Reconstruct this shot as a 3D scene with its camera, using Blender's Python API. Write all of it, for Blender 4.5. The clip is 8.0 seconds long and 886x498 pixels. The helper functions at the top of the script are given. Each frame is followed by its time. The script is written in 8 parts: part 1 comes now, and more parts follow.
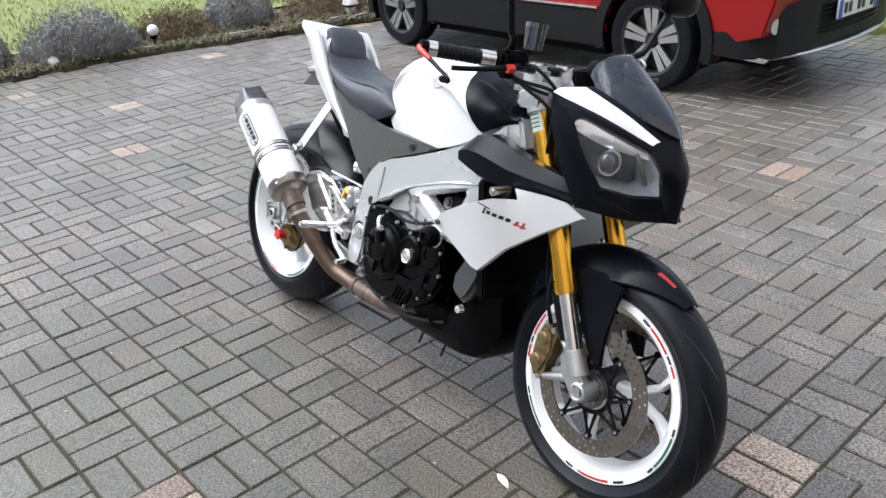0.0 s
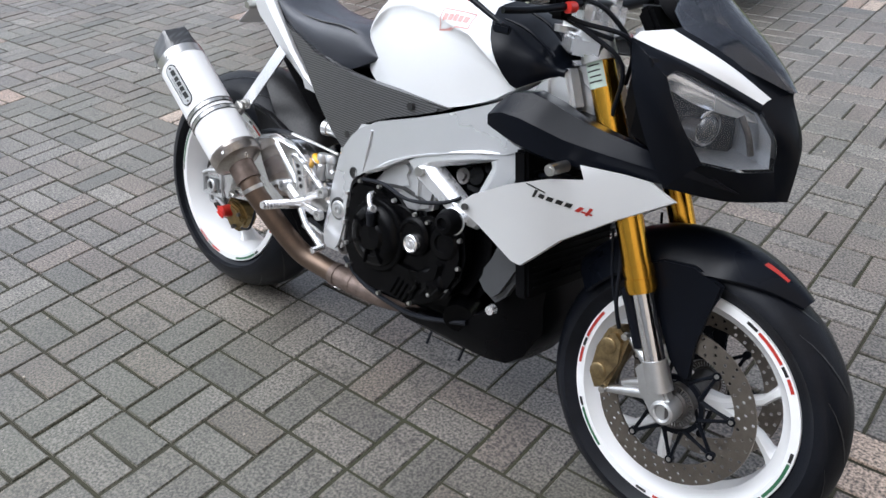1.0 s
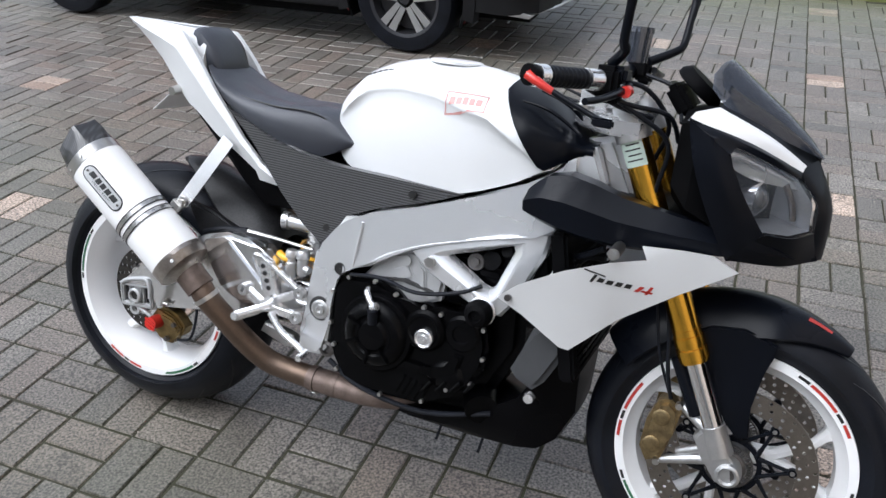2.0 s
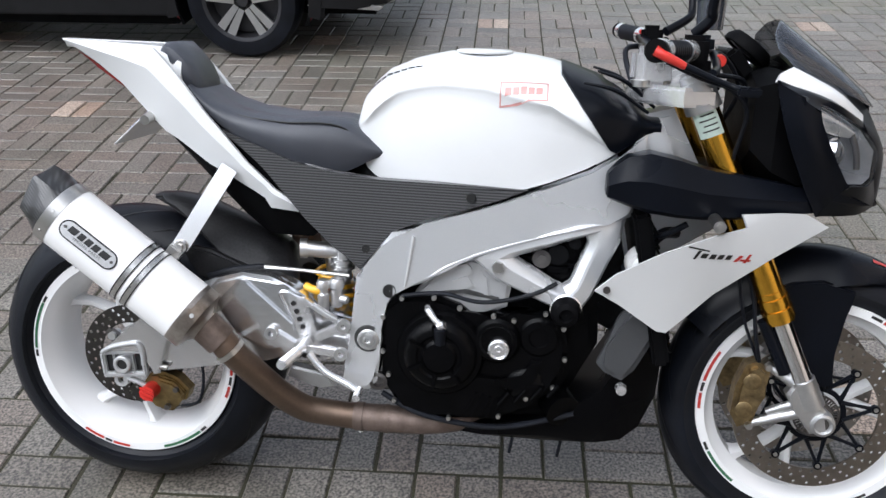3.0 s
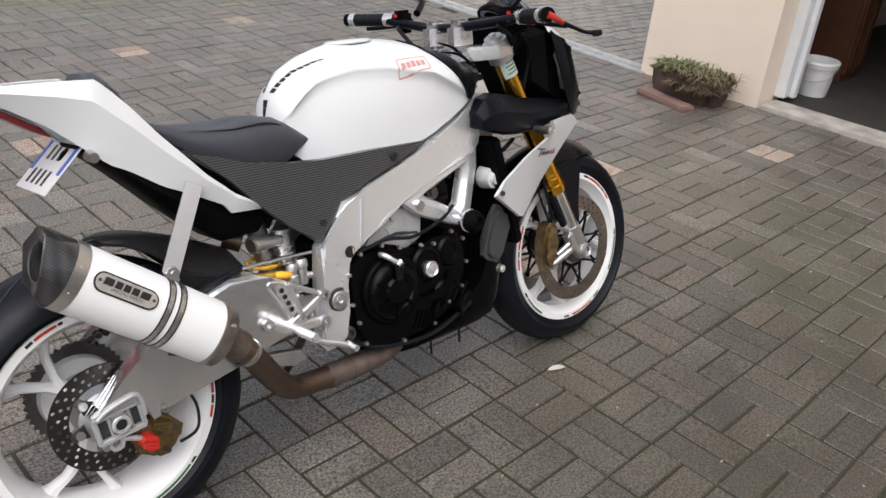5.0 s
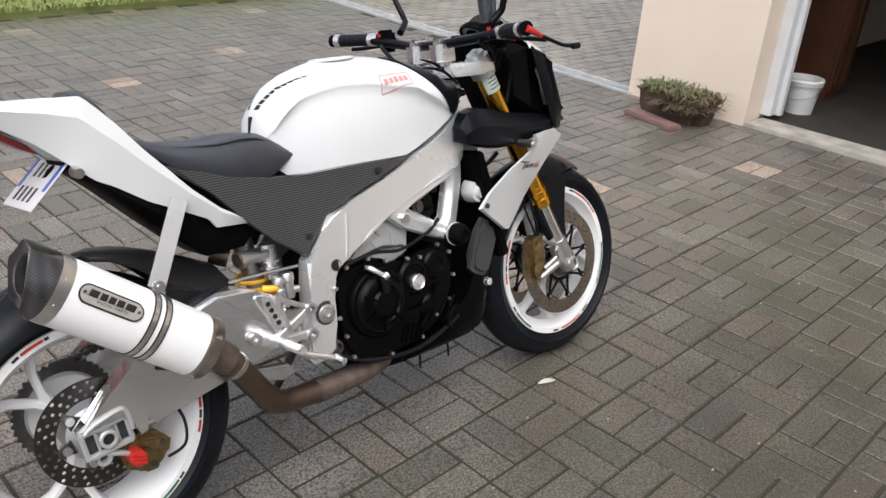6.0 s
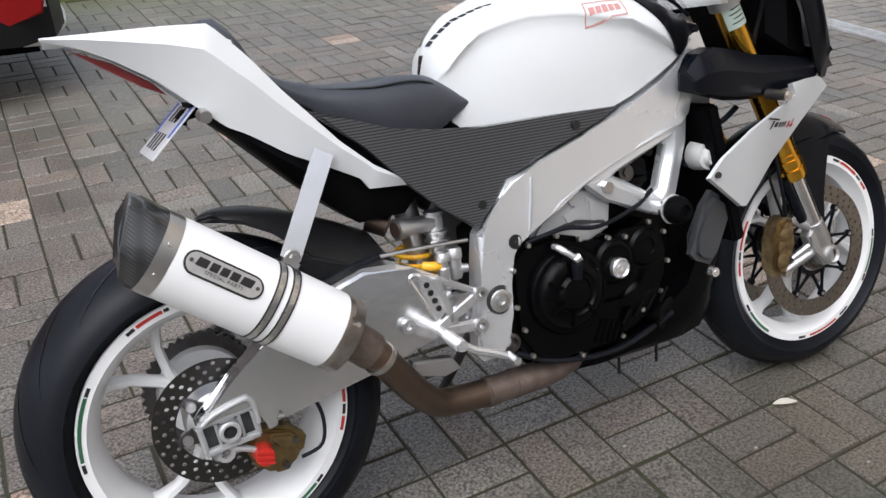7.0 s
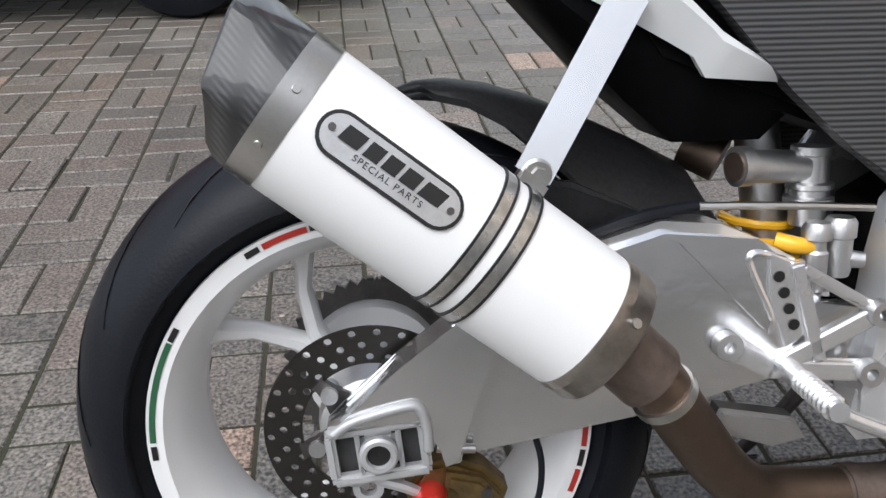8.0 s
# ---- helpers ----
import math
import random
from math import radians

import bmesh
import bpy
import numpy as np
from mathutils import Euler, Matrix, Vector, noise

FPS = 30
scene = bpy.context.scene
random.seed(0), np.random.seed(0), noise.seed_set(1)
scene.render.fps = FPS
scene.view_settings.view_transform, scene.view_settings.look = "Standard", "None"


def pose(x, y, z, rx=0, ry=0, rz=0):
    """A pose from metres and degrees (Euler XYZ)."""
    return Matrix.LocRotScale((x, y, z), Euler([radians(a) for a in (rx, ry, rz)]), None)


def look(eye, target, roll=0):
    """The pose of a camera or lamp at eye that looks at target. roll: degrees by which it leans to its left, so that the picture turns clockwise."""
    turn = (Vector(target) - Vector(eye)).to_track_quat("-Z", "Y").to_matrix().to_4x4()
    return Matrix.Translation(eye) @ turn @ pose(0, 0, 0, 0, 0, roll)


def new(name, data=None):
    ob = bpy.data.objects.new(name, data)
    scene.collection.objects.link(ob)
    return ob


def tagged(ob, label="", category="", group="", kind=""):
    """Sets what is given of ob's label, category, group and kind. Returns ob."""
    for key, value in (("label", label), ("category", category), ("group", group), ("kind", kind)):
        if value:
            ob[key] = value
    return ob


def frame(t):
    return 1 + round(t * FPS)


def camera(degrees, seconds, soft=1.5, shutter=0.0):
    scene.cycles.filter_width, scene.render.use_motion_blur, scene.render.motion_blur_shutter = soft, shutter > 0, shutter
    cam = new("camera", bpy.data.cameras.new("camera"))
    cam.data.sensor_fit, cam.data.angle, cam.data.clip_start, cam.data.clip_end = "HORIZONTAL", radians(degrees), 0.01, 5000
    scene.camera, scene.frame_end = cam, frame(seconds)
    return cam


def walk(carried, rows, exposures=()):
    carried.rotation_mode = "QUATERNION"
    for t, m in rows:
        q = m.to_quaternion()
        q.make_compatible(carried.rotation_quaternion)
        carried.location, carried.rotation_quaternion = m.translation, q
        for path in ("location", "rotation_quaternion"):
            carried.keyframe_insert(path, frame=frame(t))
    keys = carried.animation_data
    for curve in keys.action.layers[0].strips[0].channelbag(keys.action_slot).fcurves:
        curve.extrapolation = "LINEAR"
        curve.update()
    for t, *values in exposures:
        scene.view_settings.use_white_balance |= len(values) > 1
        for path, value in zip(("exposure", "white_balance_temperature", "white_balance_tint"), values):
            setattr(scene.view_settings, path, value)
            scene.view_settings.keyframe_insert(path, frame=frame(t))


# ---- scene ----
cam = camera(56.2, 8.0)
PATH = [
    (0, (2.449, -1.399, 1.473), (1.078, -0.224, 0.613), -3.5),
    (0.5, (2.16, -1.257, 1.433), (0.819, -0.123, 0.477), -3.8),
    (1, (1.879, -1.273, 1.433), (0.773, 0.014, 0.374), -3.1),
    (1.5, (1.618, -1.374, 1.493), (0.834, 0.12, 0.42), -1.4),
    (2, (1.339, -1.418, 1.498), (0.711, 0.195, 0.495), 0.0),
    (2.2, (1.262, -1.433, 1.509), (0.683, 0.182, 0.481), -1.5),
    (3.3, (0.534, -1.395, 1.446), (0.647, 0.324, 0.429), 1.9),
    (3.5, (0.35, -1.369, 1.47), (0.642, 0.295, 0.398), 4.2),
    (3.7, (0.161, -1.378, 1.482), (0.613, 0.249, 0.411), 5.7),
    (4, (-0.045, -1.344, 1.468), (0.487, 0.264, 0.405), 5.0),
    (4.5, (-0.386, -1.296, 1.492), (0.503, 0.181, 0.477), 4.1),
    (5, (-0.509, -1.369, 1.479), (0.773, -0.156, 0.538), 5.4),
    (5.2, (-0.514, -1.391, 1.43), (0.836, -0.234, 0.514), 4.9),
    (6.3, (-0.508, -1.415, 1.456), (0.734, -0.107, 0.59), 3.6),
    (6.5, (-0.423, -1.363, 1.425), (0.734, 0.01, 0.545), 2.6),
    (7, (-0.219, -1.191, 1.288), (0.634, 0.343, 0.329), -0.7),
    (7.5, (-0.074, -0.911, 1.093), (0.454, 0.727, 0.073), 0.4),
    (8, (-0.021, -0.682, 0.931), (0.192, 1.041, -0.062), -0.6),
]
walk(cam, [(t, look(eye, target, roll)) for t, eye, target, roll in PATH], exposures=[(0, 1.1, 6000, 10), (0.8, 0.9, 5950, 10), (1.5, 0.78, 5950, 10), (2.2, 0.78, 5980, 10), (3.5, 0.78, 6150, 10), (4.5, 0.65, 6500, 11), (5.2, 0.5, 6500, 12), (6.3, 0.7, 6400, 11), (7, 0.55, 6250, 11), (8, 0.65, 6200, 10)])

# ---- light: an overcast winter sky ----
world = bpy.data.worlds.new("sky")
scene.world = world
world.use_nodes = True
wn = world.node_tree.nodes
sky = wn.new("ShaderNodeTexSky")
sky.sky_type, sky.sun_disc = "NISHITA", False
sky.sun_elevation, sky.sun_rotation = radians(60), radians(229)
sky.dust_density, sky.ozone_density, sky.air_density = 3.0, 1.0, 1.0
grey = wn.new("ShaderNodeHueSaturation")
grey.inputs["Saturation"].default_value = 0.3
world.node_tree.links.new(sky.outputs[0], grey.inputs["Color"])
world.node_tree.links.new(grey.outputs[0], wn["Background"].inputs["Color"])
wn["Background"].inputs["Strength"].default_value = 0.14
sun = new("sun", bpy.data.lights.new("sun", "SUN"))
sun.data.energy, sun.data.angle, sun.data.color = 1.5, radians(60), (1.0, 0.99, 0.98)
sun.matrix_world = look((-2.6, -2.3, 6), (0, 0, 0))


# ---- materials ----
def nodes_of(name):
    m = bpy.data.materials.new(name)
    m.use_nodes = True
    return m, m.node_tree.nodes, m.node_tree.links, m.node_tree.nodes["Principled BSDF"]


def surface(name, colour, rough=0.5, metal=0.0, var=0.12, scale=8.0, fine=120.0, bump=0.05, coat=0.0, rvar=0.1, colour2=None, spec=0.5, bdist=0.002):
    """A plain material with blotches at two scales, uneven gloss and fine relief."""
    m, n, l, b = nodes_of(name)
    co = n.new("ShaderNodeTexCoord")
    big, small = n.new("ShaderNodeTexNoise"), n.new("ShaderNodeTexNoise")
    for t, s in ((big, scale), (small, fine)):
        t.inputs["Scale"].default_value, t.inputs["Detail"].default_value = s, 4
        l.new(co.outputs["Object"], t.inputs["Vector"])
    mix = n.new("ShaderNodeMix")
    mix.data_type = "RGBA"
    c2 = colour2 or tuple(max(0.0, c * (1 - 2 * var)) for c in colour)
    c1 = colour if colour2 else tuple(min(1.0, c * (1 + var)) for c in colour)
    mix.inputs["A"].default_value, mix.inputs["B"].default_value = (*c1, 1), (*c2, 1)
    add = n.new("ShaderNodeMath")
    add.operation = "MULTIPLY_ADD"
    add.inputs[1].default_value = 0.4
    l.new(small.outputs["Fac"], add.inputs[0])
    sc = n.new("ShaderNodeMath")
    sc.operation = "MULTIPLY_ADD"
    sc.inputs[1].default_value, sc.inputs[2].default_value = 1.6, -0.5
    l.new(big.outputs["Fac"], sc.inputs[0])
    l.new(sc.outputs[0], add.inputs[2])
    l.new(add.outputs[0], mix.inputs["Factor"])
    l.new(mix.outputs["Result"], b.inputs["Base Color"])
    rr = n.new("ShaderNodeMapRange")
    rr.inputs["To Min"].default_value, rr.inputs["To Max"].default_value = max(0.02, rough - rvar), min(1.0, rough + rvar)
    l.new(big.outputs["Fac"], rr.inputs["Value"])
    l.new(rr.outputs[0], b.inputs["Roughness"])
    b.inputs["Metallic"].default_value = metal
    b.inputs["Coat Weight"].default_value = coat
    b.inputs["Coat Roughness"].default_value = 0.06
    b.inputs["Specular IOR Level"].default_value = spec
    if bump:
        bp = n.new("ShaderNodeBump")
        bp.inputs["Strength"].default_value, bp.inputs["Distance"].default_value = bump, bdist
        l.new(small.outputs["Fac"], bp.inputs["Height"])
        l.new(bp.outputs[0], b.inputs["Normal"])
    return m


def carbon(name, pitch=0.0035, ribbed=False):
    """Woven carbon fibre under clear lacquer; ribbed: the fibre's bands run one way."""
    m, n, l, b = nodes_of(name)
    co = n.new("ShaderNodeTexCoord")
    waves = []
    for turn in ((0.0,) if ribbed else (38.0, -12.0)):
        mp = n.new("ShaderNodeMapping")
        mp.inputs["Rotation"].default_value = (0, radians(turn), 0)
        l.new(co.outputs["Object"], mp.inputs["Vector"])
        w = n.new("ShaderNodeTexWave")
        w.bands_direction = "Z" if ribbed else "X"
        w.inputs["Scale"].default_value = 0.31416 / (pitch if turn != -12.0 else pitch * 5)
        w.inputs["Distortion"].default_value = 0.3 if ribbed else 0.0
        l.new(mp.outputs[0], w.inputs["Vector"])
        waves.append(w)
    fac = waves[0].outputs["Fac"]
    if not ribbed:
        mu = n.new("ShaderNodeMath")
        mu.operation = "MULTIPLY"
        l.new(waves[0].outputs["Fac"], mu.inputs[0])
        l.new(waves[1].outputs["Fac"], mu.inputs[1])
        fac = mu.outputs[0]
    mix = n.new("ShaderNodeMix")
    mix.data_type = "RGBA"
    mix.inputs["A"].default_value, mix.inputs["B"].default_value = (0.007, 0.007, 0.0075, 1), (0.078, 0.078, 0.081, 1) if ribbed else (0.042, 0.042, 0.044, 1)
    l.new(fac, mix.inputs["Factor"])
    l.new(mix.outputs["Result"], b.inputs["Base Color"])
    b.inputs["Roughness"].default_value, b.inputs["Coat Weight"].default_value = 0.42, (0.35 if ribbed else 0.8)
    b.inputs["Coat Roughness"].default_value = 0.12 if ribbed else 0.05
    bp = n.new("ShaderNodeBump")
    bp.inputs["Strength"].default_value, bp.inputs["Distance"].default_value = 0.3, 0.0006
    l.new(fac, bp.inputs["Height"])
    l.new(bp.outputs[0], b.inputs["Normal"])
    return m


def glass(name, colour, rough=0.03, alpha=0.5):
    """Thin tinted plastic: see-through, with a glossy face."""
    m, n, l, b = nodes_of(name)
    b.inputs["Base Color"].default_value = (*colour, 1)
    b.inputs["Roughness"].default_value = rough
    b.inputs["Alpha"].default_value = alpha
    b.inputs["Coat Weight"].default_value = 1.0
    b.inputs["Coat Roughness"].default_value = 0.03
    return m


def paver(name, tones, moss=0.26):
    """Concrete paving with a speckled aggregate, each stone of its own shade."""
    m, n, l, b = nodes_of(name)
    co, info, geo = n.new("ShaderNodeTexCoord"), n.new("ShaderNodeObjectInfo"), n.new("ShaderNodeNewGeometry")
    ran = n.new("ShaderNodeMath")
    ran.operation = "ADD"
    l.new(info.outputs["Random"], ran.inputs[0])
    l.new(geo.outputs["Random Per Island"], ran.inputs[1])
    fr = n.new("ShaderNodeMath")
    fr.operation = "FRACT"
    l.new(ran.outputs[0], fr.inputs[0])
    ramp = n.new("ShaderNodeValToRGB")
    ramp.color_ramp.interpolation = "LINEAR"
    while len(ramp.color_ramp.elements) < len(tones):
        ramp.color_ramp.elements.new(0.5)
    for i, (e, c) in enumerate(zip(ramp.color_ramp.elements, tones)):
        e.position, e.color = i / (len(tones) - 1), (*c, 1)
    l.new(fr.outputs[0], ramp.inputs[0])
    pos = geo.outputs["Position"]
    grain, blotch, pits = n.new("ShaderNodeTexNoise"), n.new("ShaderNodeTexNoise"), n.new("ShaderNodeTexVoronoi")
    for t, s, d in ((grain, 150.0, 8), (blotch, 3.1, 5)):
        t.inputs["Scale"].default_value, t.inputs["Detail"].default_value = s, d
        l.new(pos, t.inputs["Vector"])
    pits.inputs["Scale"].default_value = 170.0
    l.new(pos, pits.inputs["Vector"])
    mr = n.new("ShaderNodeMapRange")
    mr.inputs["From Min"].default_value, mr.inputs["From Max"].default_value = 0.36, 0.66
    mr.inputs["To Min"].default_value, mr.inputs["To Max"].default_value = 0.20, 1.92
    l.new(grain.outputs["Fac"], mr.inputs["Value"])
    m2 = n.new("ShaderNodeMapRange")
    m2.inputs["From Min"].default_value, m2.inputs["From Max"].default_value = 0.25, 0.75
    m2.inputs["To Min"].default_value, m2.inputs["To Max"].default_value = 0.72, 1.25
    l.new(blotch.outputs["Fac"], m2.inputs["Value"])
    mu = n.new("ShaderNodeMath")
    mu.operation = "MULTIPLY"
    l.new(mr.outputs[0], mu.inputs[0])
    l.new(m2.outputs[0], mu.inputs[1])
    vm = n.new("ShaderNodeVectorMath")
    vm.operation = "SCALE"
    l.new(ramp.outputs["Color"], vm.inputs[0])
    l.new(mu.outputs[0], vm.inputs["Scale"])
    # a darker, ragged patch of the yard: shade and damp put into the colour
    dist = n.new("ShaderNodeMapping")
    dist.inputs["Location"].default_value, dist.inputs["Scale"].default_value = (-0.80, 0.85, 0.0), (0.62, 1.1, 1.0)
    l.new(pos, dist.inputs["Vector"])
    span, ragged, shade_damp = n.new("ShaderNodeVectorMath"), n.new("ShaderNodeTexNoise"), n.new("ShaderNodeMapRange")
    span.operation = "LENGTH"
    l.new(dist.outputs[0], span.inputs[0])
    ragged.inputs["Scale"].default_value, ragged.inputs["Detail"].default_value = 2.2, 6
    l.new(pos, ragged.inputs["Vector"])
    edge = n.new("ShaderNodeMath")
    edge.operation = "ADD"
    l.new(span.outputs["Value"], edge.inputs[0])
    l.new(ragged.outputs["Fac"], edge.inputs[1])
    shade_damp.inputs["From Min"].default_value, shade_damp.inputs["From Max"].default_value = 0.75, 1.9
    shade_damp.inputs["To Min"].default_value, shade_damp.inputs["To Max"].default_value = 0.60, 1.10
    l.new(edge.outputs[0], shade_damp.inputs["Value"])
    darkened = n.new("ShaderNodeVectorMath")
    darkened.operation = "SCALE"
    l.new(vm.outputs[0], darkened.inputs[0])
    l.new(shade_damp.outputs[0], darkened.inputs["Scale"])
    # moss and algae, in drifts and thicker towards the grass verge
    drift = n.new("ShaderNodeTexNoise")
    drift.inputs["Scale"].default_value, drift.inputs["Detail"].default_value = 0.55, 6
    l.new(pos, drift.inputs["Vector"])
    dm = n.new("ShaderNodeMapRange")
    dm.inputs["From Min"].default_value, dm.inputs["From Max"].default_value = 0.48, 0.72
    dm.inputs["To Max"].default_value = moss
    l.new(drift.outputs["Fac"], dm.inputs["Value"])
    mix = n.new("ShaderNodeMix")
    mix.data_type = "RGBA"
    mix.inputs["B"].default_value = (0.10, 0.11, 0.045, 1)
    l.new(darkened.outputs[0], mix.inputs["A"])
    away, verge, creep = n.new("ShaderNodeSeparateXYZ"), n.new("ShaderNodeMath"), n.new("ShaderNodeMapRange")
    l.new(pos, away.inputs[0])
    verge.operation = "MULTIPLY_ADD"
    verge.inputs[1].default_value = 1.6
    l.new(ragged.outputs["Fac"], verge.inputs[0])
    l.new(away.outputs["Y"], verge.inputs[2])
    creep.inputs["From Min"].default_value, creep.inputs["From Max"].default_value = 4.9, 6.1
    creep.inputs["To Max"].default_value = 0.62
    l.new(verge.outputs[0], creep.inputs["Value"])
    both = n.new("ShaderNodeMath")
    both.operation = "MAXIMUM"
    l.new(dm.outputs[0], both.inputs[0])
    l.new(creep.outputs[0], both.inputs[1])
    l.new(both.outputs[0], mix.inputs["Factor"])
    l.new(mix.outputs["Result"], b.inputs["Base Color"])
    rg = n.new("ShaderNodeMapRange")
    rg.inputs["To Min"].default_value, rg.inputs["To Max"].default_value = 0.34, 0.54
    l.new(blotch.outputs["Fac"], rg.inputs["Value"])
    l.new(rg.outputs[0], b.inputs["Roughness"])
    bp = n.new("ShaderNodeBump")
    b.inputs["Specular IOR Level"].default_value = 0.75
    bp.inputs["Strength"].default_value, bp.inputs["Distance"].default_value = 0.5, 0.0025
    l.new(grain.outputs["Fac"], bp.inputs["Height"])
    l.new(bp.outputs[0], b.inputs["Normal"])
    return m


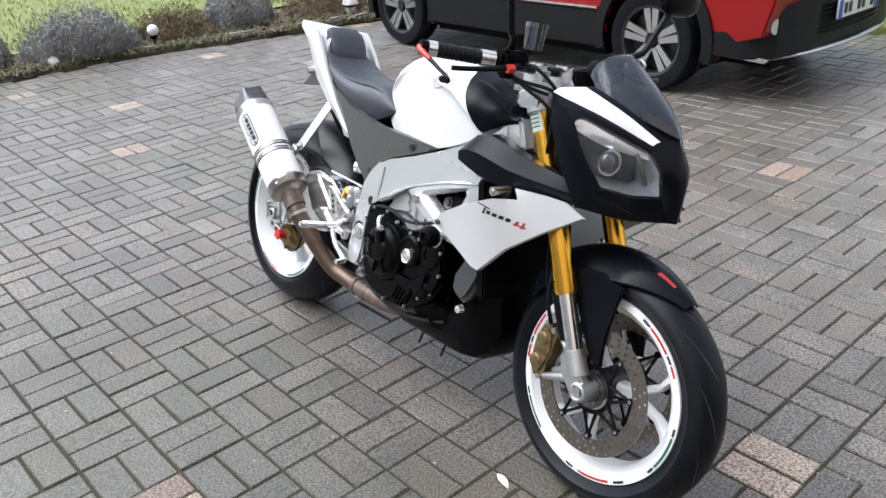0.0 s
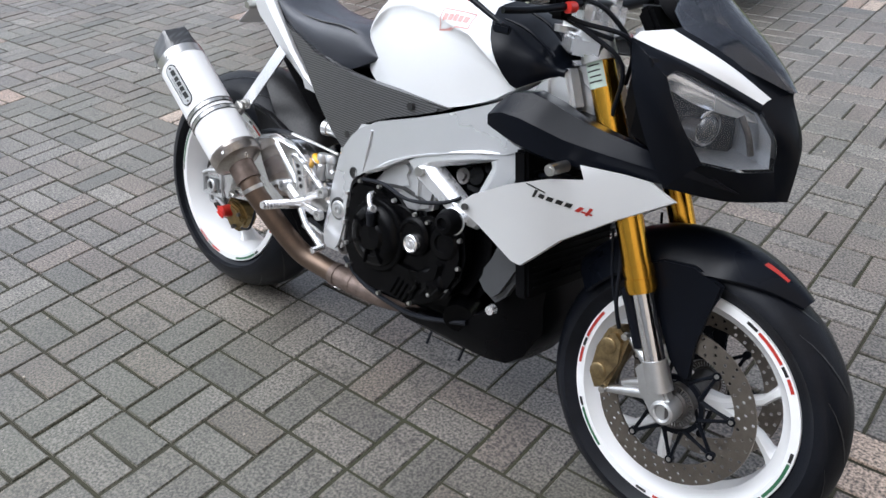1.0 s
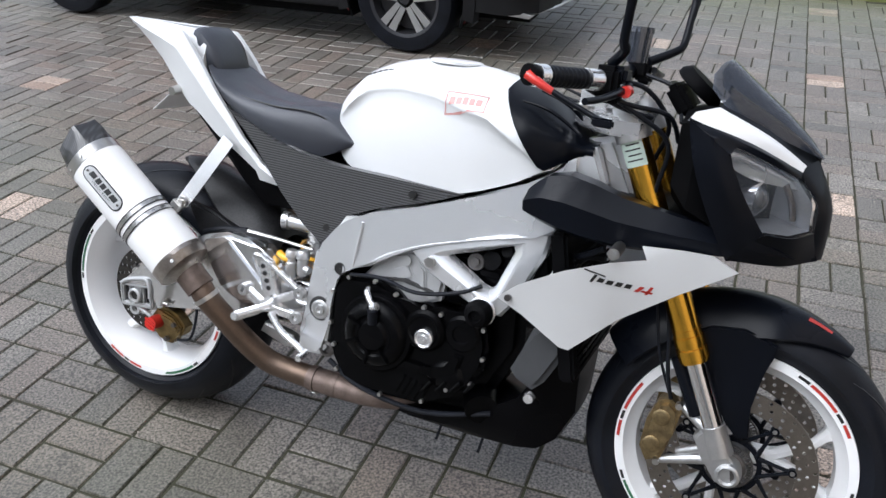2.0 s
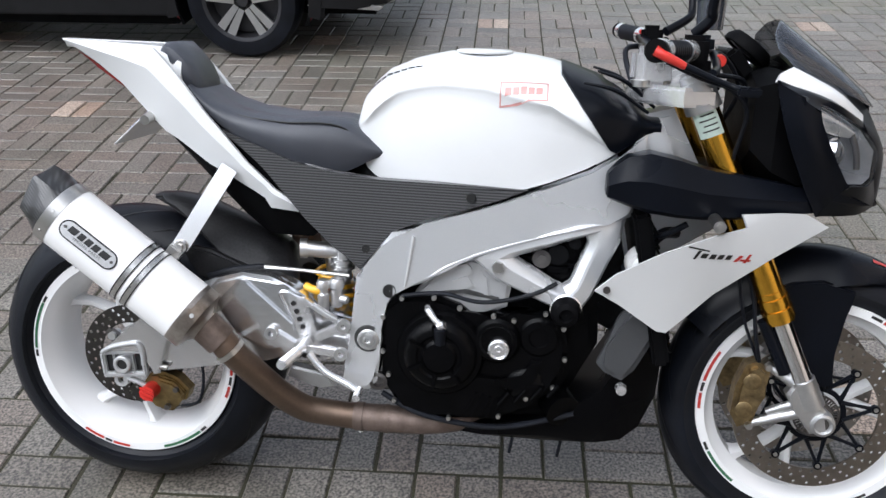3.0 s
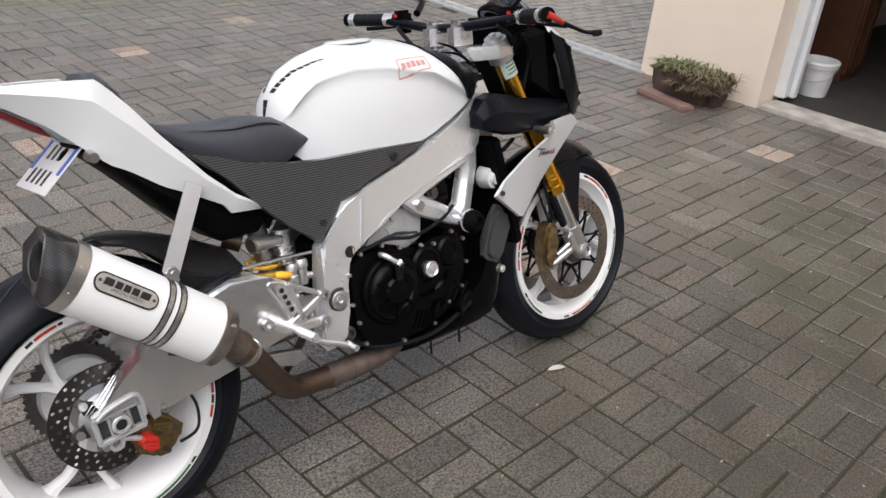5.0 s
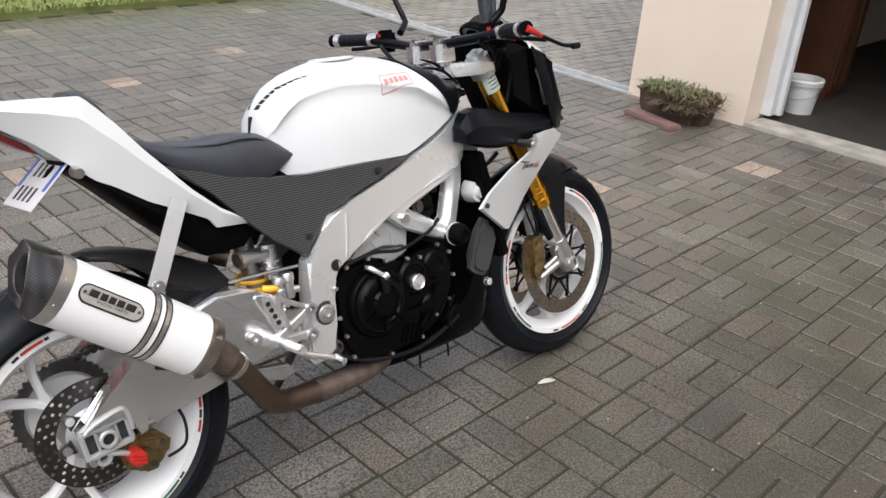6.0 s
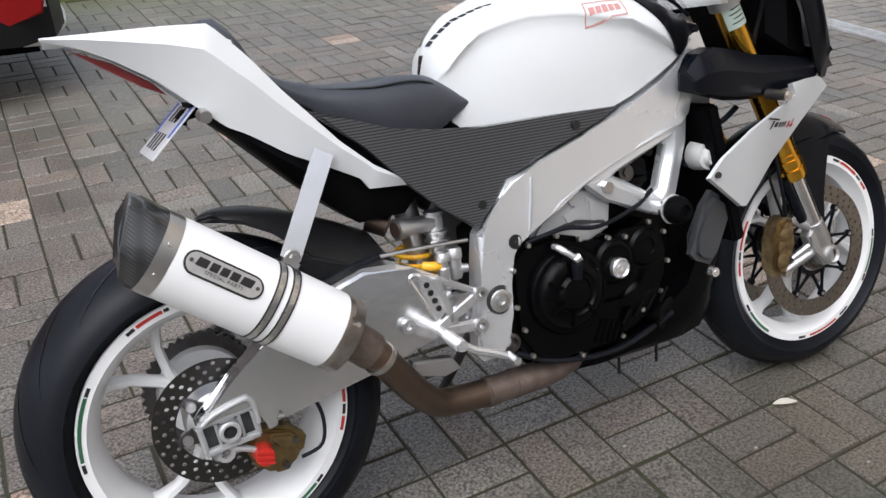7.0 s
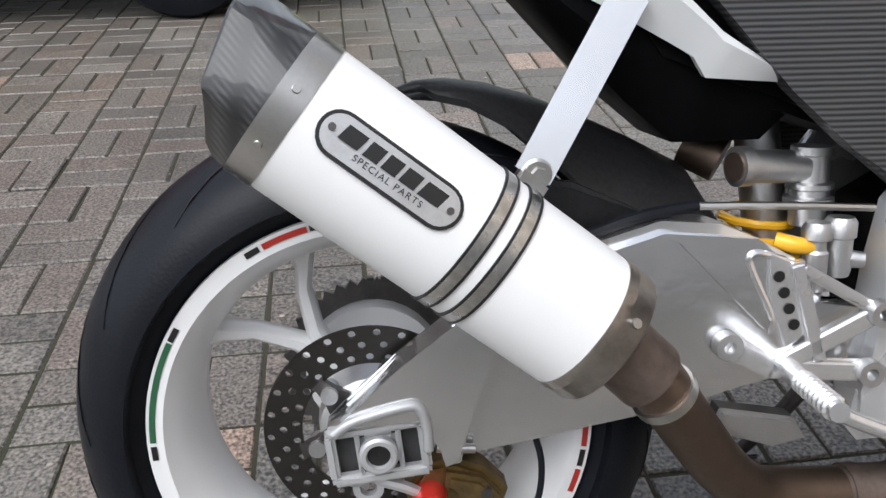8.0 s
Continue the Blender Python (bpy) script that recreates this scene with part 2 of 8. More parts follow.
M = {
    "white": surface("white_paint", (0.80, 0.80, 0.80), 0.32, var=0.02, scale=5, fine=60, bump=0.02, coat=0.5, rvar=0.05),
    "pearl": surface("satin_white_paint", (0.70, 0.71, 0.715), 0.38, var=0.025, scale=5, fine=300, bump=0.03, coat=0.3, rvar=0.05),
    "can": surface("white_ceramic_coating", (0.84, 0.84, 0.84), 0.5, var=0.02, scale=6, fine=500, bump=0.05, rvar=0.06),
    "black": surface("satin_black_paint", (0.0036, 0.0046, 0.0076), 0.30, var=0.3, scale=6, fine=200, bump=0.03, spec=0.14),
    "gloss": surface("gloss_black_paint", (0.002, 0.002, 0.0025), 0.30, var=0.2, scale=5, bump=0.0, spec=0.08),
    "plastic": surface("matt_black_plastic", (0.003, 0.003, 0.0035), 0.55, var=0.25, scale=20, fine=700, bump=0.15, spec=0.05),
    "engine": surface("black_engine_casting", (0.0018, 0.0018, 0.0022), 0.24, var=0.35, scale=18, fine=420, bump=0.25, spec=0.10),
    "rubber": surface("tyre_rubber", (0.0070, 0.0082, 0.012), 0.42, var=0.35, scale=9, fine=260, bump=0.2, spec=0.18),
    "seat": surface("black_seat_vinyl", (0.046, 0.050, 0.062), 0.42, var=0.18, scale=7, fine=900, bump=0.3),
    "alu": surface("polished_aluminium", (0.84, 0.84, 0.85), 0.24, 0.85, var=0.08, scale=7, fine=180, bump=0.04),
    "cast": surface("cast_aluminium", (0.62, 0.62, 0.62), 0.42, 1.0, var=0.12, scale=12, fine=380, bump=0.25),
    "frame": surface("silver_aluminium_frame", (0.72, 0.73, 0.745), 0.27, 0.62, var=0.05, scale=4, fine=300, bump=0.05),
    "cast_frame": surface("matt_cast_frame", (0.52, 0.525, 0.53), 0.45, 0.5, var=0.10, scale=9, fine=420, bump=0.2),
    "swing": surface("polished_swingarm", (0.81, 0.815, 0.825), 0.19, 0.95, var=0.14, scale=6, fine=60, bump=0.10),
    "ring_steel": surface("heat_darkened_ring", (0.62, 0.58, 0.54), 0.30, 0.9, scale=14, fine=160, bump=0.1, colour2=(0.20, 0.17, 0.15)),
    "strap_steel": surface("mottled_strap_steel", (0.75, 0.74, 0.72), 0.30, 1.0, scale=90, fine=300, bump=0.1, colour2=(0.36, 0.355, 0.34)),
    "steel": surface("brushed_steel", (0.56, 0.55, 0.53), 0.32, 1.0, var=0.12, scale=20, fine=300, bump=0.06),
    "dark_steel": surface("dark_steel", (0.16, 0.15, 0.145), 0.45, 1.0, var=0.25, scale=25, fine=300, bump=0.1),
    "pipe": surface("heat_tinted_steel", (0.205, 0.145, 0.108), 0.46, 0.9, scale=9, fine=160, bump=0.15, colour2=(0.10, 0.074, 0.058), rvar=0.16),
    "pipe_grey": surface("sooted_steel", (0.26, 0.20, 0.175), 0.55, 0.7, scale=26, fine=160, bump=0.3, colour2=(0.10, 0.075, 0.06)),
    "disc": surface("brake_disc_steel", (0.30, 0.27, 0.235), 0.38, 1.0, scale=30, fine=240, bump=0.1, colour2=(0.20, 0.175, 0.15)),
    "dark_disc": surface("dark_brake_disc", (0.075, 0.07, 0.065), 0.4, 0.9, scale=30, fine=240, bump=0.1, colour2=(0.05, 0.046, 0.042)),
    # near-black casting colour carries the shade of recesses and slots
    "recess": surface("shadowed_casting", (0.05, 0.05, 0.05), 0.6, 0.2, var=0.3, scale=40, bump=0.1),
    "gold": surface("gold_anodised_tube", (0.78, 0.42, 0.05), 0.22, 1.0, var=0.08, scale=9, bump=0.0),
    "brass": surface("gold_caliper", (0.44, 0.33, 0.17), 0.42, 1.0, scale=60, fine=260, bump=0.3, colour2=(0.13, 0.095, 0.055)),
    "dirty_brass": surface("dirty_gold_caliper", (0.34, 0.24, 0.10), 0.5, 1.0, scale=45, fine=260, bump=0.3, colour2=(0.12, 0.09, 0.05)),
    "red": surface("red_anodised", (0.62, 0.035, 0.025), 0.35, 0.2, var=0.1, bump=0.02, coat=0.3),
    "red_lens": surface("red_lens", (0.20, 0.012, 0.012), 0.18, var=0.2, bump=0.0, coat=0.6),
    "yellow": surface("yellow_spring", (0.85, 0.45, 0.02), 0.35, var=0.1, bump=0.02, coat=0.3),
    "green_decal": surface("green_film", (0.03, 0.13, 0.06), 0.4, var=0.15, bump=0.0),
    "red_decal": surface("red_film", (0.45, 0.03, 0.02), 0.4, var=0.12, bump=0.0),
    "black_decal": surface("black_film", (0.012, 0.012, 0.012), 0.4, var=0.2, bump=0.0),
    "mint": surface("mint_label_paper", (0.55, 0.66, 0.58), 0.5, var=0.05, bump=0.0),
    "silver_label": surface("silver_plate", (0.72, 0.72, 0.72), 0.35, 0.9, var=0.1, scale=50, fine=400, bump=0.05),
    "blue": surface("blue_film", (0.03, 0.10, 0.42), 0.4, var=0.1, bump=0.0),
    "plate": surface("plate_white", (0.72, 0.73, 0.74), 0.3, var=0.05, bump=0.0, coat=0.3),
    "carbon": carbon("woven_carbon", 0.0048),
    "dark_carbon": surface("lacquered_dark_carbon", (0.012, 0.012, 0.013), 0.4, var=0.4, scale=200, fine=500, bump=0.05, spec=0.3),
    "faint_red": surface("faded_red_film", (0.55, 0.27, 0.25), 0.4, var=0.12, bump=0.0),
    "ribbed": carbon("ribbed_carbon", 0.0054, True),
    "reflector": surface("satin_lamp_reflector", (0.78, 0.82, 0.88), 0.26, 0.9, var=0.06, bump=0.0),
    "smoke": glass("smoked_screen", (0.040, 0.047, 0.064), 0.08, 0.84),
    "lens": glass("clear_lens", (0.20, 0.215, 0.24), 0.04, 0.14),
    "mirror": surface("mirror_glass", (0.9, 0.9, 0.9), 0.02, 1.0, var=0.0, bump=0.0, rvar=0.0),
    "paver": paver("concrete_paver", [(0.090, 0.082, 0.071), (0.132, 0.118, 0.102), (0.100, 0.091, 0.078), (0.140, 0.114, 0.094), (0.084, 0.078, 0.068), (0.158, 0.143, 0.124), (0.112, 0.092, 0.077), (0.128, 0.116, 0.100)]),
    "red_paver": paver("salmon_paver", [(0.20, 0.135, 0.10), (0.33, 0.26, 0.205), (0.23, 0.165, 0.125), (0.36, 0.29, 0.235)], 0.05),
    "light_paver": paver("light_paver", [(0.22, 0.20, 0.17), (0.28, 0.25, 0.21), (0.18, 0.165, 0.145), (0.30, 0.26, 0.215)], 0.1),
    "joint": surface("joint_sand", (0.036, 0.030, 0.022), 0.95, scale=1.6, fine=160, bump=0.6, colour2=(0.033, 0.036, 0.016), bdist=0.004),
    "earth": surface("bed_earth", (0.075, 0.055, 0.035), 0.95, var=0.4, scale=6, fine=90, bump=0.8, bdist=0.01),
    "grass_ground": surface("lawn_ground", (0.16, 0.20, 0.06), 0.9, scale=2.5, fine=70, bump=0.8, colour2=(0.24, 0.25, 0.09), bdist=0.01),
    "grass": surface("grass_blades", (0.18, 0.25, 0.06), 0.7, scale=1.5, fine=20, bump=0.0, colour2=(0.28, 0.30, 0.10)),
    "sage": surface("grey_shrub_leaf", (0.36, 0.355, 0.36), 0.8, scale=5, fine=30, bump=0.0, colour2=(0.17, 0.165, 0.145)),
    "shrub": surface("green_shrub_leaf", (0.13, 0.145, 0.055), 0.7, scale=6, fine=40, bump=0.0, colour2=(0.055, 0.07, 0.03)),
    "dry": surface("dry_leaves", (0.22, 0.16, 0.095), 0.8, scale=9, fine=40, bump=0.0, colour2=(0.10, 0.085, 0.045)),
    "dry_dark": surface("dry_dark_stalks", (0.13, 0.095, 0.055), 0.8, scale=14, fine=40, bump=0.0, colour2=(0.06, 0.045, 0.03)),
    "grit": surface("pale_grit", (0.42, 0.38, 0.32), 0.8, var=0.3, scale=3, fine=30, bump=0.0),
    "stone": surface("grey_edging_stone", (0.19, 0.18, 0.155), 0.85, var=0.35, scale=9, fine=120, bump=0.5, bdist=0.006),
    "render": surface("cream_wall_render", (0.76, 0.645, 0.54), 0.85, var=0.04, scale=2, fine=320, bump=0.5),
    "pale_render": surface("pale_grey_wall_render", (0.66, 0.66, 0.66), 0.85, var=0.05, scale=2, fine=320, bump=0.4),
    "sill": surface("pale_threshold", (0.40, 0.37, 0.33), 0.8, var=0.25, scale=9, fine=160, bump=0.3),
    "door_frame": surface("white_door_frame", (0.62, 0.63, 0.64), 0.4, var=0.05, bump=0.05),
    "wood": surface("brown_wood", (0.085, 0.030, 0.012), 0.45, scale=5, fine=60, bump=0.1, colour2=(0.045, 0.018, 0.010)),
    # near-black garage colours: the gloom of the interior is put into them
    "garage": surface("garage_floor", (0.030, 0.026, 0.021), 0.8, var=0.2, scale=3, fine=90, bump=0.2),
    "garage_wall": surface("shaded_garage_wall", (0.028, 0.024, 0.020), 0.85, var=0.2, scale=3, fine=90, bump=0.2),
    "bucket": surface("white_plastic_pail", (0.62, 0.62, 0.61), 0.45, var=0.06, scale=10, bump=0.05),
    "clay": surface("clay_planter", (0.13, 0.075, 0.06), 0.85, scale=8, fine=120, bump=0.4, colour2=(0.07, 0.05, 0.04)),
    "clay_step": surface("clay_slab", (0.24, 0.135, 0.115), 0.85, scale=9, fine=120, bump=0.4, colour2=(0.15, 0.10, 0.085)),
    "zinc": surface("galvanised_channel", (0.62, 0.63, 0.63), 0.5, 0.5, var=0.15, scale=12, bump=0.1),
    "car_red": surface("red_car_paint", (0.27, 0.004, 0.005), 0.35, 0.1, var=0.08, scale=3, bump=0.0, coat=0.3, spec=0.3),
    "cladding": surface("black_cladding", (0.007, 0.007, 0.008), 0.5, var=0.2, scale=10, fine=500, bump=0.1, spec=0.25),
    "alloy": surface("machined_alloy", (0.60, 0.60, 0.60), 0.32, 1.0, var=0.1, bump=0.02),
    "dark_alloy": surface("dark_alloy", (0.05, 0.05, 0.055), 0.4, 0.6, var=0.2, bump=0.02),
    "chrome": surface("chrome", (0.75, 0.75, 0.76), 0.12, 1.0, var=0.05, bump=0.0),
    "car_glass": surface("dark_window_glass", (0.01, 0.011, 0.012), 0.05, var=0.1, bump=0.0, coat=0.5),
    "lamp_white": surface("frosted_white_globe", (0.85, 0.85, 0.84), 0.3, var=0.03, bump=0.0),
    "stone_grey": surface("grey_plastic", (0.045, 0.047, 0.05), 0.5, var=0.15, scale=9, fine=300, bump=0.1),
    "lamp_bowl": surface("grey_lamp_bowl", (0.30, 0.31, 0.33), 0.35, 0.6, var=0.2, scale=12, bump=0.0),
    "lens_dark": surface("dark_projector_glass", (0.03, 0.032, 0.035), 0.05, var=0.1, bump=0.0, coat=0.8),
    "leaf": surface("bleached_leaf", (0.62, 0.58, 0.50), 0.7, var=0.1, bump=0.0),
}
M["ground_paver"] = M["paver"]


# ---- mesh helpers ----
def part(name, bm, material, parent=None, label="", smooth=38):
    """Links a bmesh as one mesh object, under a thing or a part."""
    me = bpy.data.meshes.new(name)
    bmesh.ops.recalc_face_normals(bm, faces=bm.faces[:])
    bm.to_mesh(me)
    bm.free()
    for mm in material if isinstance(material, (list, tuple)) else [material]:
        me.materials.append(M[mm])
    me.shade_smooth()
    me.set_sharp_from_angle(angle=radians(smooth))
    ob = new(name, me)
    if parent:
        ob.parent = parent
    return tagged(ob, label)


def spline(points, steps=6, closed=False):
    """A smooth curve through the points (Catmull-Rom)."""
    p = [Vector(q) for q in points]
    out, n = [], len(p)
    for i in range(n if closed else n - 1):
        a, b, c, d = (p[(i + k) % n] if closed else p[min(max(i + k, 0), n - 1)] for k in (-1, 0, 1, 2))
        for s in range(steps):
            t = s / steps
            out.append(0.5 * (2 * b + (c - a) * t + (2 * a - 5 * b + 4 * c - d) * t * t + (3 * b - a - 3 * c + d) * t ** 3))
    if not closed:
        out.append(p[-1])
    return out


def at(curve, x):
    """The height of a list of (x, height) at x."""
    return float(np.interp(x, [c[0] for c in curve], [c[1] for c in curve]))


def loft(bm, rings, caps=True, closed=True):
    """Skins rings of equal length."""
    rows = [[bm.verts.new(v) for v in r] for r in rings]
    n = len(rows[0])
    for a, b in zip(rows, rows[1:]):
        for i in range(n if closed else n - 1):
            j = (i + 1) % n
            bm.faces.new((a[i], a[j], b[j], b[i]))
    if caps:
        bm.faces.new(rows[0])
        bm.faces.new(rows[-1][::-1])
    return rows


def tube(bm, points, r, seg=10, steps=5, caps=True):
    """A round bar along a smooth path; r: one radius, or one per point."""
    path = spline(points, steps) if steps > 1 else [Vector(q) for q in points]
    n = len(path)
    rad = [r] * n if not isinstance(r, (list, tuple)) else [float(np.interp(i * (len(r) - 1) / (n - 1), range(len(r)), r)) for i in range(n)]
    rings, up = [], None
    for i, p in enumerate(path):
        d = (path[min(i + 1, n - 1)] - path[max(i - 1, 0)]).normalized()
        if up is None:
            up = d.orthogonal().normalized()
        up = (up - d * up.dot(d)).normalized()
        side = d.cross(up)
        rings.append([p + rad[i] * (math.cos(2 * math.pi * k / seg) * up + math.sin(2 * math.pi * k / seg) * side) for k in range(seg)])
    loft(bm, rings, caps)


def cyl(bm, a, b, r, r2=None, seg=16):
    tube(bm, [a, b], [r, r if r2 is None else r2], seg, 1)


def ball(bm, c, r, sub=2, scale=(1, 1, 1)):
    m = Matrix.Translation(c) @ Matrix.Diagonal((r * scale[0], r * scale[1], r * scale[2], 1))
    bmesh.ops.create_icosphere(bm, subdivisions=sub, radius=1, matrix=m)


def box(bm, c, s, bevel=0.0, m=None):
    """A block of size s about c, with eased edges; m turns it about c."""
    mm = Matrix.Translation(c) @ (m or Matrix.Identity(4)) @ Matrix.Diagonal((*s, 1))
    got = bmesh.ops.create_cube(bm, size=1, matrix=mm)["verts"]
    if bevel:
        edges = list({e for v in got for e in v.link_edges})
        bmesh.ops.bevel(bm, geom=edges, offset=bevel, segments=2, affect="EDGES", clamp_overlap=True)


def prism(bm, poly, y0, y1, bevel=0.0, axis="y"):
    """A plate: a side outline of (x, z), from y0 to y1, with eased edges."""
    ring = []
    for y in (y0, y1):
        ring.append([bm.verts.new({"y": (p[0], y, p[1]), "x": (y, p[0], p[1]), "z": (p[0], p[1], y)}[axis]) for p in poly])
    n = len(poly)
    a, b = bm.faces.new(ring[0]), bm.faces.new(ring[1][::-1])
    edges = set(a.edges) | set(b.edges)
    for i in range(n):
        bm.faces.new((ring[0][i], ring[1][i], ring[1][(i + 1) % n], ring[0][(i + 1) % n]))
    if bevel:
        bmesh.ops.bevel(bm, geom=list(edges), offset=bevel, segments=2, affect="EDGES", clamp_overlap=True)


def lathe(bm, profile, c=(0, 0, 0), seg=48, closed=True, a0=0.0, a1=360.0):
    """Turns a profile of (radius, y) round the y axis through c."""
    full = abs(a1 - a0) >= 360
    k = seg if full else seg + 1
    rows = []
    for i in range(k):
        a = radians(a0 + (a1 - a0) * i / seg)
        rows.append([bm.verts.new((c[0] + r * math.cos(a), c[1] + y, c[2] + r * math.sin(a))) for r, y in profile])
    n = len(profile)
    for i in range(k if full else k - 1):
        p, q = rows[i], rows[(i + 1) % k]
        for j in range(n if closed else n - 1):
            bm.faces.new((p[j], p[(j + 1) % n], q[(j + 1) % n], q[j]))
    if not full and closed:
        bm.faces.new(rows[0])
        bm.faces.new(rows[-1][::-1])


def lathe_up(bm, at_, profile, seg=18):
    """A turned piece standing upright at (x, y): (radius, z) pairs from below."""
    loft(bm, [[Vector((at_[0] + max(r_, 0.0005) * math.cos(k * math.tau / seg), at_[1] + max(r_, 0.0005) * math.sin(k * math.tau / seg), z_)) for k in range(seg)] for r_, z_ in profile])


def B():
    return bmesh.new()

# ---- setting: ground, lawn, bed, house corner ----
PITCH = 0.2
bm = B()
prism(bm, [(-4.86, -60), (60, -60), (60, 60), (-4.86, 60)], -0.12, -0.0055, axis="z")
tagged(part("ground", bm, "joint"), "brown sandy bedding with moss between grey paving stones", "ground", kind="structure")

bm = B()
bmesh.ops.create_grid(bm, x_segments=60, y_segments=60, size=30, matrix=Matrix.Translation((-35.9, 0, 0.03)))
for v in bm.verts:
    if v.co.x < -7:
        v.co.z += 0.05 * noise.noise(v.co * 0.6)
tagged(part("lawn", bm, "grass_ground"), "short patchy green lawn behind the planting bed", "lawn", kind="structure")
bm = B()
prism(bm, [(-4.2, 5.52), (4.62, 5.6), (7.0, 40), (-4.4, 40)], -0.1, 0.05, axis="z")
tagged(part("grass_verge", bm, "grass_ground"), "green grass verge beyond the paved yard", "lawn", kind="structure")
bm = B()
prism(bm, [(-6.5, -30), (-4.89, -30), (-4.88, 1.4), (-4.66, 2.2), (-4.45, 3.2), (-4.15, 4.4), (-4.1, 7.0), (-6.5, 7.0)], -0.1, 0.008, axis="z")
tagged(part("planting_bed", bm, "earth"), "brown bare earth of a planting bed along the yard", "flower bed", kind="structure")

# house corner with the garage opening
# unseen upper height is assumed; raised to 6 m to cut sky light
WX, WY0, WY1, WH = 4.38, 0.73, 1.58, 6.0
bm = B()
prism(bm, [(WX, WY0), (WX + 0.28, WY0), (WX + 0.28, WY1 - 0.28), (WX + 7, WY1 - 0.28), (WX + 7, WY1), (WX, WY1)], -0.1, WH, 0.006, axis="z")
tagged(part("wall_garage", bm, "render"), "smooth cream rendered house wall beside the garage opening", "wall", kind="structure")
bm = B()
box(bm, (WX + 0.14, -5.9, WH / 2), (0.28, 8.0, WH), 0.004)
box(bm, (WX + 0.14, -0.58, (2.15 + WH) / 2), (0.28, 2.63, WH - 2.15), 0.004)
tagged(part("wall_front", bm, "render"), "smooth cream rendered front wall above the garage opening", "wall", kind="structure")
# added unseen slab, closes the raised walls against sky light
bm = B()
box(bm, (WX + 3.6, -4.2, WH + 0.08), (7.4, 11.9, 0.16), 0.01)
tagged(part("ceiling", bm, "garage_wall"), "plain unseen roof slab added to keep sky light out of the garage", "ceiling", kind="structure")
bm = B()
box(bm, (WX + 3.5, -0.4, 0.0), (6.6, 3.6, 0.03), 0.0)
tagged(part("garage_floor", bm, "garage"), "concrete floor inside the garage, darkened for its gloom", "floor", kind="structure")
bm = B()
box(bm, (WX + 0.11, -0.58, 0.004), (0.22, 2.6, 0.04), 0.006)
tagged(part("door_threshold", bm, "sill"), "pale worn stone threshold of the garage", "threshold", kind="structure")
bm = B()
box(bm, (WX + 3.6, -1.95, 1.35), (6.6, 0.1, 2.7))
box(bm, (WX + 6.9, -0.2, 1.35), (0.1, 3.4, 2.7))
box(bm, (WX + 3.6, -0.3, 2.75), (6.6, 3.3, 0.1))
tagged(part("garage_walls", bm, "garage_wall"), "bare walls inside the garage, darkened for its gloom", "wall", kind="structure")
bm = B()
box(bm, (WX + 0.24, WY0 - 0.035, 1.12), (0.09, 0.07, 2.15), 0.006)
box(bm, (WX + 0.29, WY0 - 0.085, 1.12), (0.05, 0.035, 2.15), 0.004)
tagged(part("door_frame", bm, "door_frame"), "white metal frame of the garage opening", "door frame", kind="structure")

# added wall behind the camera, never in view; it shapes reflections and skylight
bm = B()
box(bm, (-1.0, -8.4, 2.4), (24.0, 0.3, 5.0), 0.01)
tagged(part("wall_yard", bm, "pale_render"), "plain pale grey rendered wall added unseen to shape the light", "wall", kind="structure")

# drainage channel between yard and side path
D0, D1 = Vector((4.43, 1.55, 0)), Vector((4.72, 5.6, 0))
dd = (D1 - D0).normalized()
dn = Vector((dd.y, -dd.x, 0))
turn = Matrix.Rotation(math.atan2(dd.y, dd.x), 4, "Z")
ch = tagged(new("drain_channel"), "narrow grey galvanised drainage channel set flush in paving", "drain", kind="structure")
ch.location = D0
bm = B()
for off in (-0.062, 0.062):
    box(bm, dd * 2.05 + dn * off + Vector((0, 0, 0.0)), (4.1, 0.022, 0.03), 0.003, turn)
part("channel_edge", bm, "zinc", ch)
bm = B()
for i in range(126):
    box(bm, dd * (0.03 + i * 0.0325) + Vector((0, 0, -0.002)), (0.016, 0.11, 0.012), 0.0, turn)
tagged(part("grate", bm, "zinc", ch), kind="stuff")

# ---- planter by the wall ----
pl = tagged(new("planter"), "brown clay trough planter with straggly green and dry plants", "planter")
pl.location = (4.17, 1.09, 0)
bm = B()
outer = [(-0.125, -0.23), (0.125, -0.23), (0.125, 0.23), (-0.125, 0.23)]
rings = []
for z, k in ((0.0, 0.86), (0.05, 0.96), (0.12, 1.0), (0.14, 1.04), (0.155, 1.04), (0.155, 0.92), (0.11, 0.9)):
    rings.append([Vector((x * k, y * (1 + (k - 1) * 0.5), z + 0.005 * math.sin(9 * y))) for x, y in outer])
loft(bm, rings)
bmesh.ops.bevel(bm, geom=[e for e in bm.edges if abs(e.verts[0].co.z - e.verts[1].co.z) > 0.02], offset=0.05, segments=4, affect="EDGES")
part("trough", bm, "clay", pl)
rng = random.Random(5)


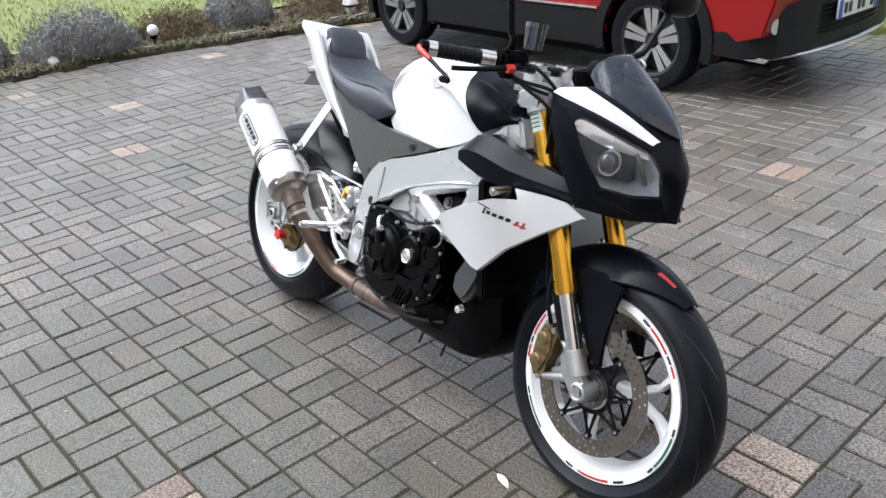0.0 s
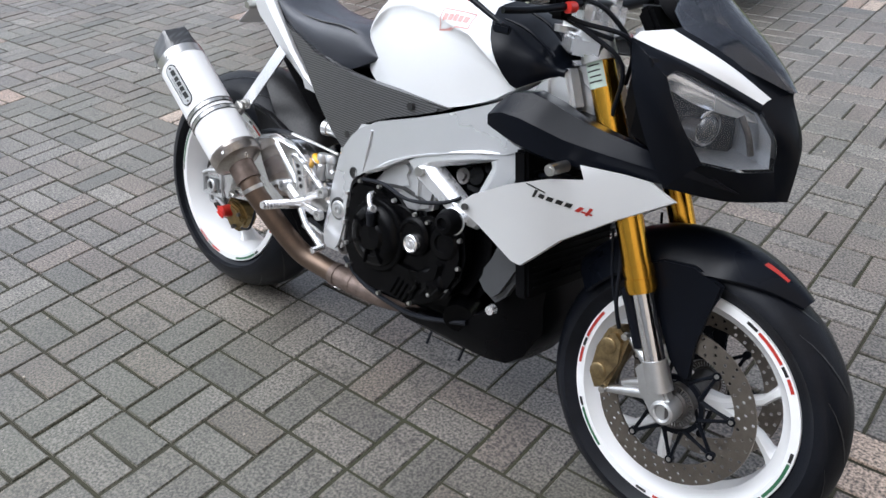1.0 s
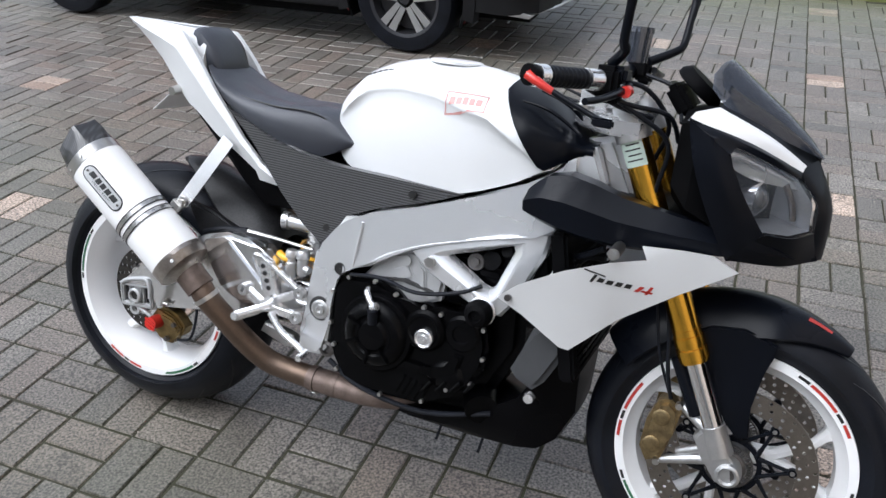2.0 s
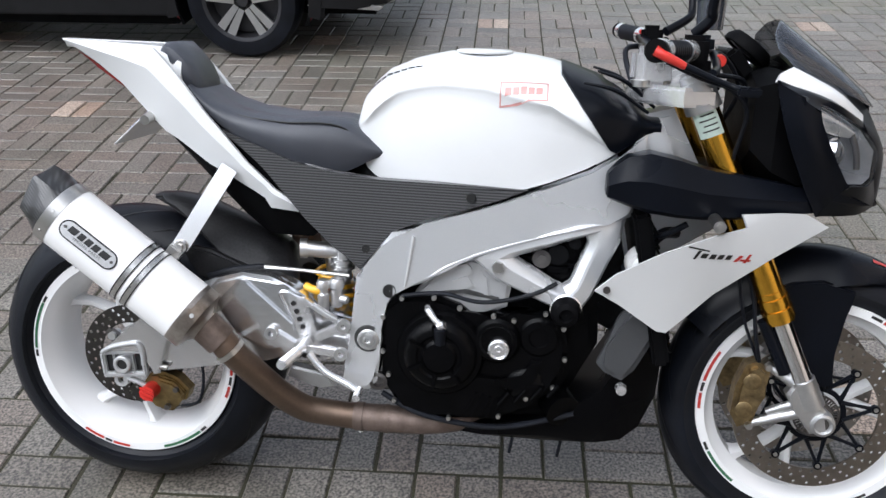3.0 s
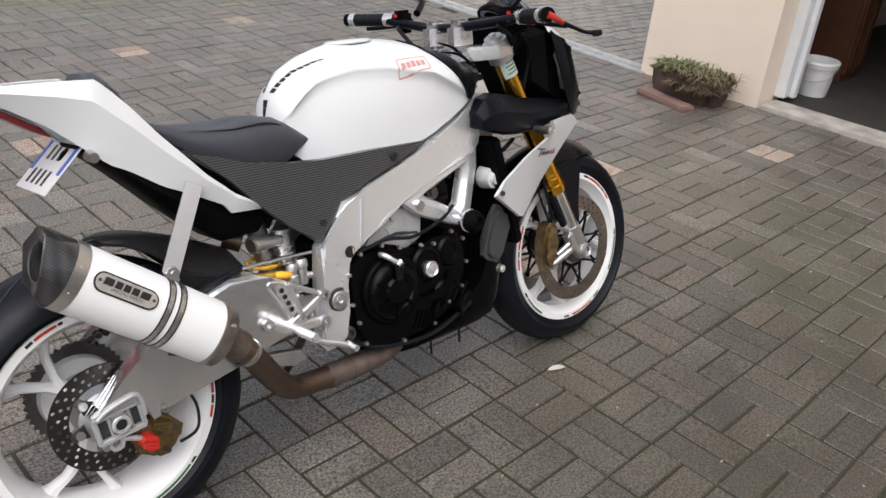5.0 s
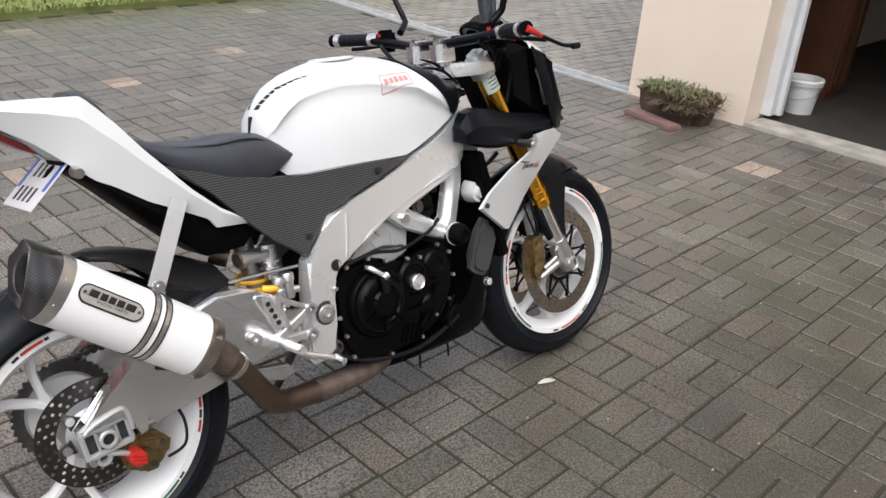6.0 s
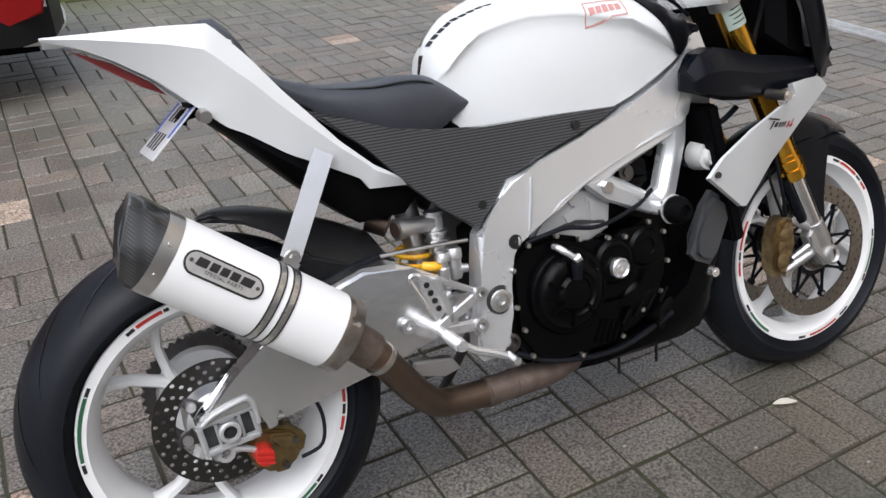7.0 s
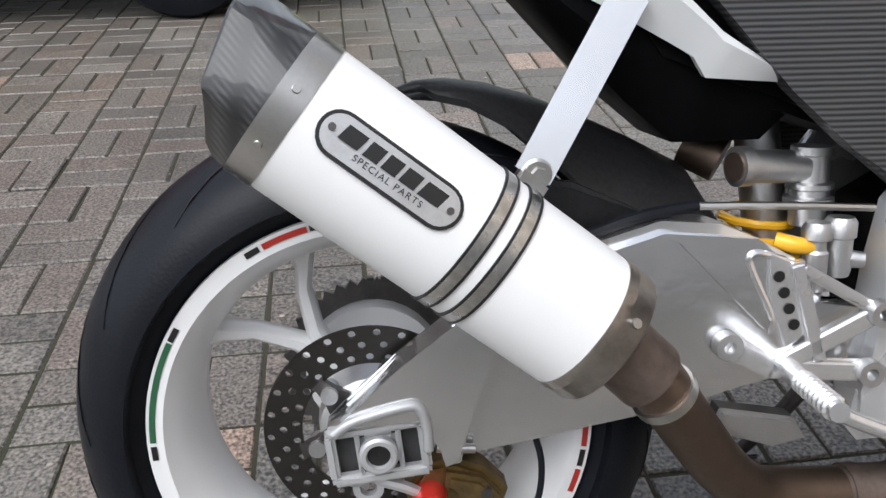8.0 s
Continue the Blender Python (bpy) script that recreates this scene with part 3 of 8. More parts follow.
def blades(bm, c, count, spread, height, width, rng, droop=0.6, lean=0.5):
    """A tuft of narrow bent leaves."""
    for _ in range(count):
        a, s = rng.uniform(0, 2 * math.pi), rng.uniform(0, 1) ** 0.6
        base = Vector(c) + Vector((math.cos(a) * spread[0] * s, math.sin(a) * spread[1] * s, 0))
        h, b = height * rng.uniform(0.5, 1.15), rng.uniform(0, 2 * math.pi)
        out = Vector((math.cos(b), math.sin(b), 0))
        side = Vector((-out.y, out.x, 0)) * width * rng.uniform(0.6, 1.3)
        tip = base + out * h * lean * rng.uniform(0.3, 1.4) + Vector((0, 0, h))
        mid = base.lerp(tip, 0.55) + Vector((0, 0, h * 0.12))
        end = tip + out * h * 0.3 * droop - Vector((0, 0, h * droop * 0.3))
        v = [bm.verts.new(p) for p in (base - side * 0.6, base + side * 0.6, mid - side, mid + side, end)]
        bm.faces.new((v[0], v[1], v[3], v[2]))
        bm.faces.new((v[2], v[3], v[4]))


for nm, mat, c, n_, sp in (("green_plant", "shrub", (0.0, 0.12, 0.13), 480, (0.14, 0.11)), ("dry_plant", "dry_dark", (-0.05, -0.08, 0.07), 1500, (0.15, 0.16)), ("dry_fern", "dry", (-0.02, -0.10, 0.14), 300, (0.17, 0.20)), ("ivy", "shrub", (-0.02, -0.06, 0.15), 130, (0.14, 0.2))):
    bm = B()
    blades(bm, c, n_, sp, 0.085, 0.005, rng, 1.6, 1.0)
    tagged(part(nm, bm, mat, pl), kind="stuff")
bm = B()
box(bm, (3.955, 1.12, 0.012), (0.11, 0.40, 0.034), 0.008, Matrix.Rotation(radians(-14), 4, "Z"))
tagged(part("clay_slab", bm, "clay_step"), "red clay slab lying in front of the planter", "slab")

# ---- things in the garage ----
bk = tagged(new("pail"), "white plastic pail with a lid rim and wire handle", "bucket")
bk.location = (4.99, 0.66, 0.015)
bm = B()
prof = [(r * 0.80, z * 0.76) for r, z in ((0.115, 0.0), (0.14, 0.245), (0.152, 0.245), (0.152, 0.262), (0.158, 0.28), (0.152, 0.298), (0.135, 0.298), (0.11, 0.02))]
rings = [[Vector((r * math.cos(a), r * math.sin(a), z)) for a in [2 * math.pi * k / 28 for k in range(28)]] for r, z in prof]
loft(bm, rings)
part("pail_body", bm, "bucket", bk)
bm = B()
tube(bm, [(0.0, -0.126, 0.185), (-0.081, -0.110, 0.13), (-0.132, 0.0, 0.10), (-0.081, 0.110, 0.13), (0.0, 0.126, 0.185)], 0.003, 6)
part("wire_handle", bm, "steel", bk)
cb = tagged(new("wooden_cupboard"), "tall dark brown wooden cupboard standing inside the garage", "cupboard")
cb.location = (5.60, 0.92, 0.015)
bm = B()
box(bm, (0, 0, 1.05), (0.30, 0.5, 2.1), 0.006)
part("carcass", bm, "wood", cb)
for x in (-0.073, 0.073):
    bm = B()
    box(bm, (x, -0.26, 1.05), (0.138, 0.025, 2.0), 0.006)
    box(bm, (x, -0.277, 1.5), (0.08, 0.012, 0.9), 0.005)
    box(bm, (x, -0.277, 0.5), (0.08, 0.012, 0.8), 0.005)
    part("cupboard_door", bm, "wood", cb)

# ---- bed: shrubs, edging, globe lamps ----
def shrub(loc, size, mat, label, seed, count=1500):
    """A rounded bush: twigs and many small leaf clumps with an uneven outline."""
    r = random.Random(seed)
    top = tagged(new("shrub"), label, "shrub", "shrubs in the bed")
    top.location = loc
    bm = B()
    for _ in range(26):
        a, k = r.uniform(0, 2 * math.pi), r.uniform(0.2, 0.85)
        e = Vector((math.cos(a) * size[0] * k, math.sin(a) * size[1] * k, size[2] * r.uniform(0.6, 0.98) * (1.1 - 0.5 * k)))
        tube(bm, [(0, 0, -0.02), e * 0.5 + Vector((0, 0, 0.04)), e], [0.007, 0.004, 0.002], 5, 3)
    part("twigs", bm, "dry", top)
    bm = B()
    for _ in range(count):
        a, k = r.uniform(0, 2 * math.pi), r.uniform(0, 1) ** 0.45
        lump = 0.75 + 0.35 * noise.noise(Vector((math.cos(a) * 2.2, math.sin(a) * 2.2, seed * 3.1 + k)))
        z = r.uniform(0.02, 1) * size[2] * math.sqrt(max(0.05, 1 - k * k)) * lump * 1.15
        p = Vector((math.cos(a) * size[0] * k * lump * 1.2, math.sin(a) * size[1] * k * lump * 1.2, z))
        d = Vector((r.gauss(0, 1), r.gauss(0, 1), r.gauss(0.7, 1))).normalized()
        s = d.orthogonal().normalized() * r.uniform(0.003, 0.006)
        ln = r.uniform(0.02, 0.05)
        v = [bm.verts.new(q) for q in (p - s, p + s, p + d * ln)]
        bm.faces.new(v)
    tagged(part("foliage", bm, mat, top), kind="stuff")
    return top


shrub((-5.30, 1.15, 0.04), (0.46, 0.54, 0.46), "sage", "grey-green rounded lavender bush in the planting bed", 1, 15000)
shrub((-5.60, 0.30, 0.04), (0.40, 0.36, 0.40), "sage", "low dark grey-green shrub in the planting bed", 2, 9000)
shrub((-5.30, 2.75, 0.04), (0.38, 0.40, 0.44), "sage", "grey-green lavender bush beside a globe lamp", 3, 10000)
shrub((-5.35, 2.05, 0.04), (0.36, 0.38, 0.30), "dry", "brown withered low shrub in the bed", 4, 5000)
shrub((-5.15, 3.75, 0.04), (0.45, 0.5, 0.34), "dry", "brown withered low shrub near the garden edge", 6, 6000)
shrub((-5.2, 5.4, 0.04), (0.45, 0.6, 0.34), "shrub", "low dark green shrub at the garden edge", 7, 2200)


def garden_lamp(loc, tall, label):
    """A white globe on a short dark spike."""
    t = tagged(new("garden_lamp"), label, "garden lamp", "globe lamps in the bed")
    t.location = loc
    bm = B()
    ball(bm, (0, 0, tall), 0.051, 3)
    part("globe", bm, "lamp_white", t)
    bm = B()
    cyl(bm, (0, 0, -0.03), (0, 0, tall - 0.05), 0.009, seg=10)
    cyl(bm, (0, 0, tall - 0.075), (0, 0, tall - 0.045), 0.028, 0.034, seg=14)
    part("spike", bm, "plastic", t)


garden_lamp((-5.03, 0.80, 0.008), 0.045, "white globe garden lamp low at the bed edge")
garden_lamp((-5.0, 1.70, 0.008), 0.17, "white globe garden lamp on a short dark spike")


def path_light(loc, label):
    """A squat white lantern with a banded shade."""
    t = tagged(new("path_light"), label, "garden lamp", "white lanterns in the bed")
    t.location = loc
    bm = B()
    cyl(bm, (0, 0, 0), (0, 0, 0.10), 0.06, 0.055, 18)
    cyl(bm, (0, 0, 0.13), (0, 0, 0.17), 0.085, 0.07, 18)
    part("shade", bm, "lamp_white", t)
    bm = B()
    cyl(bm, (0, 0, 0.10), (0, 0, 0.13), 0.05, seg=18)
    part("collar", bm, "plastic", t)


path_light((-5.75, 2.70, 0.0), "squat white garden lantern among withered shrubs")
path_light((-4.75, 3.72, 0.0), "squat white garden lantern beside the bed edge")
st = random.Random(11)
y = -1.6
while y < 4.6:
    ln = st.uniform(0.13, 0.30)
    bx = -4.90 if y < 1.4 else -4.90 + 0.25 * (y - 1.4)
    if st.random() < (0.35 if y < 1.5 else 0.8) and not (0.7 < y < 1.0):
        bm = B()
        box(bm, (bx - 0.04 + st.uniform(-0.03, 0.02), y + ln / 2, 0.022 + st.uniform(0, 0.02)), (st.uniform(0.07, 0.13), ln * 0.9, st.uniform(0.05, 0.10)), 0.016, Matrix.Rotation(st.uniform(-0.25, 0.25), 4, "Z"))
        for v in bm.verts:
            v.co += Vector((noise.noise(v.co * 17), noise.noise(v.co * 19 + Vector((4, 0, 0))), noise.noise(v.co * 15))) * 0.012
        tagged(part("edging_stone", bm, "stone"), "rough grey edging stone along the planting bed", "stone", "edging stones")
    y += ln + st.uniform(0.01, 0.12)
rng = random.Random(8)
bm = B()
for _ in range(26000):
    x, y = -6.1 - 9.0 * rng.random() ** 1.5, rng.uniform(-3, 9)
    blades(bm, (x, y, 0.03), 1, (0.02, 0.02), 0.06, 0.006, rng, 0.5, 0.8)
tagged(part("lawn_grass", bm, "grass"), "short green lawn grass", "grass", kind="stuff")
bm = B()
for _ in range(22000):
    x = rng.uniform(-4.2, 4.6)
    y = 5.55 + 2.4 * rng.random() ** 1.6
    blades(bm, (x, y, 0.045), 1, (0.02, 0.02), 0.06, 0.004, rng, 0.5, 0.8)
tagged(part("verge_grass", bm, "grass"), "green grass at the edge of the paved yard", "grass", kind="stuff")
bm = B()
for _ in range(6000):
    y = rng.uniform(-1.5, 4.4)
    x = -4.92 + max(0, 0.25 * (y - 1.4)) - 1.2 * rng.random() ** 1.3
    blades(bm, (x, y, 0.006), 1, (0.03, 0.03), rng.uniform(0.03, 0.10), 0.007, rng, 1.4, 1.6)
tagged(part("leaf_litter", bm, "dry"), "dry brown leaves and stalks on the bed", "leaf litter", kind="stuff")
bm = B()
for _ in range(5000):
    y = rng.uniform(-1.6, 4.6)
    x = -4.90 + max(0, 0.25 * (y - 1.4)) - 0.55 * rng.random() ** 1.5
    blades(bm, (x, y, 0.006), 1, (0.03, 0.03), rng.uniform(0.03, 0.09), 0.006, rng, 0.8, 0.9)
tagged(part("edge_tufts", bm, "shrub"), "dull green moss and weed tufts along the bed edge", "weeds", kind="stuff")
bm = B()
ld = Matrix.Translation((1.254, -0.220, 0.004)) @ Matrix.Rotation(radians(-20), 4, "Z")
bmesh.ops.create_grid(bm, x_segments=6, y_segments=3, size=0.5, matrix=ld @ Matrix.Diagonal((0.062, 0.022, 1, 1)))
for v in bm.verts:
    q = ld.inverted() @ v.co
    q.y *= max(0.1, 1 - (abs(q.x) / 0.033) ** 2)
    v.co = ld @ q + Vector((0, 0, 0.004 * math.cos(q.x * 60)))
tagged(part("fallen_leaf", bm, "leaf"), "single pale bleached leaf lying on the paving", "leaf")

# grit and crumbs lying on the paving
rng = random.Random(44)
bm = B()
for _ in range(700):
    x, y = rng.uniform(-2.5, 4.0), rng.uniform(-2.0, 4.5)
    q = rng.uniform(0.0015, 0.0045)
    ball(bm, (x, y, q * 0.5), q, 1, (rng.uniform(0.8, 1.8), 1.0, 0.6))
tagged(part("grit", bm, "grit"), "pale grit and crumbs scattered on the paving", "grit", kind="stuff")

# ---- motorcycle: x forward, y to its left, z up in its own leaning frame ----
bike = tagged(new("motorcycle"), "white and black naked sport motorcycle leaning on its side stand", "motorcycle")
bike.matrix_world = pose(-0.0163, -0.0255, 0.0050, 0, 0, -2.93) @ pose(0, 0, 0, 0, 0.28, 0) @ pose(0, 0, 0, -15.25, 0, 0) @ Matrix.Scale(1.0105, 4)
RW, FW = Vector((0, 0, 0.319)), Vector((1.43, 0, 0.298))


def ring_pts(c, half, n=28, p=2.0, u=None, v=None):
    """A rounded ring about c, spanned by the vectors u and v."""
    out = []
    for k in range(n):
        a = 2 * math.pi * k / n
        ca, sa = math.cos(a), math.sin(a)
        out.append(c + u * (half[0] * math.copysign(abs(ca) ** (2 / p), ca)) + v * (half[1] * math.copysign(abs(sa) ** (2 / p), sa)))
    return out


def bolt(bm, p, r=0.006, h=0.005, axis=(0, -1, 0)):
    """A small round-headed screw."""
    a = Vector(axis).normalized()
    cyl(bm, Vector(p), Vector(p) + a * h, r, r * 0.85, 10)
    cyl(bm, Vector(p) + a * h * 0.6, Vector(p) + a * h * 1.05, r * 0.45, r * 0.4, 6)


def tyre(c, R, half, crown, name, parent):
    """A sport tyre: round crown, sidewalls and sipes."""
    prof = []
    for k in range(15):
        a = math.pi * (k / 14) - math.pi / 2
        y = half * math.sin(a)
        prof.append((R - crown * (1 - math.cos(a)) ** 0.9, y))
    rim = 0.222
    prof += [(rim + 0.022, half * 0.86), (rim, half * 0.70), (rim - 0.006, half * 0.62), (rim - 0.006, -half * 0.62), (rim, -half * 0.70), (rim + 0.022, -half * 0.86)]
    bm = B()
    lathe(bm, prof, c, 84)
    t = part(name, bm, "rubber", parent, "black sport tyre with worn sipes")
    for s in (-1, 1):
        for k in range(14):
            bm = B()
            pts = []
            for q in range(7):
                f = q / 6
                lat = s * (0.12 + 0.70 * f) * half
                a = radians(360 * (k + (0.5 if s > 0 else 0)) / 14 + 26 * f ** 1.2)
                ang = math.asin(min(1, abs(lat) / half))
                r = R - crown * (1 - math.cos(ang)) ** 0.9 + 0.0004
                pts.append(Vector((c[0] + r * math.cos(a), c[1] + lat, c[2] + r * math.sin(a))))
            rows = []
            for i, p in enumerate(pts):
                d = (pts[min(i + 1, 6)] - pts[max(i - 1, 0)]).normalized()
                n_ = (p - Vector(c)).normalized()
                sd = d.cross(n_).normalized() * 0.0028 * math.sin(math.pi * (0.12 + 0.76 * i / 6))
                rows.append([p - sd, p + sd])
            loft(bm, rows, False, False)
            part("sipe", bm, "black_decal", t)
    return t


def rim_and_spokes(c, half, centres, spread, fork, name, parent):
    """A white cast rim with three forked spokes."""
    bm = B()
    h = half
    lathe(bm, [(0.212, -h), (0.229, -h), (0.230, -h + 0.006), (0.219, -h + 0.014), (0.206, -h * 0.55), (0.200, 0), (0.206, h * 0.55), (0.219, h - 0.014), (0.230, h - 0.006), (0.229, h), (0.212, h), (0.203, h - 0.016), (0.190, h * 0.5), (0.186, 0), (0.190, -h * 0.5), (0.203, -h + 0.016)], c, 84)
    w = part(name, bm, "white", parent, "white cast wheel with forked spokes")
    for a0 in centres:
        bm = B()
        for s in (-1, 1):
            rows = []
            for r, a, wd, th in ((0.035, a0 + s * 3, 0.016, 0.022), (fork * 0.8, a0 + s * 3, 0.012, 0.017), (fork, a0 + s * 6, 0.010, 0.016), (0.15, a0 + s * spread * 0.66, 0.009, 0.016), (0.178, a0 + s * spread * 0.93, 0.011, 0.020), (0.196, a0 + s * spread * 1.05, 0.019, 0.028)):
                ar = radians(a)
                p = Vector(c) + Vector((math.cos(ar) * r, 0, math.sin(ar) * r))
                tg = Vector((-math.sin(ar), 0, math.cos(ar)))
                rows.append([p + tg * wd * u + Vector((0, th * v, 0)) for u, v in ((-1, -0.6), (-0.5, -1), (0.5, -1), (1, -0.6), (1, 0.6), (0.5, 1), (-0.5, 1), (-1, 0.6))])
            loft(bm, rows)
        part("spoke", bm, "white", w)
    return w


def arc_film(bm, c, r0, r1, y, a0, a1, seg=8):
    lathe(bm, [(r0, y), (r1, y)], c, seg, False, a0, a1)


def disc(c, y, r0, r1, n, hole, name, parent, th=0.0045):
    """A drilled brake disc: three rings of cells, each with an eight-sided hole through it."""
    bm = B()
    step = 2 * math.pi / n
    dr = (r1 - r0) / 3
    for row in range(3):
        for k in range(n):
            a0 = (k + 0.34 * row) * step
            ra, rb, am, rm = r0 + dr * row, r0 + dr * (row + 1), a0 + step / 2, r0 + dr * (row + 0.5)
            rims = []
            for yy in (y - th / 2, y + th / 2):
                out = [(ra, a0), (ra, am), (ra, a0 + step), (rm, a0 + step), (rb, a0 + step), (rb, am), (rb, a0), (rm, a0)]
                outer = [bm.verts.new((c[0] + r * math.cos(a), yy, c[2] + r * math.sin(a))) for r, a in out]
                inner = []
                for q in range(8):
                    g = math.pi * 1.25 + q * math.pi / 4
                    r, a = rm + hole * math.sin(g), am + hole * math.cos(g) / rm
                    inner.append(bm.verts.new((c[0] + r * math.cos(a), yy, c[2] + r * math.sin(a))))
                for q in range(8):
                    w_ = (q + 1) % 8
                    bm.faces.new((outer[q], outer[w_], inner[w_], inner[q]))
                rims.append(inner)
            for q in range(8):
                w_ = (q + 1) % 8
                bm.faces.new((rims[0][q], rims[0][w_], rims[1][w_], rims[1][q]))
    lathe(bm, [(r1, y - th / 2), (r1 + 0.0008, y), (r1, y + th / 2)], c, 72, False)
    lathe(bm, [(r0, y - th / 2), (r0, y + th / 2)], c, 72, False)
    return part(name, bm, "dark_disc" if n < 30 else "disc", parent, "drilled steel brake disc", 30)


# rear wheel
rw = rim_and_spokes(RW, 0.082, (131, 11, -109), 20.5, 0.105, "rear_wheel", bike)
tyre(RW, 0.319, 0.097, 0.072, "rear_tyre", rw)
disc(RW, -0.075, 0.073, 0.112, 26, 0.0042, "rear_brake_disc", rw)
bm = B()
lathe(bm, [(0.02, -0.09), (0.055, -0.075), (0.058, -0.05), (0.05, 0.06), (0.06, 0.10), (0.02, 0.11)], RW, 30)
for k in range(6):
    a = radians(60 * k + 15)
    cyl(bm, RW + Vector((math.cos(a) * 0.06, -0.088, math.sin(a) * 0.06)), RW + Vector((math.cos(a) * 0.06, -0.06, math.sin(a) * 0.06)), 0.009, seg=12)
part("hub", bm, "cast", rw)
for k in range(6):
    bm = B()
    a = radians(60 * k + 15)
    rows = []
    for r_, wd in ((0.045, 0.016), (0.060, 0.009), (0.072, 0.007), (0.077, 0.008)):
        p, tg = RW + Vector((math.cos(a) * r_, 0, math.sin(a) * r_)), Vector((-math.sin(a), 0, math.cos(a)))
        rows.append([p + tg * wd * u_ + Vector((0, v_, 0)) for u_, v_ in ((-1, -0.082), (1, -0.082), (1, -0.072), (-1, -0.072))])
    loft(bm, rows)
    part("disc_carrier", bm, "dark_steel", rw)
bm = B()
teeth = []
for k in range(84):
    a = 2 * math.pi * k / 84
    r_ = 0.104 if k % 2 else 0.112
    teeth.append((RW.x + r_ * math.cos(a), RW.z + r_ * math.sin(a)))
prism(bm, teeth, 0.098, 0.105)
part("sprocket", bm, "dark_steel", rw)
bm = B()
lathe(bm, [(0.03, 0.07), (0.082, 0.075), (0.085, 0.10), (0.03, 0.112)], RW, 30)
part("cush_hub", bm, "white", rw)

# front wheel
fw = rim_and_spokes(FW, 0.052, (-113, 7, 127), 22, 0.085, "front_wheel", bike)
tyre(FW, 0.300, 0.062, 0.046, "front_tyre", fw)
for s in (-1, 1):
    disc(FW, s * 0.072, 0.120, 0.160, 36, 0.0036, "front_brake_disc", fw)
    bm = B()
    lathe(bm, [(0.050, s * 0.064), (0.060, s * 0.064), (0.060, s * 0.071), (0.050, s * 0.071)], FW, 36)
    part("carrier_ring", bm, "black", fw)
    for k in range(8):
        bm = B()
        b_ = radians(45 * k + 10)
        p1 = FW + Vector((math.cos(b_) * 0.114, s * 0.071, math.sin(b_) * 0.114))
        for turn_ in (-20, 20):
            a = b_ + radians(turn_)
            p0 = FW + Vector((math.cos(a) * 0.055, s * 0.068, math.sin(a) * 0.055))
            tube(bm, [p0, p0.lerp(p1, 0.5), p1], [0.0055, 0.0036, 0.0045], 8, 2)
        cyl(bm, p1 - Vector((0, 0.005, 0)), p1 + Vector((0, 0.005, 0)), 0.0085, seg=12)
        part("disc_arm", bm, "black", fw)
        bm = B()
        cyl(bm, p1 + Vector((0, s * 0.004, 0)), p1 + Vector((0, s * 0.0065, 0)), 0.0045, seg=10)
        part("disc_bobbin", bm, "steel", fw)
    bm = B()
    for k in range(40):
        a = 2 * math.pi * k / 40
        box(bm, FW + Vector((math.cos(a) * 0.038, s * 0.078, math.sin(a) * 0.038)), (0.0024, 0.003, 0.010), 0, Matrix.Rotation(-a, 4, "Y") @ Matrix.Rotation(math.pi / 2, 4, "Y"))
    lathe(bm, [(0.024, s * 0.074), (0.032, s * 0.074), (0.032, s * 0.08), (0.024, s * 0.08)], FW, 30)
    lathe(bm, [(0.042, s * 0.076), (0.045, s * 0.076), (0.045, s * 0.08), (0.042, s * 0.08)], FW, 40)
    part("sensor_ring", bm, "dark_steel", fw)
bm = B()
lathe(bm, [(0.014, -0.085), (0.028, -0.08), (0.034, -0.05), (0.030, 0), (0.034, 0.05), (0.028, 0.08), (0.014, 0.085)], FW, 24)
part("hub", bm, "dark_steel", fw)

# rim tape: red, black and green strips on both wheels
for w, c, half, marks in ((rw, RW, 0.0826, ((104, 116, "red_decal"), (117, 121, "black_decal"), (101, 103.4, "black_decal"), (147, 151, "black_decal"), (151.5, 180, "green_decal"), (181, 185, "black_decal"), (-8, 8, "red_decal"), (-14, -9, "black_decal"), (-22, -15, "red_decal"), (-124, -112, "red_decal"), (-111, -107, "black_decal"), (-106, -96, "red_decal"), (-75, -50, "green_decal"), (-49, -45, "black_decal"), (50, 62, "red_decal"), (63, 67, "black_decal"))),
                          (fw, FW, 0.0526, ((62, 68, "black_decal"), (44, 61, "red_decal"), (38, 43, "black_decal"), (30, 37, "red_decal"), (150, 168, "red_decal"), (169, 174, "black_decal"), (175, 184, "red_decal"), (-4, 1, "black_decal"), (-28, -5, "green_decal"), (-34, -29, "black_decal"), (-62, -54, "black_decal"), (-90, -66, "red_decal"), (-100, -94, "black_decal"), (-150, -128, "green_decal"), (-156, -151, "black_decal")))):
    for a0, a1, mat in marks:
        for s in (-1, 1):
            bm = B()
            arc_film(bm, c, 0.2195, 0.2255, s * (half + 0.0004), a0, a1)
            part("rim_tape", bm, mat, w)

# tank
TOP = [(0.488, 0.845), (0.50, 0.890), (0.52, 0.918), (0.55, 0.944), (0.608, 0.969), (0.668, 0.982), (0.766, 0.986), (0.857, 0.977), (0.953, 0.945), (1.014, 0.905), (1.05, 0.87)]
LOW = [(0.488, 0.80), (0.52, 0.744), (0.55, 0.731), (0.62, 0.728), (0.80, 0.731), (0.85, 0.743), (0.933, 0.777), (1.0, 0.818), (1.05, 0.848)]
WID = [(0.488, 0.035), (0.50, 0.065), (0.52, 0.083), (0.56, 0.108), (0.62, 0.135), (0.72, 0.157), (0.85, 0.168), (0.95, 0.160), (1.02, 0.130), (1.05, 0.10)]


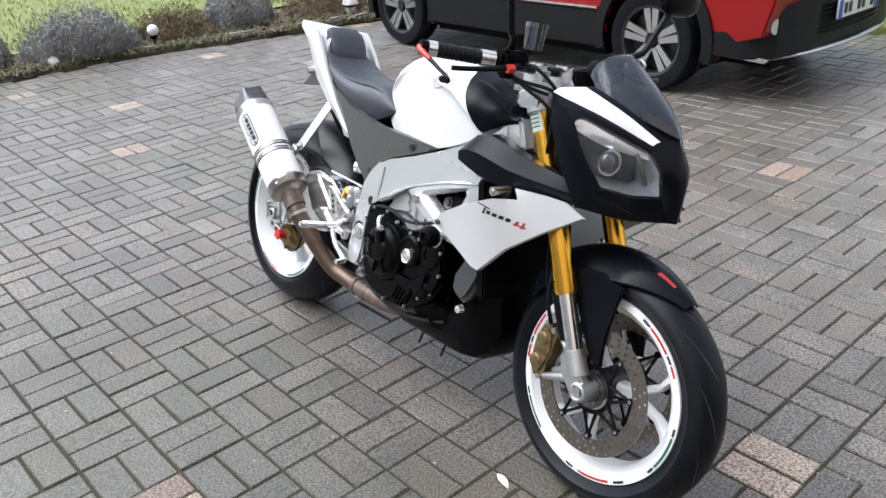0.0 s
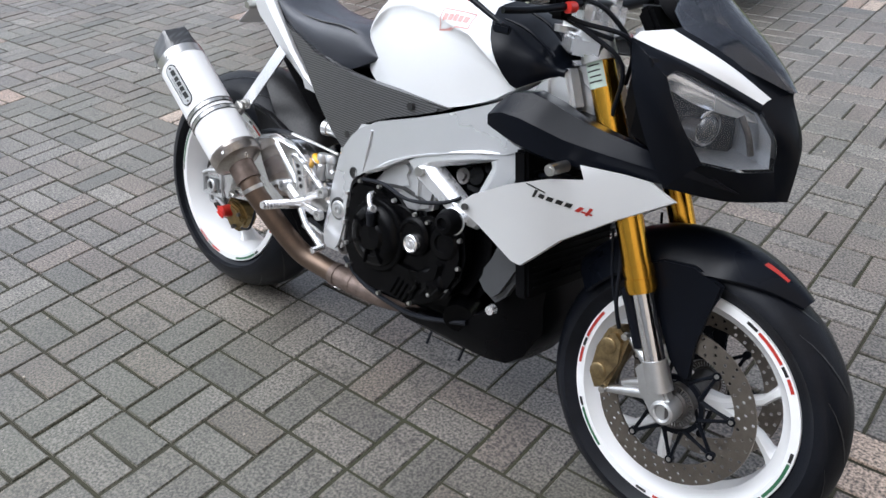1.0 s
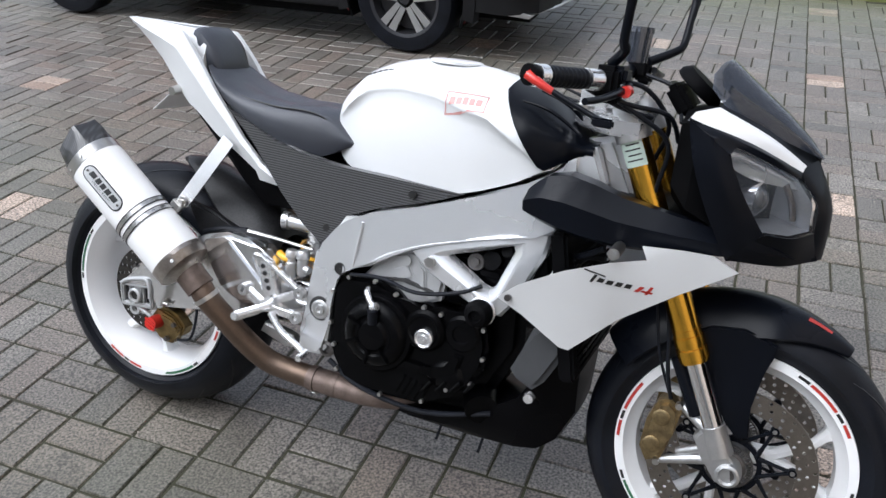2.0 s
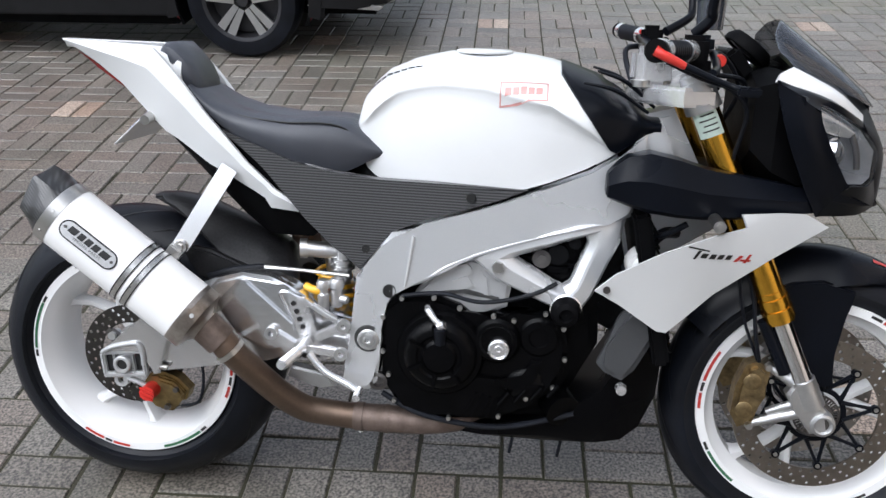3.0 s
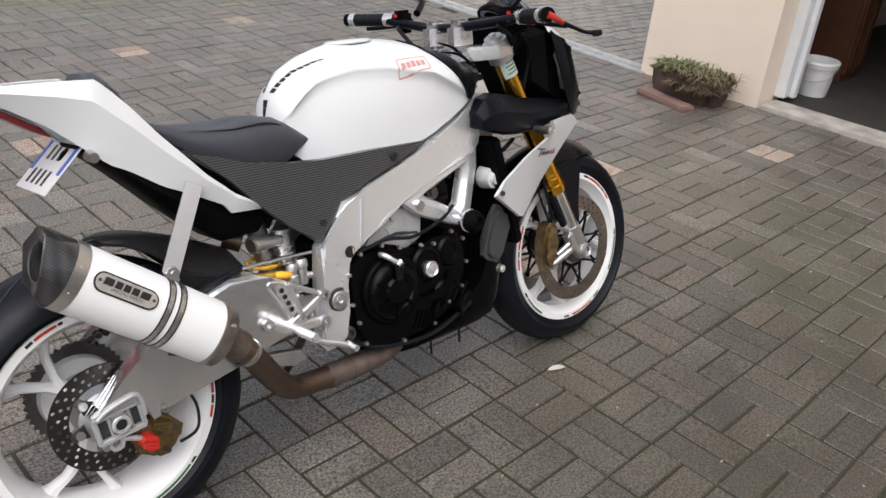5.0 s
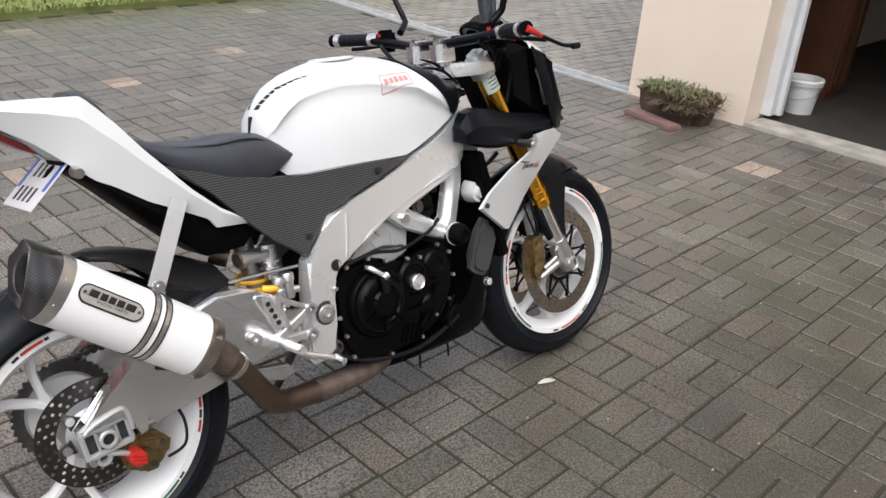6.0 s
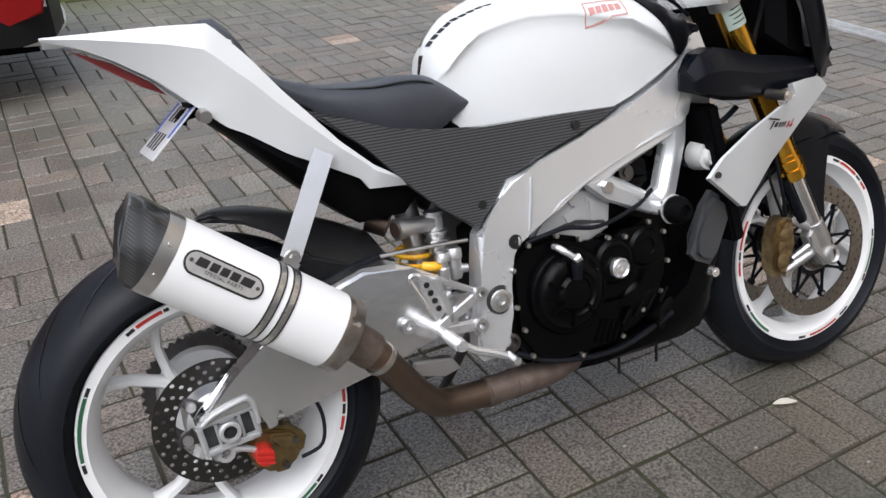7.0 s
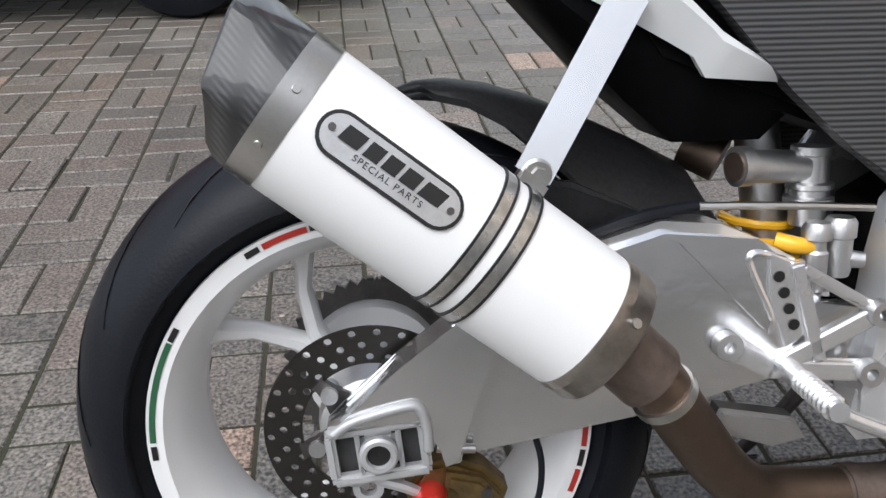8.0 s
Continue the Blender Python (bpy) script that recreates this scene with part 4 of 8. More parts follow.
SIDE = [(0, 0.94), (0.3, 0.985), (0.52, 0.995), (0.66, 0.945), (0.80, 0.79), (0.90, 0.57), (0.96, 0.35), (0.99, 0.16), (1.0, 0.0)]
CREASE = [(0.488, 0.45), (0.505, 0.56), (0.53, 0.68), (0.57, 0.77), (0.65, 0.78), (0.75, 0.745), (0.885, 0.635), (0.94, 0.42), (0.98, 0.16), (1.05, 0.12)]


def tank_curve(x, off=0.0):
    """Half of the tank's section at x, from its lower edge to its crown: a knee recess under a crease."""
    zt, zb, w = at(TOP, x) + off, at(LOW, x), at(WID, x) + off
    h, fc = zt - zb, at(CREASE, x)
    dip = 0.023 * max(0.0, min(1.0, (x - 0.495) / 0.05)) * max(0.0, min(1.0, (0.985 - x) / 0.05))
    out = []
    for f in [fc * k / 6 for k in range(6)] + [fc - 0.045, fc - 0.022, fc, fc + 0.02] + [fc + 0.02 + (0.98 - fc) * (k / 9) ** 0.8 for k in range(1, 10)]:
        g = max(0.0, min(1.0, (fc - f) / 0.06))
        g = g * g * (3 - 2 * g)
        out.append(Vector((x, max(0.0, w * at(SIDE, f) - dip * g), zb + min(f, 1.0) * h)))
    out[-1].y = 0.0
    for _ in range(2):
        out = [out[0]] + [Vector((x, 0.25 * a.y + 0.5 * b.y + 0.25 * c.y, b.z)) for a, b, c in zip(out, out[1:], out[2:])] + [out[-1]]
    order = sorted(range(len(out)), key=lambda k: out[k].z)
    return [out[k] for k in order]


bm = B()
rings = []
for x in [0.488, 0.494, 0.502, 0.515, 0.53, 0.55, 0.575, 0.60, 0.635, 0.67, 0.71, 0.75, 0.79, 0.83, 0.87, 0.91, 0.94, 0.97, 0.995, 1.02, 1.05]:
    curve = tank_curve(x)
    rings.append([Vector((x, -p.y, p.z)) for p in curve] + [Vector((x, p.y, p.z)) for p in reversed(curve[:-1])])
loft(bm, rings)
part("fuel_tank", bm, "pearl", bike, "pearl white fuel tank with knee recesses", 50)
bm = B()
lathe(bm, [(0.001, 0.0), (0.052, 0.0), (0.056, 0.002), (0.056, 0.006), (0.05, 0.008), (0.001, 0.009)], (0, 0, 0), 30)
capm = part("filler_cap", bm, "pearl", bike)
capm.matrix_local = pose(0.735, 0, 0.978, 90, 0, 0)
# outlined red mark on the tank's shoulder, plain bars inside
mk = Matrix.Translation((0.818, -0.140, 0.922)) @ Matrix.Rotation(radians(48), 4, "X") @ Matrix.Rotation(radians(7), 4, "Y")


def flat(bm, m, poly, lift=0.0):
    bm.faces.new([bm.verts.new(m @ Vector((x, y, lift))) for x, y in poly])


def rect(x0, y0, x1, y1):
    return [(x0, y0), (x1, y0), (x1, y1), (x0, y1)]


def on_shell(ob, bm, eye, way):
    """Lays flat film onto a shell: each corner is dropped along way until it meets the shell."""
    from mathutils.bvhtree import BVHTree
    sb = bmesh.new()
    sb.from_mesh(ob.data)
    tree = BVHTree.FromBMesh(sb)
    for v in bm.verts:
        hit, nor, _, _ = tree.ray_cast(v.co + Vector(eye), Vector(way).normalized())
        if hit:
            v.co = hit + (nor if nor.dot(Vector(way)) < 0 else -nor) * 0.0010
    sb.free()


tank_ob = bpy.data.objects["fuel_tank"]
for p in (rect(-0.044, -0.019, 0.044, -0.0165), rect(-0.044, 0.0165, 0.044, 0.019), rect(-0.044, -0.0165, -0.0415, 0.0165), rect(0.0415, -0.0165, 0.044, 0.0165), rect(-0.035, -0.007, -0.023, 0.007), rect(-0.020, -0.007, -0.009, 0.007), rect(-0.006, -0.007, 0.005, 0.009), rect(0.008, -0.007, 0.019, 0.007), rect(0.022, -0.007, 0.034, 0.007)):
    bm = B()
    flat(bm, mk, p)
    bmesh.ops.subdivide_edges(bm, edges=bm.edges[:], cuts=4, use_grid_fill=True)
    on_shell(tank_ob, bm, (0, -0.12, 0.12), (0, 0.70, -0.71))
    part("tank_mark", bm, "faint_red", tank_ob, "red outlined mark with plain bars")
# black strokes down the tank's back
for s in (-1, 1):
    for k in range(9):
        bm = B()
        x0, y0, wk = 0.474 + 0.0185 * k, 0.010 + 0.0058 * k, 1.0 - 0.085 * k
        flat(bm, Matrix.Translation((x0, s * y0, 0.93)), [(0, 0.0), (0.0165, s * (0.004 + 0.004 * (1 - wk))), (0.0155, s * (0.006 + 0.013 * wk)), (0.003, s * (0.002 + 0.013 * wk))])
        bmesh.ops.subdivide_edges(bm, edges=bm.edges[:], cuts=2, use_grid_fill=True)
        on_shell(tank_ob, bm, (-0.12, 0, 0.16), (0.6, 0, -0.8))
        part("tank_stroke", bm, "black_decal", tank_ob)
for zz, hw in ((0.868, 0.010), (0.850, 0.007)):
    bm = B()
    flat(bm, Matrix.Translation((0.45, 0, zz)) @ Matrix.Rotation(radians(90), 4, "Y"), [(-0.009, -hw), (-0.009, hw), (0.008, hw * 0.7), (0.008, -hw * 0.7)])
    bmesh.ops.subdivide_edges(bm, edges=bm.edges[:], cuts=2, use_grid_fill=True)
    on_shell(tank_ob, bm, (0, 0, 0), (1, 0, 0))
    part("tank_badge", bm, "black_decal", tank_ob, "small black badge at the back of the tank")

# black hood over the front of the tank, with raised ribs
bm = B()
rows = []
for x in np.linspace(0.885, 1.072, 15):
    curve = tank_curve(min(x, 1.05), 0.005)
    cut_z = 0.952 - (x - 0.885) / 0.70
    zs = [p.z for p in curve]
    keep = [np.interp(max(cut_z, zs[0]) + (zs[-1] - max(cut_z, zs[0])) * k / 11, zs, range(len(zs))) for k in range(12)]
    half_ = []
    for k in keep:
        i = min(int(k), len(curve) - 2)
        p = curve[i].lerp(curve[i + 1], k - i)
        half_.append(Vector((x, p.y, p.z)))
    rows.append([Vector((p.x, -p.y, p.z)) for p in half_] + half_[:-1][::-1])
loft(bm, rows, False, False)
bmesh.ops.recalc_face_normals(bm, faces=bm.faces[:])
bmesh.ops.solidify(bm, geom=bm.faces[:], thickness=0.004)
hood = part("tank_cover", bm, "black", bike, "satin black ribbed cover in front of the tank", 45)
for s in (-1, 1):
    for x0, x1, y0, y1, z0, z1 in ((0.925, 1.045, 0.118, 0.105, 0.942, 0.885), (0.95, 1.06, 0.080, 0.068, 0.962, 0.892)):
        bm = B()
        tube(bm, [(x0, s * y0, z0 - 0.006), ((x0 + x1) / 2, s * (y0 + y1) / 2 * 1.05, (z0 + z1) / 2 + 0.010), (x1, s * y1, z1)], [0.002, 0.0042, 0.003], 8)
        part("cover_rib", bm, "black", hood)

# seat
ST = [(0.155, 0.905), (0.175, 0.893), (0.205, 0.874), (0.269, 0.856), (0.357, 0.848), (0.43, 0.85), (0.475, 0.846), (0.506, 0.828), (0.535, 0.805), (0.556, 0.787)]
SL = [(0.155, 0.895), (0.20, 0.85), (0.242, 0.817), (0.306, 0.788), (0.372, 0.763), (0.457, 0.742), (0.486, 0.749), (0.52, 0.768), (0.556, 0.782)]
SW = [(0.155, 0.075), (0.18, 0.095), (0.22, 0.105), (0.30, 0.112), (0.38, 0.108), (0.46, 0.098), (0.52, 0.085), (0.556, 0.072)]
bm = B()
rings = []
for x in np.linspace(0.155, 0.556, 22):
    zt, zb, w = at(ST, x), at(SL, x), at(SW, x)
    h = max(zt - zb, 0.006)
    dish = 0.012 * math.exp(-((x - 0.33) / 0.1) ** 2)
    halfp = [(w * 0.93, zb), (w, zb + 0.35 * h), (w * 0.97, zb + 0.66 * h), (w * 0.80, zb + 0.9 * h), (w * 0.45, zt - dish * 0.2), (0, zt - dish)]
    curve = spline([(0, a, b) for a, b in halfp], 3)
    rings.append([Vector((x, -p.y, p.z)) for p in curve] + [Vector((x, p.y, p.z)) for p in reversed(curve[:-1])])
loft(bm, rings)
seat_ob = part("seat", bm, "seat", bike, "dark grey vinyl rider seat", 50)
bm = B()
for s in (-1, 1):
    pts = [(x, s * at(SW, x) * 0.86, at(ST, x) - 0.010 - 0.02 * (x > 0.44) * (x - 0.44) / 0.1) for x in np.linspace(0.2, 0.50, 12)]
    tube(bm, pts, 0.0022, 6, 2)
part("seat_seam", bm, "black_decal", seat_ob)

# tail: hull, side blades, bum stop
bm = B()
rings = []
TU = [(-0.138, 0.982), (-0.05, 0.978), (0.036, 0.976), (0.10, 0.974), (0.14, 0.955)]
TL_ = [(-0.138, 0.977), (-0.088, 0.960), (-0.043, 0.936), (0.013, 0.898), (0.06, 0.853), (0.104, 0.811), (0.14, 0.792)]
TW = [(-0.138, 0.012), (-0.09, 0.045), (-0.03, 0.075), (0.04, 0.098), (0.10, 0.110), (0.14, 0.113)]
for x in (-0.136, -0.11, -0.08, -0.05, -0.02, 0.01, 0.04, 0.07, 0.10, 0.12, 0.14):
    zt, zb, w = at(TU, x) - 0.001, at(TL_, x) + 0.006, at(TW, x) * 0.68
    h = zt - zb
    ridge = 0.35 + 0.25 * max(0.0, min(1.0, (x + 0.138) / 0.2))
    halfp = [(0, zb + 0.25 * h), (w * 0.6, zb + 0.12 * h), (w * 0.95, zb), (w, zb + 0.3 * h), (w * 0.97, zb + 0.75 * h), (w * 0.86, zt - 0.06 * h), (w * ridge, zt - 0.012), (0, zt - 0.016)]
    rings.append([Vector((x, -a, b)) for a, b in halfp] + [Vector((x, a, b)) for a, b in reversed(halfp[1:-1])])
loft(bm, rings)
part("tail_unit", bm, "pearl", bike, "pearl white pointed tail unit")
# one skin on each side, from the tail's tip to the blade's tip
UPX = [(-0.138, 0.982), (-0.05, 0.979), (0.036, 0.977), (0.10, 0.973), (0.116, 0.957), (0.14, 0.930), (0.154, 0.914), (0.198, 0.856), (0.236, 0.813), (0.281, 0.760), (0.336, 0.709), (0.400, 0.669)]
LOX = [(-0.138, 0.977), (-0.088, 0.960), (-0.043, 0.936), (0.013, 0.898), (0.06, 0.853), (0.104, 0.811), (0.137, 0.793), (0.197, 0.750), (0.239, 0.729), (0.298, 0.696), (0.318, 0.684), (0.322, 0.668), (0.398, 0.662)]
WTOP = [(-0.138, 0.012), (-0.09, 0.040), (-0.03, 0.068), (0.04, 0.090), (0.10, 0.104), (0.16, 0.109), (0.40, 0.108)]
WLOW = [(-0.138, 0.008), (-0.09, 0.034), (-0.03, 0.052), (0.04, 0.068), (0.10, 0.080), (0.20, 0.090), (0.40, 0.102)]
for s in (-1, 1):
    bm = B()
    rows = []
    for k in range(49):
        f = k / 48
        xu = -0.138 + 0.238 * f / 0.42 if f < 0.42 else 0.10 + 0.30 * (f - 0.42) / 0.58
        xl = -0.138 + 0.198 * f / 0.42 if f < 0.42 else 0.06 + 0.338 * (f - 0.42) / 0.58
        zu, zl, wu, wl = at(UPX, xu), at(LOX, xl), at(WTOP, xu), at(WLOW, xl)
        th = min(0.012, 0.8 * wu)
        bul = 0.007 * min(1.0, 3 * f)
        cr = 0.42 - 0.25 * f
        xm, zm, wm = (1 - cr) * xu + cr * xl, (1 - cr) * zu + cr * zl, wu + bul
        rows.append([Vector((xu, s * (wu - th), zu - 0.002)), Vector((xu, s * wu, zu)), Vector((xm, s * wm, zm)), Vector((xl, s * wl, zl)), Vector((xl, s * (wl - th), zl + 0.002)), Vector((xm, s * (wm - th), zm))])
    loft(bm, rows)
    part("tail_side", bm, "pearl", bike, "pearl white side blade of the tail", 25)
bm = B()
rings = []
for x, w, z0, z1 in ((0.092, 0.055, 0.955, 0.972), (0.10, 0.064, 0.94, 0.983), (0.12, 0.069, 0.915, 0.984), (0.14, 0.069, 0.90, 0.966), (0.155, 0.067, 0.893, 0.945), (0.168, 0.062, 0.886, 0.915), (0.172, 0.05, 0.885, 0.90)):
    rings.append([Vector((x, w * a, z0 + (z1 - z0) * b)) for a, b in ((-0.9, 0), (-1, 0.4), (-0.92, 0.8), (-0.6, 0.98), (0, 1), (0.6, 0.98), (0.92, 0.8), (1, 0.4), (0.9, 0))])
loft(bm, rings)
part("back_pad", bm, "seat", bike, "dark grey vinyl back pad", 50)
bm = B()
prism(bm, [(-0.10, 0.958), (-0.043, 0.932), (0.012, 0.894), (0.03, 0.872), (-0.005, 0.890), (-0.06, 0.928)], -0.026, 0.026, 0.004)
part("tail_light", bm, "red_lens", bike, "dark red tail light under the tail")
bm = B()
rows = []
for x, z1, z0, w in ((0.06, 0.855, 0.842, 0.05), (0.126, 0.80, 0.782, 0.075), (0.20, 0.76, 0.705, 0.085), (0.26, 0.73, 0.645, 0.085), (0.31, 0.70, 0.603, 0.08), (0.40, 0.675, 0.603, 0.08), (0.43, 0.68, 0.63, 0.075)):
    rows.append([Vector((x, -w, z1)), Vector((x, -w, 0.5 * (z0 + z1))), Vector((x, -w * 0.7, z0)), Vector((x, w * 0.7, z0)), Vector((x, w, 0.5 * (z0 + z1))), Vector((x, w, z1))])
loft(bm, rows)
part("undertail", bm, "plastic", bike, "black plastic undertail")
bm = B()
prism(bm, [(0.15, 0.9), (0.5, 0.72), (0.97, 0.76), (0.97, 0.70), (0.5, 0.60), (0.28, 0.68)], -0.085, 0.085, 0.01)
part("subframe", bm, "plastic", bike)

# number plate on its bracket, carried at the back
bm = B()
tube(bm, [(0.07, -0.075, 0.835), (0.075, 0.0, 0.838), (0.07, 0.075, 0.835)], 0.007, 8)
tube(bm, [(0.10, 0, 0.84), (0.055, 0, 0.835), (0.045, 0, 0.82)], 0.010, 8)
brk = part("plate_bracket", bm, "plastic", bike)
bm = B()
cyl(bm, (0.072, -0.075, 0.835), (0.072, -0.10, 0.832), 0.012, 0.010, 14)
part("bracket_end", bm, "steel", brk)
bm = B()
cyl(bm, (0.072, 0.075, 0.835), (0.072, 0.10, 0.832), 0.012, 0.010, 14)
part("bracket_end", bm, "steel", brk)
PM = Matrix.Translation((0.029, 0.035, 0.816)) @ Matrix.Rotation(radians(-42), 4, "Y")
bm = B()
box(bm, (0, 0, 0), (0.125, 0.19, 0.003), 0.0012)
npl = part("number_plate", bm, "plate", bike, "white number plate with a blue band")
npl.matrix_local = PM
for y_ in (-0.083, 0.083):
    bm = B()
    box(bm, (0.02, y_, 0.002), (0.075, 0.016, 0.001))
    part("blue_band", bm, "blue", npl)
for r_, n_ in ((0.028, 3), (-0.030, 4)):
    for k in range(n_):
        bm = B()
        box(bm, (r_, (k - (n_ - 1) / 2) * 0.031 + 0.006, 0.002), (0.034, 0.011, 0.001))
        part("plate_bar", bm, "black_decal", npl)

# carbon side panels under the seat
for s in (-1, 1):
    bm = B()
    poly = [(0.225, 0.822), (0.30, 0.795), (0.375, 0.766), (0.455, 0.745), (0.55, 0.742), (0.70, 0.741), (0.835, 0.737), (0.80, 0.722), (0.738, 0.70), (0.65, 0.672), (0.572, 0.645), (0.545, 0.60), (0.514, 0.556), (0.46, 0.60), (0.40, 0.655), (0.32, 0.745)]
    prism(bm, poly, s * 0.10, s * 0.124, 0.006)
    for v in bm.verts:
        v.co.y += s * 0.020 * max(0.0, min(1.0, (v.co.x - 0.45) / 0.3)) - s * 0.018 * max(0.0, min(1.0, (0.45 - v.co.x) / 0.2))
    sp = part("side_panel", bm, "ribbed", bike, "ribbed carbon side panel below the seat")
    for p in ((0.729, 0.718), (0.525, 0.603)):
        bm = B()
        bolt(bm, (p[0], s * (0.126 + 0.018 * (p[0] > 0.6)), p[1]), 0.010, 0.004, (0, s, 0))
        part("panel_screw", bm, "black_decal", sp)

# ---- exhaust on the right ----
CA, CB = Vector((-0.046, -0.2077, 0.655)), Vector((0.186, -0.2015, 0.473))
cd = (CB - CA).normalized()
cu = Vector((0, -1, 0))
cu = (cu - cd * cu.dot(cd)).normalized()
cv = cd.cross(cu) * -1
if cv.z < 0:
    cv = -cv
HC = (0.0615, 0.0640)


def can_ring(t, k=1.0, p=2.15, n=44):
    return ring_pts(CA + cd * t, (HC[0] * k, HC[1] * k), n, p, cu, cv)


LC = (CB - CA).length
bm = B()
loft(bm, [can_ring(0.0, 0.97), can_ring(0.002, 1.0), can_ring(LC - 0.002, 1.0), can_ring(LC, 0.97)])
can = part("silencer", bm, "can", bike, "white silencer with steel bands and carbon end cap")
bm = B()
loft(bm, [can_ring(-0.020, 0.99), can_ring(-0.020, 1.012), can_ring(0.004, 1.012), can_ring(0.004, 0.99)])
rb = part("rear_band", bm, "steel", can)
for k in range(8):
    bm = B()
    a = 2 * math.pi * (k + 0.5) / 8
    n_ = (cu * math.cos(a) + cv * math.sin(a)).normalized()
    bolt(bm, CA + cd * -0.008 + n_ * HC[0] * 1.03, 0.0036, 0.002, n_)
    part("rivet", bm, "steel", rb)
bm = B()
rings = []
for f, k in ((0.0, 1.0), (0.12, 1.0), (0.55, 0.97), (0.95, 0.90), (1.0, 0.86), (0.97, 0.56), (0.92, 0.52), (0.6, 0.50), (0.3, 0.50)):
    r_ = []
    for i_, p in enumerate(can_ring(-0.018, 1.0)):
        a_ = (2 * math.pi * i_ / 44 + 0.25) % (math.pi / 3)
        flat_ = 1.04 * math.cos(math.pi / 6) / math.cos(a_ - math.pi / 6)
        kk = k * (1 + (flat_ - 1) * min(1.0, 2.2 * f) * (1 if k > 0.6 else 0))
        q_ = CA - cd * 0.018 + (p - CA + cd * 0.018) * kk
        h = (q_ - CA).dot(cv) / HC[1]
        w_ = (q_ - CA).dot(cu) / HC[0]
        r_.append(q_ - cd * (0.043 + 0.021 * h + 0.012 * abs(w_) ** 2) * f + cv * 0.004 * f)
    rings.append(r_)
loft(bm, rings, False)
part("end_cap", bm, "carbon", can, "woven carbon end cap cut at a slant", 24)
# black disc stands in for the unlit inside of the outlet
bm = B()
loft(bm, [can_ring(-0.034, 0.52), can_ring(-0.030, 0.52)])
part("outlet", bm, "black_decal", can)
end = Vector((0.250, -0.196, 0.415))
ed = Vector((0.044, 0.006, -0.062)).normalized()
eu = (cu - ed * cu.dot(ed)).normalized()
ev = ed.cross(eu)
if ev.z < 0:
    ev = -ev
bm = B()
loft(bm, [can_ring(LC - 0.004, 1.0), can_ring(LC - 0.004, 1.014), can_ring(LC + 0.006, 1.016), can_ring(LC + 0.007, 1.004), can_ring(LC + 0.024, 1.004), can_ring(LC + 0.027, 0.97), can_ring(LC + 0.030, 0.80), can_ring(LC + 0.036, 0.62), can_ring(LC + 0.042, 0.54)])
part("front_cone", bm, "ring_steel", can, "heat-darkened steel front ring")
for a in (0.5, 2.6, 4.7):
    bm = B()
    n_ = (cu * math.cos(a) + cv * math.sin(a)).normalized()
    bolt(bm, CB + cd * 0.015 + n_ * HC[0] * 1.0, 0.005, 0.004, n_)
    part("ring_screw", bm, "steel", can)
for t in (0.167, 0.191):
    bm = B()
    loft(bm, [can_ring(t - 0.0052, 1.0), can_ring(t - 0.0052, 1.02), can_ring(t + 0.0052, 1.02), can_ring(t + 0.0052, 1.0)])
    st_ = part("strap", bm, "strap_steel", can, "steel mounting strap edged with black rubber")
    for e_ in (-0.0058, 0.0058):
        bm = B()
        loft(bm, [can_ring(t + e_ - 0.0011, 1.0), can_ring(t + e_ - 0.0011, 1.028), can_ring(t + e_ + 0.0011, 1.028), can_ring(t + e_ + 0.0011, 1.0)])
        part("strap_edge", bm, "black_decal", st_)
# name plate: oval silver plate with a black rim, maker's name as plain shapes
po = (cu * 0.965 + cv * 0.262).normalized()
pv = (cv * 0.965 - cu * 0.262).normalized()
pc = CA + cd * 0.080 + po * HC[0] * 1.008
PMX = Matrix(((cd.x, pv.x, po.x, pc.x), (cd.y, pv.y, po.y, pc.y), (cd.z, pv.z, po.z, pc.z), (0, 0, 0, 1)))


def stadium(L, W, n=12):
    r_, h = W / 2, L / 2 - W / 2
    return [(h + r_ * math.cos(a), r_ * math.sin(a)) for a in np.linspace(-math.pi / 2, math.pi / 2, n)] + [(-h + r_ * math.cos(a), r_ * math.sin(a)) for a in np.linspace(math.pi / 2, 3 * math.pi / 2, n)]


def lay(bm, curve=0.0):
    for v in bm.verts:
        v.co = PMX @ Vector((v.co.x, v.co.y, v.co.z - v.co.y ** 2 * 7.0))


bm = B()
prism(bm, stadium(0.126, 0.037), -0.001, 0.0016, axis="z")
lay(bm)
npx = part("name_plate", bm, "black_decal", can, "oval silver plate with black rim and plain bars")
bm = B()
prism(bm, stadium(0.120, 0.031), 0.0, 0.0021, axis="z")
lay(bm)
part("plate_face", bm, "silver_label", npx)
for x0, w in ((-0.046, 0.020), (-0.0245, 0.015), (-0.0085, 0.015), (0.0075, 0.016), (0.0245, 0.022)):
    bm = B()
    flat(bm, Matrix.Identity(4), [(x0, -0.0030), (x0 + w * 0.86, -0.0030), (x0 + w, 0.0100), (x0 + w * 0.14, 0.0100)], 0.0026)
    bmesh.ops.subdivide_edges(bm, edges=bm.edges[:], cuts=2, use_grid_fill=True)
    lay(bm)
    part("plate_bar", bm, "black_decal", npx)


